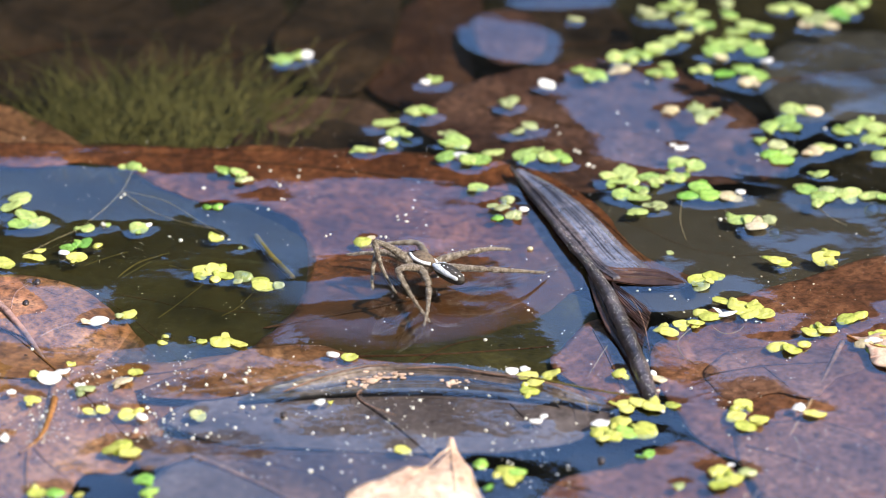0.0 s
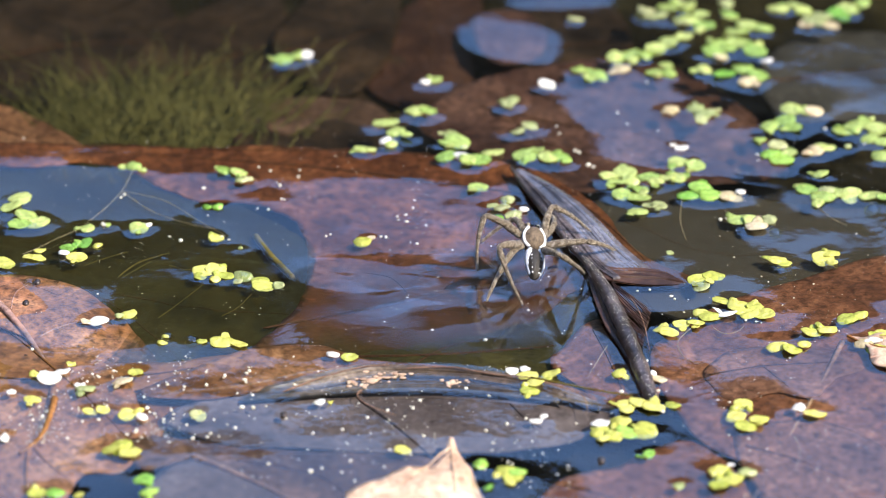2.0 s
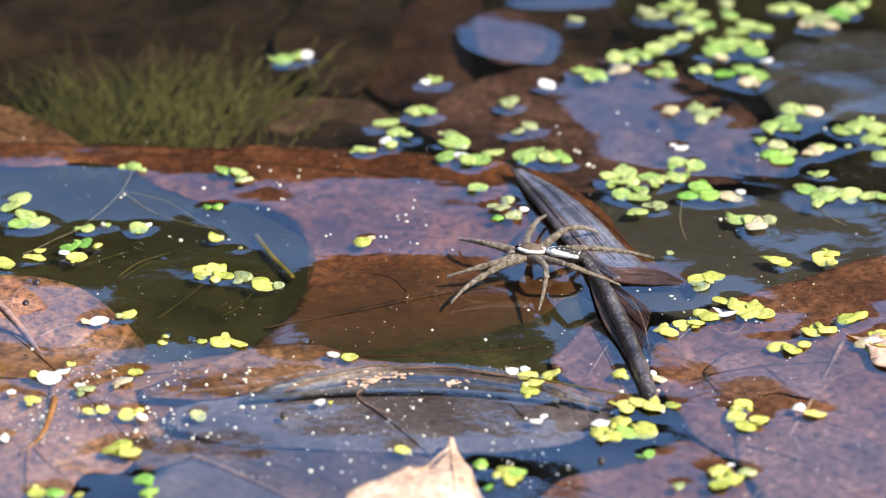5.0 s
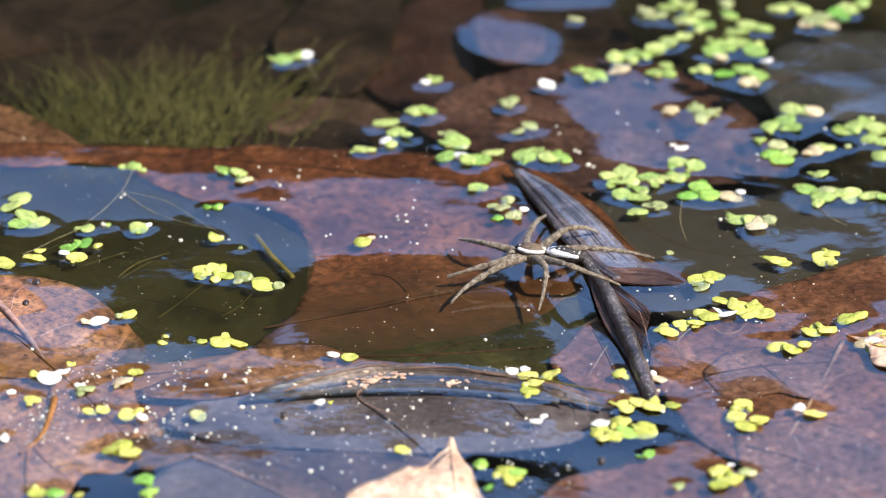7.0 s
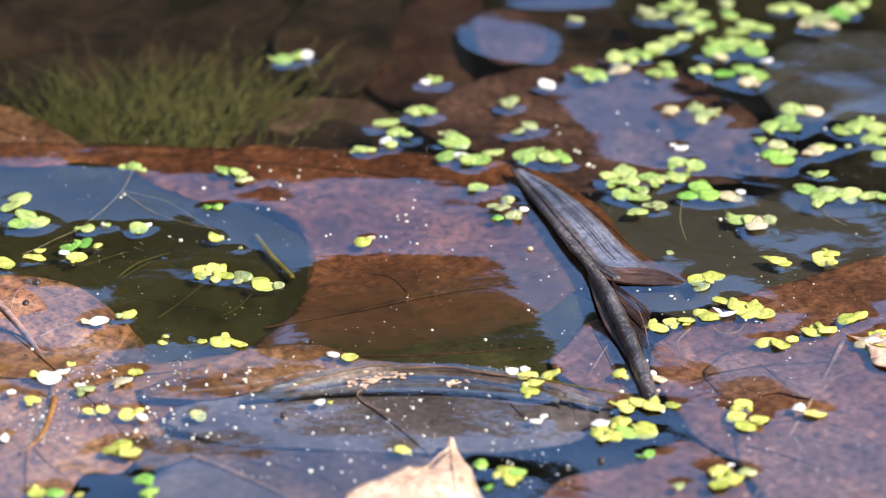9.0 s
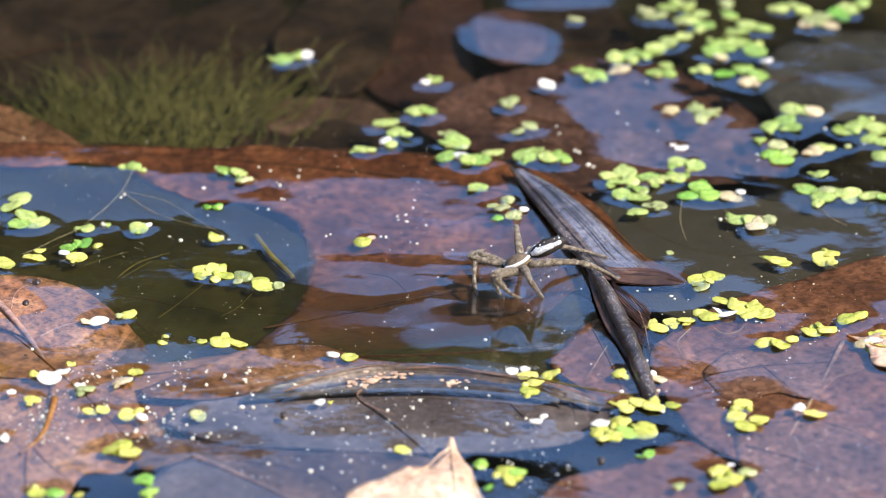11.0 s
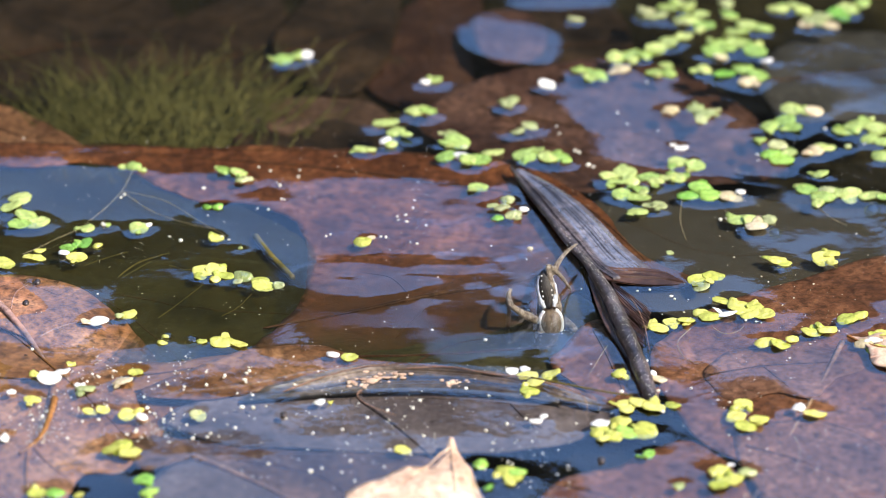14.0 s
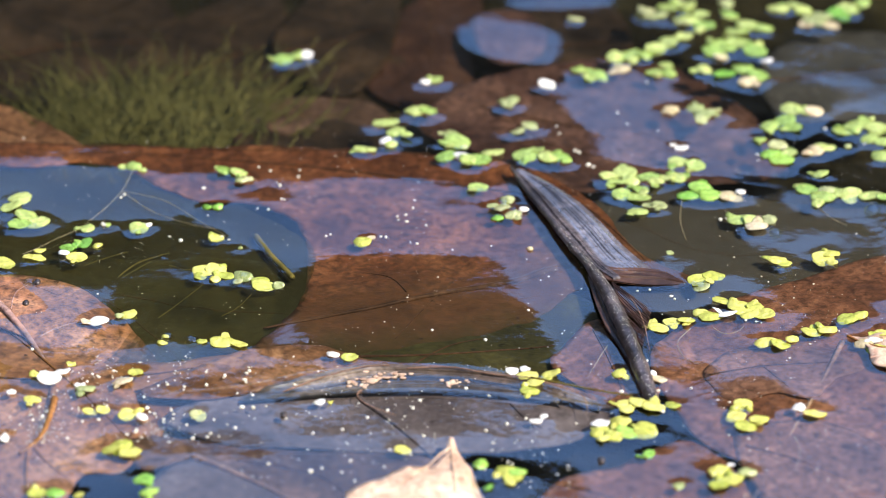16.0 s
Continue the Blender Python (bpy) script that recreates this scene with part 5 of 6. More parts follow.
def build_specks(label, places):
    """Pale seeds, skins and grit that float on the film."""
    bm = bmesh.new()
    for i, (x, y, r) in enumerate(places):
        rnd = random.Random(i + len(label))
        r *= 0.00075 * rnd.uniform(0.6, 1.15)
        blob_into(bm, (x, y, water_z(x, y) + r * 0.2), (r * rnd.uniform(0.8, 1.3), r * rnd.uniform(0.8, 1.2), r * 0.6), 5, 8)
    tagged(new("floating_specks", mesh_of("floating_specks", bm, SPECK)), label, "specks", kind="stuff")


def build_all_specks():
    build_specks("tiny pale seeds afloat over the large leaf", [(-0.01237, 0.02047, 0.53401), (-0.01205, 0.01866, 0.6092), (-0.01009, 0.02139, 0.61085), (-0.00975, 0.01777, 0.8369), (-0.00813, 0.02504, 0.45979), (-0.0077, 0.02935, 0.46174), (-0.00456, 0.01569, 0.53146), (-0.03132, 0.00985, 0.83045), (-0.03014, 0.01076, 0.52894), (-0.01664, 0.00979, 0.67946), (-0.01528, 0.00969, 0.52831), (-0.00694, 0.0062, 0.52644), (0.00256, 0.00284, 0.37481), (0.0128, 0.00469, 0.45083)])
    build_specks("tiny pale seeds afloat over the large leaf", [(0.02212, -0.00343, 0.37327), (0.02768, -0.01341, 0.59184), (0.022, -0.03075, 0.65422), (-0.00274, -0.04262, 0.71971), (0.01075, -0.04768, 0.64464), (-0.01414, 0.00291, 0.29985), (-0.04402, 0.02918, 0.61565), (-0.04324, 0.02884, 0.61547), (-0.05105, 0.04877, 0.62684), (-0.03969, 0.04633, 0.62549), (-0.03986, 0.04226, 0.54529), (-0.06568, 0.0363, 0.69704), (-0.0448, 0.03732, 0.69789), (-0.04565, 0.03901, 0.46597), (-0.04782, 0.0464, 0.46912)])
    build_specks("white grit and seeds on the near water", [(-0.10358, -0.05358, 0.64103), (-0.04851, -0.06384, 0.63517), (-0.04893, -0.06679, 0.63341), (-0.05894, -0.06637, 0.63376), (-0.05854, -0.07309, 0.7697), (-0.05442, -0.06926, 0.63201), (-0.04884, -0.07149, 0.63062), (-0.03678, -0.07216, 0.77012), (-0.05064, -0.07736, 0.41811), (-0.04685, -0.07812, 0.62665), (-0.07348, -0.07891, 0.55656), (-0.07309, -0.07102, 0.56086), (-0.07041, -0.07325, 0.48967), (-0.06821, -0.0727, 0.8399), (-0.06398, -0.07538, 0.41891), (-0.04919, -0.08422, 0.83053), (-0.04642, -0.08441, 0.76111), (-0.04328, -0.08347, 0.55399), (-0.07432, -0.09556, 0.6157)])
    build_specks("white grit and seeds on the near water", [(-0.06028, -0.09928, 0.7501), (-0.05678, -0.09871, 0.81873), (-0.06637, -0.0856, 0.48382), (-0.06569, -0.08958, 0.55069), (-0.06779, -0.09114, 0.5498), (-0.06975, -0.08852, 0.55129), (-0.07154, -0.08645, 0.48356), (-0.04152, -0.11155, 0.80811), (-0.02014, -0.07202, 0.6301), (-0.01844, -0.08836, 0.68855), (-0.01354, -0.0847, 0.69117), (-0.01346, -0.09027, 0.48107), (-0.02435, -0.09455, 0.61586), (-0.03139, -0.09661, 0.683), (-0.00733, -0.08342, 0.6229), (-0.00569, -0.07944, 0.62545), (-0.00464, -0.09751, 0.47759), (0.00153, -0.08048, 0.34709), (0.00573, -0.07287, 0.55962)])
    build_specks("white grit and seeds on the near water", [(-0.07418, -0.09442, 0.58), (-0.0727, -0.09828, 0.63), (-0.07639, -0.09674, 0.66), (-0.07031, -0.08708, 0.72), (-0.06796, -0.08975, 0.63), (-0.06571, -0.0874, 0.72), (-0.06303, -0.08787, 0.31), (-0.06645, -0.08472, 0.51), (-0.07236, -0.0844, 0.72), (-0.06218, -0.09256, 0.59), (-0.06093, -0.08944, 0.71), (-0.06072, -0.0863, 0.35), (-0.05568, -0.09022, 0.51), (-0.05235, -0.09256, 0.41), (-0.05028, -0.09411, 0.54), (-0.08208, -0.06571, 0.56), (-0.08122, -0.0662, 0.31), (-0.08296, -0.08186, 0.4), (-0.08229, -0.08313, 0.43), (-0.089, -0.08472, 0.71), (-0.08771, -0.09022, 0.64), (-0.09201, -0.09566, 0.37), (-0.0998, -0.08944, 0.66), (-0.10276, -0.09178, 0.36)])
    build_specks("white grit and seeds on the near water", [(-0.09758, -0.08755, 0.58), (-0.10814, -0.07514, 0.36), (-0.10557, -0.08787, 0.3), (-0.09882, -0.08313, 0.69), (-0.09567, -0.08234, 0.39), (-0.10372, -0.09411, 0.4), (-0.08377, -0.08944, 0.74), (-0.0906, -0.09798, 0.69), (-0.0873, -0.06702, 0.43), (-0.08552, -0.06865, 0.73), (-0.08817, -0.0711, 0.54), (-0.07306, -0.06898, 0.61), (-0.06856, -0.07142, 0.39), (-0.06392, -0.07385, 0.72), (-0.05421, -0.06816, 0.61), (-0.0492, -0.07028, 0.73), (-0.04827, -0.06571, 0.7), (-0.05872, -0.06521, 0.43), (-0.05611, -0.09674, 0.46), (-0.05988, -0.09752, 0.37), (-0.05396, -0.09828, 0.37), (-0.04724, -0.07723, 0.33), (-0.03809, -0.08944, 0.44), (-0.10652, -0.07514, 0.57)])
    build_specks("bleached grit afloat by the curled leaf", [(-0.01306, -0.08974, 0.48133), (-0.00937, -0.08767, 0.41347), (-0.03236, -0.10454, 0.47441), (-0.02209, -0.10971, 0.60672), (-0.02397, -0.11512, 0.67058), (-0.02872, -0.11309, 0.5376), (-0.0208, -0.11903, 0.66794), (-0.03134, -0.11476, 0.73803), (-0.01273, -0.10443, 0.60996), (-0.0077, -0.10655, 0.60866), (-0.01397, -0.1123, 0.67236), (0.0104, -0.094, 0.68466), (0.01197, -0.09977, 0.61257), (0.01552, -0.09038, 0.61836), (0.02025, -0.0876, 0.55129)])
    build_specks("bleached grit afloat by the curled leaf", [(0.02152, -0.09867, 0.54494), (0.03247, -0.08907, 0.48107), (0.00993, -0.11313, 0.40309), (0.0155, -0.10899, 0.5396), (0.00148, -0.11328, 0.40288), (0.04416, -0.0736, 0.83736), (0.05323, -0.07371, 0.76758), (0.05365, -0.08409, 0.82918), (0.06141, -0.07253, 0.62889), (0.06916, -0.09556, 0.47823), (0.07381, -0.09721, 0.54582), (0.0512, -0.05853, 0.63746), (0.05234, -0.06381, 0.49347), (0.05292, -0.06615, 0.56287)])
    build_specks("white specks among the far duckweed", [(0.04036, 0.05144, 0.94113), (0.04173, 0.05036, 0.7052), (0.03702, 0.0601, 0.79037), (0.0381, 0.05912, 0.71067), (0.03223, 0.0754, 0.56075), (0.03289, 0.07073, 0.55846), (0.04989, 0.08368, 0.64573), (0.05232, 0.07661, 0.48125), (0.06092, 0.07228, 0.55934), (0.05917, 0.10185, 0.57468), (0.10823, 0.07366, 0.87951), (0.08774, 0.05711, 0.55188), (0.0878, 0.05369, 0.55001), (0.07489, 0.01881, 0.83766), (0.07646, 0.01944, 0.53337), (0.0809, 0.01348, 0.45486), (0.05053, -0.02172, 0.66064), (0.05379, -0.02113, 0.51413), (0.05918, -0.02464, 0.65874), (0.05998, -0.02609, 0.51162)])
    build_specks("white specks among the far duckweed", [(0.07749, -0.03845, 0.50595), (0.08004, -0.03911, 0.50566), (0.08342, -0.01434, 0.29575), (0.09665, -0.01842, 0.3683), (0.10066, -0.04502, 0.50352), (0.1184, 0.06368, 0.55498), (0.06343, -0.03659, 0.36201), (0.08494, -0.01746, 0.36862), (0.09081, -0.02636, 0.36565), (0.08755, -0.03034, 0.36429), (-0.07319, 0.00909, 0.60325), (-0.07001, 0.00663, 0.75227), (-0.08707, 0.03268, 0.92684), (-0.08787, 0.03111, 0.69408), (-0.05025, 0.02387, 0.61232), (-0.04731, 0.02319, 0.61195), (-0.06359, 0.02117, 0.45786), (-0.05928, 0.00911, 0.52784), (-0.05724, 0.0076, 0.45176)])


def build_dust(label, count, seed, x0, x1, y0, y1, big):
    """Fine pollen, grit and bubbles that gather on the film in drifts."""
    rnd, verts, faces = random.Random(seed), [], []
    while len(verts) < count * 6:
        x, y = rnd.uniform(x0, x1), rnd.uniform(y0, y1)
        if noise.noise(Vector((x * 45, y * 32, seed))) + 0.5 * noise.noise(Vector((x * 160, y * 110, seed))) < rnd.uniform(-0.15, 0.45):
            continue
        r = rnd.uniform(0.00007, 0.00017) * big * (1 if rnd.random() < 0.93 else 2)
        n, z, w = len(verts), water_z(x, y) + r * 0.2, r * rnd.uniform(0.8, 1.6)
        verts += [(x + w, y, z), (x, y + r, z), (x - w, y, z), (x, y - r, z), (x, y, z + r * 0.7), (x, y, z - r * 0.5)]
        faces += [(n + k, n + (k + 1) % 4, n + 4) for k in range(4)] + [(n + (k + 1) % 4, n + k, n + 5) for k in range(4)]
    data = bpy.data.meshes.new("film_dust")
    data.from_pydata(verts, [], faces)
    data.materials.append(SPECK)
    data.polygons.foreach_set("use_smooth", [True] * len(faces))
    tagged(new("film_dust", data), label, "dust", kind="stuff")


def bubble(x, y, r):
    """A thin dome of water with its collar."""
    bm = bmesh.new()
    blob_into(bm, (0, 0, 0), (r, r, r * 0.8), 10, 16)
    low = [v for v in bm.verts if v.co.z < -r * 0.15]
    bmesh.ops.delete(bm, geom=low, context="VERTS")
    ob = thing("bubble", "small clear bubble on the water", "bubble", Matrix.Translation((x, y, water_z(x, y))), "bubbles on the film")
    part("dome", bm, WATER, ob)


def build_bubbles():
    for x, y, r in ((-0.10784, -0.01851, 0.0016), (-0.0521, -0.01356, 0.0018), (-0.06973, -0.04849, 0.0016), (-0.06343, -0.05082, 0.002), (0.06704, -0.02067, 0.0018), (0.08894, 0.00999, 0.0019), (0.08861, -0.01231, 0.0019), (0.11642, 0.02249, 0.0026), (0.01627, 0.02582, 0.0022), (-0.03489, -0.04994, 0.0019)):
        bubble(x, y, r)


def strand(points, radius, material, name, label, category, taper=0.5, afloat=False):
    pts = spline([(x, y, z + (water_z(x, y) if afloat else 0)) for x, y, z in points], 8)
    ob = thing(name, label, category, Matrix.Translation(pts[0]))
    o = pts[0].copy()
    pts = [p - o for p in pts]
    part("strand", tube(pts, [radius * (1 - taper * i / len(pts)) for i in range(len(pts))], 6), material, ob)


def build_strands():
    for line in ([(-0.07324, -0.034, -0.002), (-0.06822, -0.02624, -0.0018), (-0.06244, -0.01509, -0.0022)], [(-0.08425, -0.01235, -0.002), (-0.08102, -0.00798, -0.002), (-0.07721, -0.00293, -0.002)], [(-0.07225, -0.00546, -0.002), (-0.06758, -0.00835, -0.0018), (-0.06441, -0.00672, -0.002)], [(-0.05702, -0.03311, -0.002), (-0.05317, -0.0286, -0.002), (-0.04977, -0.02027, -0.0024)], [(-0.09464, -0.00546, -0.002), (-0.08899, -0.0014, -0.0018), (-0.08388, 0.00216, -0.002)]):
        strand(line, 0.00009, STEM, "root_thread", "thin drowned thread in the murky pool", "thread", 0.3)
    strand([(-0.0955, -0.07869, -0.0002), (-0.09601, -0.08938, -0.0003), (-0.09783, -0.09879, -0.0004), (-0.10164, -0.10423, -0.0006)], 0.0010, LEAF_ORANGE, "plant_stem", "curved orange-brown stem just under the film", "stem", 0.5, True)
    strand([(-0.05035, 0.01157, -0.0022), (-0.04592, 0.00025, -0.002), (-0.04168, -0.00835, -0.0018), (-0.03944, -0.01272, -0.0018)], 0.0009, STEM, "plant_stem", "olive broken stem under water", "stem", 0.1)
    strand([(-0.0855, 0.04498, 0.001), (-0.08745, 0.03376, 0.0006), (-0.09099, 0.02404, 0.0004), (-0.0962, 0.01352, 0.0002)], 0.00009, ROOT, "root_thread", "pale root thread on the film", "thread")
    strand([(-0.08799, 0.03274, 0.0006), (-0.07591, 0.02759, 0.0003), (-0.06601, 0.01615, 0.0002), (-0.05792, 0.00701, 0.0002)], 0.00007, ROOT, "root_thread", "fine pale thread on the film", "thread")
    strand([(-0.08614, 0.03076, 0.0004), (-0.07867, 0.02265, -0.0006), (-0.0691, 0.01642, -0.0008), (-0.06134, 0.01352, -0.001)], 0.00008, ROOT, "root_thread", "fine pale thread on the film", "thread")
    strand([(-0.11117, -0.00324, 0.0002), (-0.10706, 0.00058, 0.0002), (-0.10371, 0.00475, 0.0002), (-0.09816, 0.01007, 0.0003)], 0.00008, ROOT, "root_thread", "thin dark thread at a leaf edge", "thread")
    strand([(-0.08556, -0.00804, -0.004), (-0.08075, -0.00202, -0.003), (-0.07288, 0.0034, -0.003)], 0.0002, STEM, "root_thread", "thin olive drowned thread", "thread")
    strand([(0.06536, 0.03063, -0.0004), (0.06399, 0.01768, -0.0006), (0.06505, 0.00702, -0.001)], 0.00009, ROOT, "root_thread", "duckweed root hanging in clear water", "thread")
    strand([(0.10081, 0.02727, -0.0004), (0.10468, 0.01933, -0.0006), (0.10887, 0.01516, -0.001)], 0.00009, ROOT, "root_thread", "duckweed root hanging in clear water", "thread")
    strand([(0.06878, -0.04317, 0.0003), (0.07117, -0.0461, 0.0003), (0.07437, -0.04552, 0.0003), (0.07659, -0.04258, 0.0003)], 0.00008, ROOT, "root_thread", "curled pale hair on the film", "thread")
    strand([(0.06299, -0.04375, 0.0003), (0.05944, -0.05048, 0.0003), (0.06041, -0.05825, 0.0003), (0.06444, -0.06178, 0.0002)], 0.00008, ROOT, "root_thread", "curled pale hair on the film", "thread")
    strand([(0.04147, -0.05303, 0.0006), (0.03908, -0.05964, 0.0006), (0.03592, -0.06897, 0.0006)], 0.00008, ROOT, "root_thread", "pale hair beside the rib", "thread")
    strand([(-0.03991, 0.12317, -0.001), (-0.03935, 0.12036, -0.003), (-0.03692, 0.11602, -0.005)], 0.0003, ROOT, "root_thread", "duckweed root hanging in deep water", "thread")
    strand([(0.08491, -0.09525, -0.0003), (0.08572, -0.10316, -0.0003), (0.08386, -0.11222, -0.0003)], 0.00008, ROOT, "root_thread", "fine hair under the near film", "thread")
    strand([(0.02189, -0.06897, 0.0006), (0.03019, -0.07266, 0.0008), (0.0412, -0.07682, 0.0008), (0.04675, -0.07751, 0.0004)], 0.0003, STEM, "plant_stem", "thin olive stalk on the film", "stem")
    strand([(-0.03958, -0.07585, 0.0004), (-0.03003, -0.06879, 0.0005), (-0.02031, -0.06372, 0.0005), (-0.01327, -0.06242, 0.0004)], 0.00018, VEIN_PALE, "root_thread", "pale wet leaf fibre on the film", "fibre")
    strand([(-0.02009, -0.07475, 0.0004), (-0.02115, -0.07751, 0.0004), (-0.01856, -0.0819, 0.0004), (-0.01158, -0.08705, 0.0004)], 0.00018, VEIN_PALE, "root_thread", "pale wet leaf fibre on the film", "fibre")
    strand([(-0.00902, -0.06412, 0.0004), (0.00226, -0.06372, 0.0005), (0.01209, -0.06711, 0.0005), (0.0219, -0.06862, 0.0004)], 0.00018, VEIN_PALE, "root_thread", "pale wet leaf fibre on the film", "fibre")
    strand([(0.02465, -0.07086, 0.0004), (0.03152, -0.07492, 0.0005), (0.03486, -0.07933, 0.0005), (0.03534, -0.08553, 0.0003)], 0.00018, VEIN_PALE, "root_thread", "pale wet leaf fibre on the film", "fibre")
    strand([(0.04634, -0.02312, 0.0005), (0.04957, -0.03216, 0.0008), (0.05126, -0.04223, 0.0006), (0.05207, -0.05481, 0.0003)], 0.00014, VEIN_PALE, "root_thread", "pale frayed fibre beside the rib", "fibre")


def build_water_weed():
    """Tufts of drowned weed in the deep water behind the large leaf."""
    rnd = random.Random(5)
    for cx, cy, count, spread, tall in ((-0.07237, 0.06893, 300, 0.012, 0.021), (-0.09088, 0.0711, 260, 0.013, 0.018), (-0.10983, 0.0773, 150, 0.015, 0.013), (-0.05563, 0.06893, 70, 0.006, 0.01)):
        bm = bmesh.new()
        for _ in range(count):
            x, y = rnd.gauss(0, spread), rnd.uniform(-0.004, 0.03)
            lean, h = rnd.gauss(0, 0.95), tall * rnd.uniform(0.5, 1.1)
            rnd_lean = rnd.uniform(0.4, 2.2)
            pts = [Vector((x + lean * h * t + 0.0035 * t * math.sin(t * 5 + x * 900 + lean * 3), y + rnd_lean * h * t, h * t * 0.9)) for t in (0, 0.25, 0.5, 0.75, 1)]
            tube_into(bm, pts, [0.00035, 0.00035, 0.0003, 0.0002, 0.00008], 4)
        ob = thing("water_weed", "tuft of olive drowned water weed", "water weed", Matrix.Translation((cx, cy + 0.004, -0.0185)))
        tagged(part("tuft", bm, WEED_STRAND, ob), kind="stuff")


# ---- the spider ----
SPAN = {(1, 1): (0.0092, 0.0114), (1, 2): (0.0117, 0.0149), (1, 3): (0.01, 0.013), (1, 4): (0.0128, 0.0162),
        (-1, 1): (0.0102, 0.0127), (-1, 2): (0.0121, 0.0156), (-1, 3): (0.0113, 0.0147), (-1, 4): (0.0138, 0.0176)}
HIPS = {1: (0.0026, 0.0024), 2: (0.001, 0.003), 3: (-0.0008, 0.003), 4: (-0.0024, 0.0026)}


def limb_line(length, r0, r1, swell_at):
    pts = [Vector((length * k / 14, 0, -0.06 * length * math.sin(math.pi * k / 14))) for k in range(15)]
    rad = [(r0 + (r1 - r0) * k / 14) * (1 + 0.25 * math.exp(-((k / 14 - swell_at) / 0.25) ** 2)) * (0.6 if k in (0, 14) else 1) for k in range(15)]
    return pts, rad


def limb(length, r0, r1, swell_at):
    """One run of leg along +X, slightly bellied."""
    bm = bmesh.new()
    tube_into(bm, *limb_line(length, r0, r1, swell_at), 9)
    return bm


def bristles(length, r0, r1, swell_at, count, seed):
    """The short stiff hairs on that run."""
    bm, rnd = bmesh.new(), random.Random(seed)
    pts, rad = limb_line(length, r0, r1, swell_at)
    for _ in range(count):
        t, q = rnd.uniform(0.6, 13.4), rnd.uniform(0, 2 * math.pi)
        k = int(t)
        root, out = pts[k].lerp(pts[k + 1], t - k), Vector((0.6, math.cos(q), math.sin(q)))
        tube_into(bm, [root, root + out * (rad[k] + rnd.uniform(0.00006, 0.00028) * (1 if rnd.random() < 0.94 else 2.5))], [0.00005, 0.000015], 3)
    return bm


def build_spider():
    ob = thing("spider", "brown fishing spider with white side stripes and white-dotted abdomen", "spider")
    bm = bmesh.new()
    blob_into(bm, (0, 0, 0), (0.0039, 0.003, 0.0029), 12, 18)
    for v in bm.verts:
        f = max(v.co.x, 0) / 0.004
        v.co.y *= 1 - 0.3 * f * f
        v.co.z += 0.0004 * f - 0.0002 * math.exp(-(v.co.y / 0.0005) ** 2) * (v.co.z > 0)
    part("cephalothorax", bm, SKIN, ob)
    bm = bmesh.new()
    blob_into(bm, (-0.0088, 0, 0.0007), (0.0051, 0.0024, 0.0021), 14, 20)
    for v in bm.verts:
        f = (v.co.x + 0.0088) / 0.0054
        v.co.y *= 1 + 0.15 * f if f < 0 else 1 - 0.12 * f
        v.co.z -= 0.0005 * max(-f, 0)
    abdomen = part("abdomen", bm, SKIN_DARK, ob, "dark abdomen edged in white")
    for s in (-1, 1):
        bm = bmesh.new()
        tube_into(bm, spline([(0.0034, s * 0.00155, 0.0013), (0.001, s * 0.0027, 0.001), (-0.0018, s * 0.0026, 0.001), (-0.0034, s * 0.0015, 0.0012)], 5), 0.0005, 6)
        part("side_stripe", bm, SKIN_WHITE, ob, "white side stripe")
        bm = bmesh.new()
        tube_into(bm, spline([(-0.0042, s * 0.0012, 0.0013), (-0.0062, s * 0.0017, 0.0012), (-0.0088, s * 0.0018, 0.001), (-0.0113, s * 0.0015, 0.0007), (-0.0132, s * 0.0006, 0.0004)], 5), [0.0006] * 3 + [0.00096] * 10 + [0.0007] * 5 + [0.0003] * 3, 6)
        part("stripe", bm, SKIN_BLUE, abdomen, "bluish white mottled flank stripe")
        for k in range(6):
            bm = bmesh.new()
            blob_into(bm, (-0.006 - 0.0013 * k, s * (0.0013 - 0.00009 * k), 0.0024 - 0.00013 * abs(k - 1.5) ** 1.5), (0.0003, 0.00028, 0.00022), 5, 8)
            part("dot", bm, SKIN_WHITE, abdomen, "white dot")
        bm = bmesh.new()
        tube_into(bm, spline([(0.0035, s * 0.001, -0.0003), (0.0052, s * 0.0014, 0.0003), (0.0062, s * 0.0013, -0.0012)], 4), [0.0005] * 6 + [0.0004] * 3, 7)
        part("palp", bm, SKIN_LEG, ob)
        bm = bmesh.new()
        blob_into(bm, (0.0039, s * 0.0006, -0.0007), (0.0009, 0.0006, 0.0012), 6, 8)
        part("fang_base", bm, SKIN, ob)
        for k, (ex, ey, ez) in enumerate(((0.0041, 0.0004, 0.0013), (0.0037, 0.001, 0.0016))):
            bm = bmesh.new()
            blob_into(bm, (ex, s * ey, ez), (0.0003, 0.0003, 0.0003), 6, 8)
            part("eye", bm, EYE_BLACK, ob)
    legs = {}
    for s in (1, -1):
        for k in (1, 2, 3, 4):
            upper, lower = SPAN[(s, k)]
            hip = part("leg", limb(upper, 0.00098, 0.00076, 0.35), SKIN_LEG, ob)
            tagged(part("bristles", bristles(upper, 0.00098, 0.00076, 0.35, 150, k + s), HAIR, hip), kind="stuff")
            shin = part("lower_leg", limb(lower, 0.0007, 0.0003, 0.1), SKIN_LEG, ob)
            tagged(part("bristles", bristles(lower, 0.0007, 0.0003, 0.1, 170, k * 3 + s), HAIR, shin), kind="stuff")
            legs[(s, k)] = (hip, shin)
    return ob, legs


STANCES = []


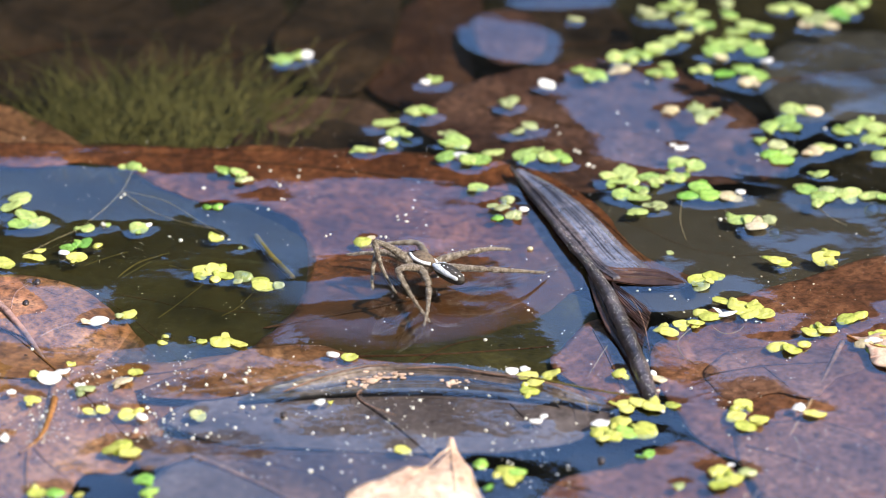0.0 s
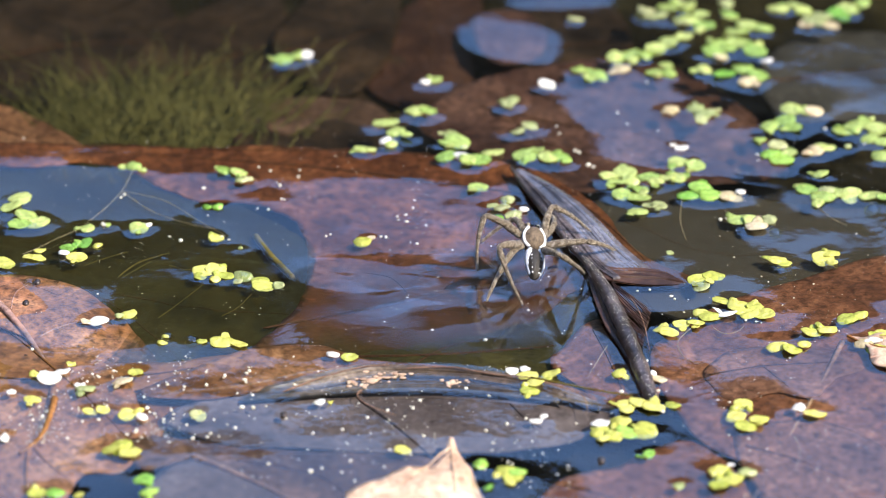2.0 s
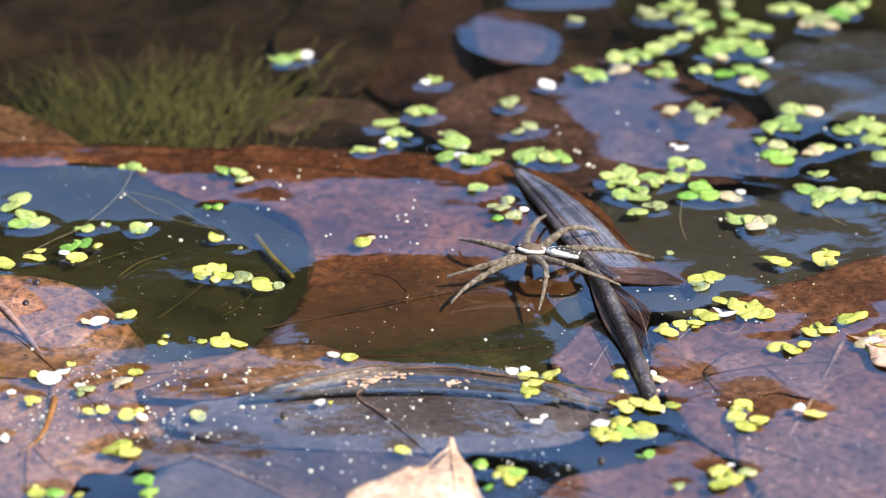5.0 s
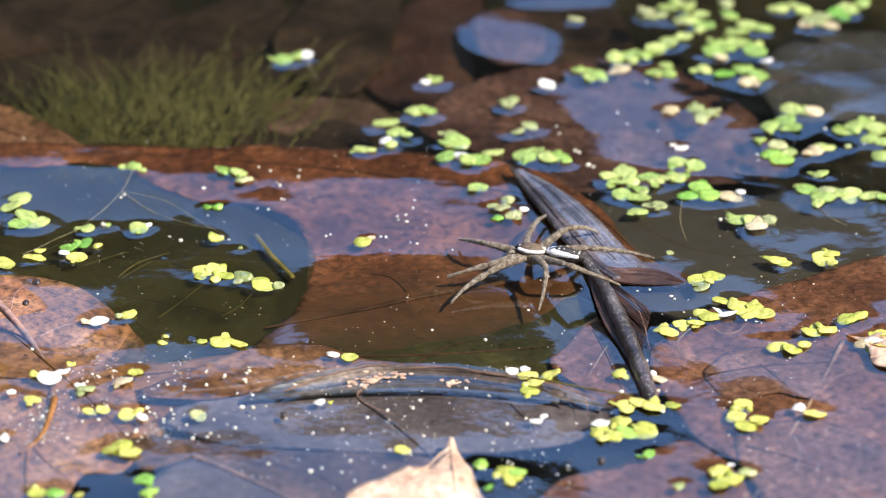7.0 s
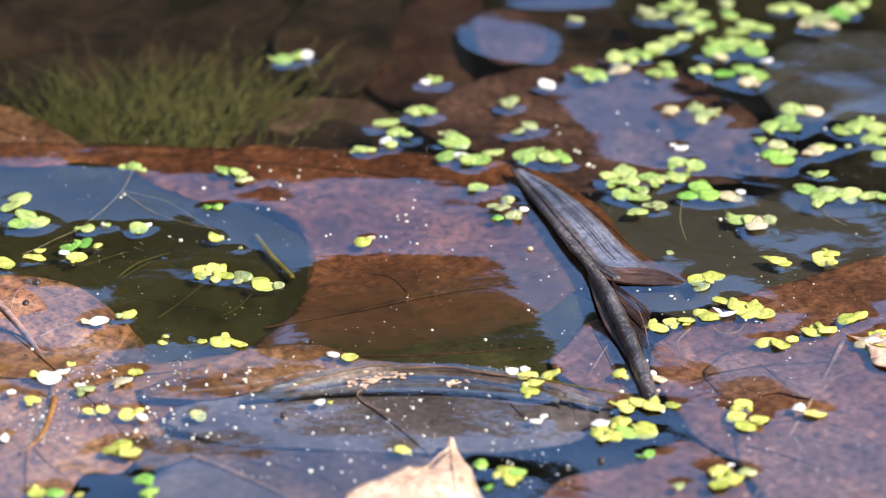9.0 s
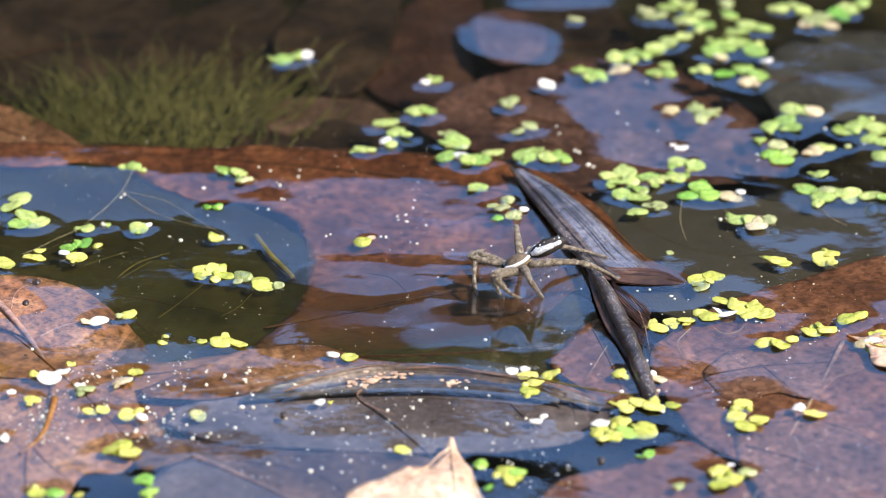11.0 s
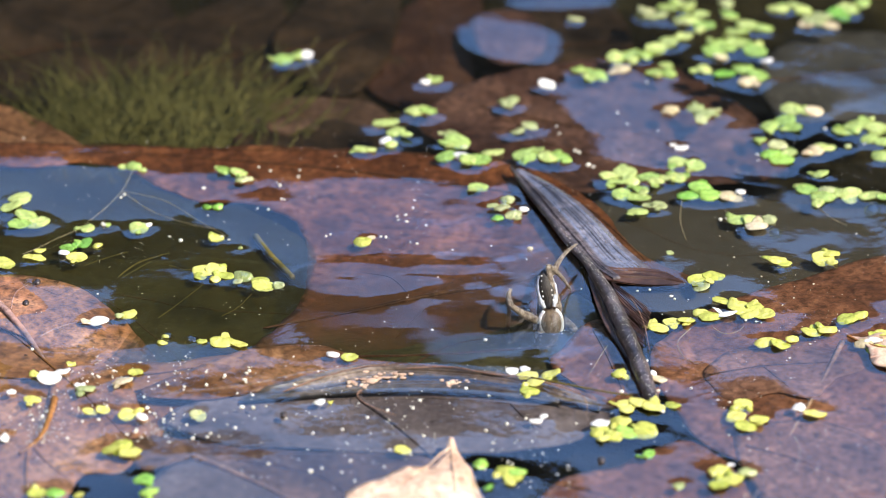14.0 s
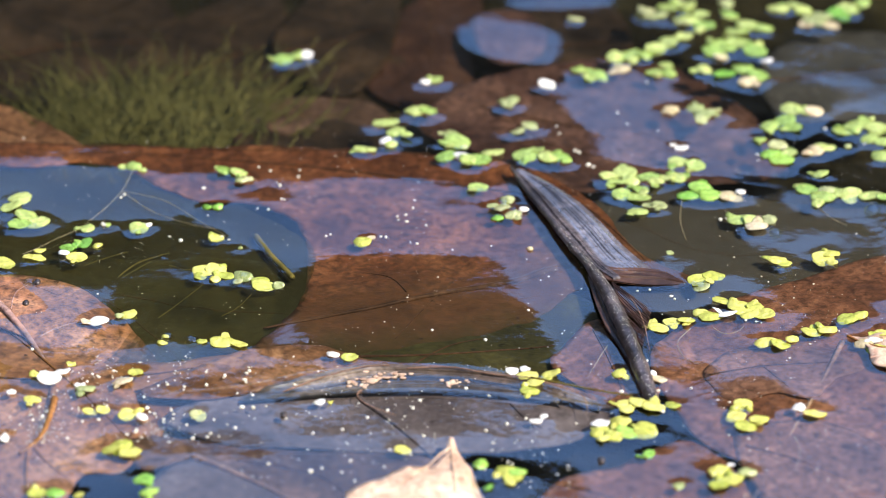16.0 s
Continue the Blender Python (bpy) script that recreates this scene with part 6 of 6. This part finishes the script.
def stance(t, front, tail, *feet):
    """Where the spider's head end and tail end are at t, and its feet: left side one to four, then right side."""
    STANCES.append((t, [Vector(v) for v in (front, tail, *feet)]))


REST = (0.01896, -0.01004, 0.0045), (0.0355, -0.01213, 0.0036), (0.00089, -0.01573, 0), (0.0016, -0.03041, 0), (0.02453, -0.03402, 0), (0.04609, -0.02189, 0.001), (0.00422, 0.00545, 0), (0.02927, 0.01923, 0.001), (0.04162, 0.00711, 0.001), (0.05579, -0.00508, 0)
DIVE = (0.02605, -0.03191, -0.001), (0.02925, -0.02409, 0.0138), (0.02506, -0.02834, -0.008), (0.0295, -0.02684, -0.008), (0.03522, -0.02251, 0), (0.04114, -0.01259, 0.002), (0.01467, -0.03431, -0.001), (0.01767, -0.03011, -0.004), (0.0163, -0.02469, -0.005), (0.03746, -0.0031, 0.003)
RUN = (-0.01191, -0.01817, 0.0045), (0.00554, -0.02782, 0.0034), (-0.02817, -0.02281, 0), (-0.02194, -0.04027, 0), (-0.00937, -0.04086, 0), (0.00058, -0.04204, 0), (-0.03138, -0.00824, 0), (-0.0124, 0.00934, 0), (0.0147, 0.00096, 0), (0.0253, -0.01387, 0)
stance(0.0, (-0.00914, -0.01474, 0.006), (0.00613, -0.02709, 0.004), (-0.01819, -0.02312, 0), (-0.01201, -0.02465, 0), (-0.0049, -0.04204, 0), (-0.00318, -0.03997, 0), (-0.0275, -0.00318, 0), (-0.02214, -0.00156, 0.001), (0.02297, 0.0016, 0), (0.02694, -0.01324, 0))
stance(0.2, (-0.00914, -0.01411, 0.006), (0.00584, -0.02648, 0.004), (-0.02118, -0.02005, 0), (-0.0123, -0.02526, 0), (-0.00231, -0.04204, 0), (0.00319, -0.0367, 0), (-0.02966, -0.00603, 0), (-0.01044, 0.00999, 0), (0.02189, 0.00032, 0), (0.02634, -0.01356, 0))
stance(0.4, (-0.01264, -0.01755, 0.0065), (0.00495, -0.02832, 0.005), (-0.02871, -0.02465, 0), (-0.02085, -0.0367, 0), (-0.00202, -0.04204, 0), (0.00014, -0.04116, 0), (-0.03136, -0.00918, 0), (-0.0124, 0.00934, 0), (0.0144, 0.00096, 0), (0.02574, -0.01418, 0))
stance(0.6, *RUN)
stance(0.85, *RUN)
stance(1.0, (-0.01053, -0.0222, 0.007), (0.00552, -0.03015, 0.005), (-0.02777, -0.03789, 0), (-0.02655, -0.04027, 0), (-0.00201, -0.04322, 0), (0.00086, -0.04263, 0), (-0.02121, -0.01851, 0), (-0.00361, 0.00352, 0), (0.00984, -0.00603, 0), (0.01798, -0.00918, 0))
stance(1.2, (-0.00321, -0.02103, 0.013), (0.00986, -0.03021, 0.009), (-0.02172, -0.0475, 0.006), (-0.01486, -0.0475, 0.006), (-0.00129, -0.04743, 0.004), (0.01091, -0.0439, 0.004), (-0.02081, -0.0356, 0.006), (0.00236, -0.01159, 0.008), (0.01716, -0.01097, 0.006), (0.02445, -0.01662, 0.004))
stance(1.4, (0.02065, -0.0179, 0.013), (0.02086, -0.03319, 0.006), (-0.00352, -0.02096, 0.003), (0.00968, -0.02034, 0.006), (0.01101, -0.0367, 0), (0.02105, -0.0403, 0.002), (0.01439, 0.00238, 0.004), (0.0302, 0.00532, 0.005), (0.03383, -0.00025, 0.002), (0.03719, -0.01231, 0))
stance(1.6, (0.02385, -0.00713, 0.01), (0.02368, -0.02465, 0.004), (0.01141, 0.00295, 0.002), (0.00902, -0.0129, 0.002), (0.00958, -0.03372, 0), (0.01981, -0.03071, 0), (0.02827, 0.01669, 0.003), (0.03867, 0.00943, 0.002), (0.04451, 0.00352, 0), (0.03645, -0.01231, 0))
stance(2.0, (0.02356, -0.00713, 0.01), (0.02355, -0.02373, 0.004), (0.00988, -0.00025, 0.002), (0.009, -0.01602, 0.002), (0.00928, -0.03551, 0), (0.02053, -0.03071, 0), (0.02914, 0.01537, 0.003), (0.0393, 0.00618, 0.002), (0.04581, -0.00128, 0), (0.03714, -0.01387, 0))
stance(2.2, (0.01983, -0.00969, 0.008), (0.03053, -0.0191, 0.006), (0.00237, -0.01168, 0), (0.00678, -0.01851, 0), (0.01978, -0.03222, 0), (0.04066, -0.01851, 0), (0.01448, 0.00675, 0), (0.02911, 0.01406, 0.003), (0.04006, 0.00618, 0.002), (0.04873, -0.00287, 0))
stance(2.4, (0.01921, -0.01159, 0.007), (0.03394, -0.01412, 0.005), (0.00458, -0.01542, 0), (0.00452, -0.0292, 0), (0.02269, -0.03222, 0), (0.04503, -0.01975, 0), (0.00617, 0.00417, 0), (0.02921, 0.0173, 0.002), (0.04088, 0.00744, 0.001), (0.05461, -0.00477, 0))
stance(2.7, *REST)
stance(8.03, *REST)
stance(8.1, (0.01824, -0.01661, 0.007), (0.03413, -0.01348, 0.012), (0.0153, -0.02005, 0), (0.02282, -0.02617, 0), (0.0257, -0.02769, 0), (0.03919, -0.01851, 0), (0.01414, -0.01851, 0), (0.02662, 0.01213, 0.004), (0.03919, 0.00192, 0), (0.05003, -0.01356, 0))
stance(8.2, (0.01488, -0.02648, 0.004), (0.02915, -0.0229, 0.013), (0.01394, -0.03462, -0.00116), (0.0212, -0.03462, -0.00116), (0.02944, -0.02465, 0), (0.03913, -0.02005, 0), (0.0111, -0.02769, 0), (0.01426, -0.00721, 0.004), (0.03, -0.00042, 0.008), (0.04967, -0.0148, 0))
stance(8.3, (0.01884, -0.02617, 0.003), (0.03298, -0.02226, 0.012), (0.01973, -0.0286, -0.003), (0.02305, -0.03041, -0.003), (0.03091, -0.02465, 0), (0.0492, -0.0182, 0.001), (0.01255, -0.0289, 0), (0.01479, -0.02465, 0), (0.01625, -0.00437, 0.003), (0.03709, -0.00501, 0.003))
stance(8.4, *DIVE)
DUCKED = (0.02522, -0.02744, -0.0075), (0.03046, -0.0274, -0.0045), (0.02152, -0.02422, -0.012), (0.02963, -0.02422, -0.012), (0.03262, -0.02175, -0.01), (0.0336, -0.02231, -0.008), (0.02152, -0.02422, -0.012), (0.02303, -0.02271, -0.012), (0.02083, -0.02219, 0.002), (0.0315, -0.01567, 0.007)
UNDER = (0.0243, -0.03076, -0.01), (0.03186, -0.02299, -0.011), (0.01417, -0.02367, -0.014), (0.018, -0.03756, -0.006), (0.02156, -0.02367, -0.014), (0.03189, -0.02367, -0.014), (0.0128, -0.01458, -0.014), (0.01433, -0.01152, -0.014), (0.02175, -0.01332, -0.013), (0.03218, -0.01332, -0.013)
stance(8.45, *DUCKED)
stance(8.55, *DUCKED)
stance(8.63, *UNDER)
stance(9.25, *UNDER)
stance(9.4, *DIVE)
stance(9.55, (0.0149, -0.02465, 0.005), (0.02922, -0.02101, 0.012), (0.00964, -0.02769, 0), (0.01685, -0.03372, 0), (0.02936, -0.02769, 0), (0.03913, -0.02005, 0), (0.00969, -0.02159, 0), (0.01729, -0.00403, 0.004), (0.03248, 0.00561, 0.004), (0.04979, -0.01231, 0))
stance(9.7, *REST)
stance(9.75, *REST)
stance(10.3, (0.01824, -0.01661, 0.007), (0.03413, -0.01348, 0.012), (0.0153, -0.02005, 0), (0.02282, -0.02617, 0), (0.0257, -0.02769, 0), (0.03919, -0.01851, 0), (0.01414, -0.01851, 0), (0.02662, 0.01213, 0.004), (0.03919, 0.00192, 0), (0.05003, -0.01356, 0))
stance(11.3, (0.01488, -0.02649, 0.005), (0.02915, -0.0229, 0.013), (0.01616, -0.03101, 0), (0.01913, -0.02769, 0), (0.02601, -0.02708, 0), (0.0487, -0.01666, 0), (0.00671, -0.0295, 0), (0.00416, -0.00918, 0), (0.01225, -0.0035, 0), (0.04097, -0.00535, 0.002))
stance(11.5, (0.01667, -0.02343, 0.006), (0.02809, -0.01731, 0.016), (0.01674, -0.03101, 0), (0.01913, -0.02769, 0), (0.0278, -0.0367, 0), (0.04728, -0.01542, 0), (0.01433, -0.02617, 0), (0.00639, -0.00918, 0), (0.01819, 0.00352, 0), (0.03823, -0.00246, 0.003))
stance(11.7, (0.01814, -0.02281, 0.006), (0.03163, -0.01698, 0.015), (0.01863, -0.03131, 0), (0.02385, -0.03222, 0), (0.03105, -0.02465, 0), (0.04755, -0.01604, 0), (0.01116, -0.02159, 0), (0.00984, -0.00603, 0), (0.01973, 0.00513, 0), (0.03655, 0.00106, 0.003))
stance(12, (0.02103, -0.02466, 0.006), (0.03596, -0.01917, 0.014), (0.02012, -0.0295, 0), (0.02506, -0.03011, 0), (0.03212, -0.02312, 0), (0.04799, -0.01604, 0), (0.01362, -0.02495, 0), (0.01305, -0.01169, 0), (0.01739, 0.00032, 0), (0.03741, -0.00022, 0.003))
stance(12.3, (0.01903, -0.03135, 0.004), (0.03261, -0.02414, 0.013), (0.01865, -0.03011, 0), (0.02285, -0.03161, 0), (0.03109, -0.02343, 0), (0.04888, -0.01604, 0), (0.01227, -0.02769, 0), (0.0136, -0.0148, 0), (0.01675, -0.00223, 0), (0.03863, 0.00042, 0.003))
stance(12.5, (0.018, -0.03254, 0.003), (0.03135, -0.02723, 0.013), (0.01893, -0.03071, 0), (0.02283, -0.03222, 0), (0.03107, -0.02404, 0), (0.04941, -0.01418, 0), (0.01195, -0.03011, 0), (0.01297, -0.0179, 0), (0.0167, -0.0054, 0), (0.0386, -0.00022, 0.003))
stance(12.8, (0.02001, -0.03462, 0.001), (0.03222, -0.02782, 0.012), (0.0206, -0.03042, -0.006), (0.02501, -0.02952, -0.006), (0.03063, -0.0292, 0), (0.04506, -0.01446, 0.002), (0.01467, -0.03372, 0), (0.01398, -0.03191, -0.002), (0.01628, -0.02405, -0.002), (0.03756, -0.00437, 0.003))
stance(13, (0.02342, -0.03251, -0.001), (0.02902, -0.02755, 0.0135), (0.02102, -0.03132, -0.006), (0.02604, -0.02953, -0.007), (0.03161, -0.02556, 0), (0.04034, -0.01415, 0.002), (0.01523, -0.0355, -0.001), (0.01073, -0.03521, 0), (0.01703, -0.02469, -0.005), (0.03761, -0.0031, 0.003))
stance(13.5, (0.0267, -0.03101, -0.004), (0.02936, -0.0257, 0.0135), (0.02508, -0.02837, -0.01), (0.02952, -0.02718, -0.01), (0.03243, -0.02591, -0.006), (0.03939, -0.01196, 0.002), (0.01767, -0.03011, -0.004), (0.02057, -0.03071, -0.003), (0.0192, -0.02742, -0.006), (0.0369, -0.00182, 0.003))
stance(14, (0.0285, -0.03638, -0.0075), (0.02585, -0.02869, 0.0095), (0.02653, -0.0302, -0.012), (0.0295, -0.02901, -0.012), (0.03244, -0.02778, -0.01), (0.03338, -0.02099, -0.001), (0.02356, -0.03076, -0.01), (0.02212, -0.02956, -0.009), (0.01772, -0.02403, 0.001), (0.03546, -0.00435, 0.004))
stance(14.2, *DUCKED)
stance(14.35, *DUCKED)
stance(14.5, (0.02522, -0.02744, -0.0075), (0.03046, -0.0274, -0.0045), (0.02152, -0.02422, -0.012), (0.02963, -0.02422, -0.012), (0.03262, -0.02175, -0.01), (0.0336, -0.02231, -0.008), (0.02152, -0.02422, -0.012), (0.02303, -0.02271, -0.012), (0.02142, -0.02498, -0.004), (0.02252, -0.02221, 0.008))
stance(14.75, *UNDER)
stance(16.0, *UNDER)


def body_pose(front, tail):
    """Facing from the tail end to the head end, back uppermost."""
    ahead = (front - tail).normalized()
    side = Vector((0, 0, 1)).cross(ahead)
    if side.length < 0.15:
        side = Vector((0, 0, 1)).cross(ahead + Vector((0, -0.3, 0)))
    side.normalize()
    turn = Matrix((ahead, side, ahead.cross(side))).transposed()
    return Matrix.Translation(front.lerp(tail, 0.25)) @ turn.to_4x4() @ Matrix.Rotation(radians(16), 4, "X")


def frame_of(x_axis, bend):
    """A turn whose X runs along the limb and whose Y is the hinge."""
    y = (bend - x_axis * bend.dot(x_axis)).normalized()
    return Matrix((x_axis, y, x_axis.cross(y))).transposed()


def reach(hip, foot, upper, lower, pole):
    """Knee and hinge for a two-part leg from hip to foot."""
    way = foot - hip
    d = min(max(way.length, abs(upper - lower) + 0.002), (upper + lower) * 0.985)
    way.normalize()
    along = (d * d + upper * upper - lower * lower) / (2 * d)
    out = (pole - way * pole.dot(way)).normalized()
    knee = hip + way * along + out * math.sqrt(max(upper * upper - along * along, 1e-9))
    return knee, hip + way * d, way.cross(out)


def ahead_z(m):
    """How steeply the body points up or down."""
    return m.col[0].z


def spider_rows(spider, legs):
    times = sorted({round(t, 2) for t, _ in STANCES} | {round(k * 0.1, 2) for k in range(161) if not 27 < k < 80 and not 149 < k})
    body, leg_rows = [], {key: ([], []) for key in legs}
    for t in times:
        i = max(k for k in range(len(STANCES)) if STANCES[k][0] <= t + 1e-6)
        j = min(i + 1, len(STANCES) - 1)
        span = STANCES[j][0] - STANCES[i][0]
        f = (t - STANCES[i][0]) / span if span else 0
        front, tail, *feet = [p.lerp(q, f) for p, q in zip(STANCES[i][1], STANCES[j][1])]
        m = body_pose(front, tail)
        back = m.inverted()
        body.append((t, m))
        for n, (s, k) in enumerate(((1, 1), (1, 2), (1, 3), (1, 4), (-1, 1), (-1, 2), (-1, 3), (-1, 4))):
            hip = Vector((HIPS[k][0], s * HIPS[k][1], -0.0006))
            foot = back @ feet[n]
            upper, lower = SPAN[(s, k)]
            fore = 0.9 if k < 3 else -0.7
            lift = 0.2 + 0.45 * abs(ahead_z(m)) - (0.9 if feet[n].z < -0.002 else -0.4) * min(max((-0.005 - m.translation.z) / 0.003, 0), 1)
            lift += 0.8 * max(0, 1 - (foot - hip).length / (0.75 * (upper + lower)))
            side = Vector((0, 0, 1)).cross(foot - hip).normalized()
            side = -side if side.dot(Vector((fore, s * 0.6, 0))) < 0 else side
            knee, end, hinge = reach(hip, foot, upper, lower, side * (0.25 if k == 3 else 0.6) + Vector((0, 0, lift + (0.3 if k == 3 else 0))))
            f1 = frame_of((knee - hip).normalized(), hinge)
            f2 = frame_of((end - knee).normalized(), hinge)
            leg_rows[(s, k)][0].append((t, Matrix.Translation(hip) @ f1.to_4x4()))
            leg_rows[(s, k)][1].append((t, Matrix.Translation(knee) @ f2.to_4x4()))
    return body, leg_rows


# ---- waves that the spider raises ----
def ripple_mesh(rx, ry, size, height, ridge, lean, seed):
    """A stirred patch of water: short crossing waves, or one long swell, that die away towards its rim."""
    bm, sides, steps = bmesh.new(), 96, 60
    rows = []
    for i in range(steps + 1):
        f = 0.02 + 0.98 * i / steps
        row = []
        for k in range(sides):
            q = 2 * math.pi * k / sides
            x, y = rx * f * math.cos(q), ry * f * math.sin(q)
            calm = math.cos(f * math.pi / 2) ** 2
            chop = noise.noise(Vector((x * 0.75 / size, y * 1.2 / size, seed))) + 0.4 * noise.noise(Vector((x * 1.6 / size, y * 2.3 / size, seed + 5)))
            bend = y - 0.006 * noise.noise(Vector((x / size, 0, seed + 2))) - 14 * x * x
            row.append(bm.verts.new((x, y, calm * (height * chop + ridge * math.exp(-(bend / 0.009) ** 2)) - lean * y)))
        rows.append(row)
    bm.faces.new(rows[0])
    for a, b in zip(rows, rows[1:]):
        for k in range(sides):
            bm.faces.new((a[k], b[k], b[(k + 1) % sides], a[(k + 1) % sides]))
    return bm


def build_ripples():
    made = []
    for rx, ry, size, height, ridge, lean, seed in ((0.042, 0.044, 0.017, 0.0008, 0.0006, 0.01, 3), (0.05, 0.056, 0.018, 0.0011, 0, 0.013, 7), (0.034, 0.044, 0.016, 0.0006, 0.0009, 0.034, 12)):
        ob = new("ripple", mesh_of("ripple", ripple_mesh(rx, ry, size, height, ridge, lean, seed), RIPPLE))
        made.append(tagged(ob, "ring of small waves on the pond water", "ripple", "waves round the spider", "stuff"))
    return made


def ripple_rows(stretches):
    """Up while the water is stirred, flat under the leaves when it is calm: time, x, y, height in millimetres."""
    return [(t, pose(x, y, z / 1000, 0, 0, turn)) for t, x, y, z, turn in stretches]


build_ground()
build_backdrop()
settle_water()
build_water()
build_leaves()
build_murk()
weeds = build_duckweed()
build_all_specks()
build_dust("fine pale dust on the near film", 480, 4, -0.12, 0.12, -0.125, -0.03, 1.0)
build_dust("fine pale dust over the large leaf", 400, 9, -0.12, 0.12, -0.03, 0.07, 0.9)
x0, y0 = -0.10112, -0.10103
x1, y1 = -0.06312, -0.05572
build_dust("white grit drifted beside the wet leaf", 380, 21, x0, x1, y0, y1, 1.25)
x0, y0 = -0.04844, -0.12159
x1, y1 = 0.03058, -0.06001
build_dust("pale grit scattered along the curled leaf", 170, 33, x0, x1, y0, y1, 1.4)
build_strands()
for seed_x, seed_y in ((-0.10574, -0.01882), (-0.03882, -0.08827), (-0.10754, -0.03011), (0.0378, -0.10755)):
    ob = thing("seed", "small dark seed on the wet leaf", "seed", Matrix.Translation((seed_x, seed_y, water_z(seed_x, seed_y) + 0.0003)))
    bm = bmesh.new()
    blob_into(bm, (0, 0, 0), (0.0009, 0.0013, 0.0008), 8, 10)
    part("husk", bm, RIB, ob)
tan_seed = thing("seed", "small tan seed drifting beside the spider", "seed", Matrix.Translation((*(0.02312, 0.0016), water_z(*(0.02312, 0.0016)) + 0.0003)))
bm = bmesh.new()
blob_into(bm, (0, 0, 0), (0.0009, 0.0008, 0.0006), 8, 10)
part("husk", bm, FROND_TAN, tan_seed)
build_bubbles()
build_water_weed()
spider, spider_legs = build_spider()
ripples = build_ripples()


def motions():
    body, leg_rows = spider_rows(spider, spider_legs)
    walk(spider, body)
    for key, (upper, lower) in leg_rows.items():
        walk(spider_legs[key][0], upper)
        walk(spider_legs[key][1], lower)
    for ob, dx, dy in ((weeds[DRIFT], 0.0026, -0.002), (weeds[DRIFT + 1], 0.0024, -0.001), (weeds[DRIFT + 2], 0.0028, -0.0022)):
        x, y, z = ob.location
        shoved = pose(x + dx, y + dy, z, 0, 0, -4)
        walk(ob, [(0, shoved), (7.1, shoved), (7.55, pose(x + dx * 0.5, y + dy * 0.5, z, 0, 0, -2)), (8.0, pose(x, y, z)), (16, pose(x, y, z))])
    here = tan_seed.matrix_basis.copy()
    aside = Matrix.Translation((0.00449, -0.01203, 0)) @ here
    walk(tan_seed, [(0, here), (0.25, here), (0.4, aside), (1.2, aside), (1.6, here), (16, here)])
    low = -27
    walk(ripples[0], ripple_rows([(0, -0.01385, -0.01851, 0.3, 0), (0.7, -0.0153, -0.02005, 0.0, 3), (0.95, -0.01383, -0.02005, 0.2, 4), (1.5, -0.00206, -0.02159, 0.4, 9), (2.3, 0.00675, -0.02312, 0.2, 12), (2.9, 0.0111, -0.02769, low, 14), (16, 0.0111, -0.02769, low, 14)]))
    walk(ripples[1], ripple_rows([(0, -0.00207, -0.01542, low, 0), (1.0, -0.00207, -0.01542, low, 0), (1.2, -0.00355, -0.01542, 0.4, 0), (1.8, -0.00502, -0.01542, 0.5, -3), (2.52, -0.00649, -0.01697, 0.2, -4), (2.75, -0.00649, -0.01697, low, -4),
                                  (8.0, -0.00207, -0.01542, low, 0), (8.12, -0.00207, -0.01542, 0.4, 0), (8.5, -0.00355, -0.01542, 0.3, 3), (8.62, -0.00355, -0.01542, low, 3), (9.85, -0.00207, -0.01542, low, 3), (10.35, -0.00207, -0.01542, 0.3, 3),
                                  (12, -0.00133, -0.01542, 0.5, 0), (15.1, -0.00502, -0.01542, 0.4, 9), (15.4, -0.00502, -0.01542, low, 10), (16, -0.00502, -0.01542, low, 10)]))
    walk(ripples[2], ripple_rows([(0, 0.01093, -0.0441, low, 0), (8.1, 0.01093, -0.0441, low, 0), (8.2, 0.01093, -0.0441, 0.4, 0), (8.5, 0.01163, -0.04557, 0.4, 3), (8.6, 0.01163, -0.04557, low, 3), (9.9, 0.01094, -0.04263, low, 0), (10.4, 0.01094, -0.04263, 0.3, 0),
                                  (12, 0.01022, -0.04263, 0.6, 0), (13.6, 0.01378, -0.04557, 0.5, 6), (15.0, 0.0252, -0.04849, 0.4, 14), (15.3, 0.0252, -0.04849, low, 14), (16, 0.0252, -0.04849, low, 14)]))


motions()
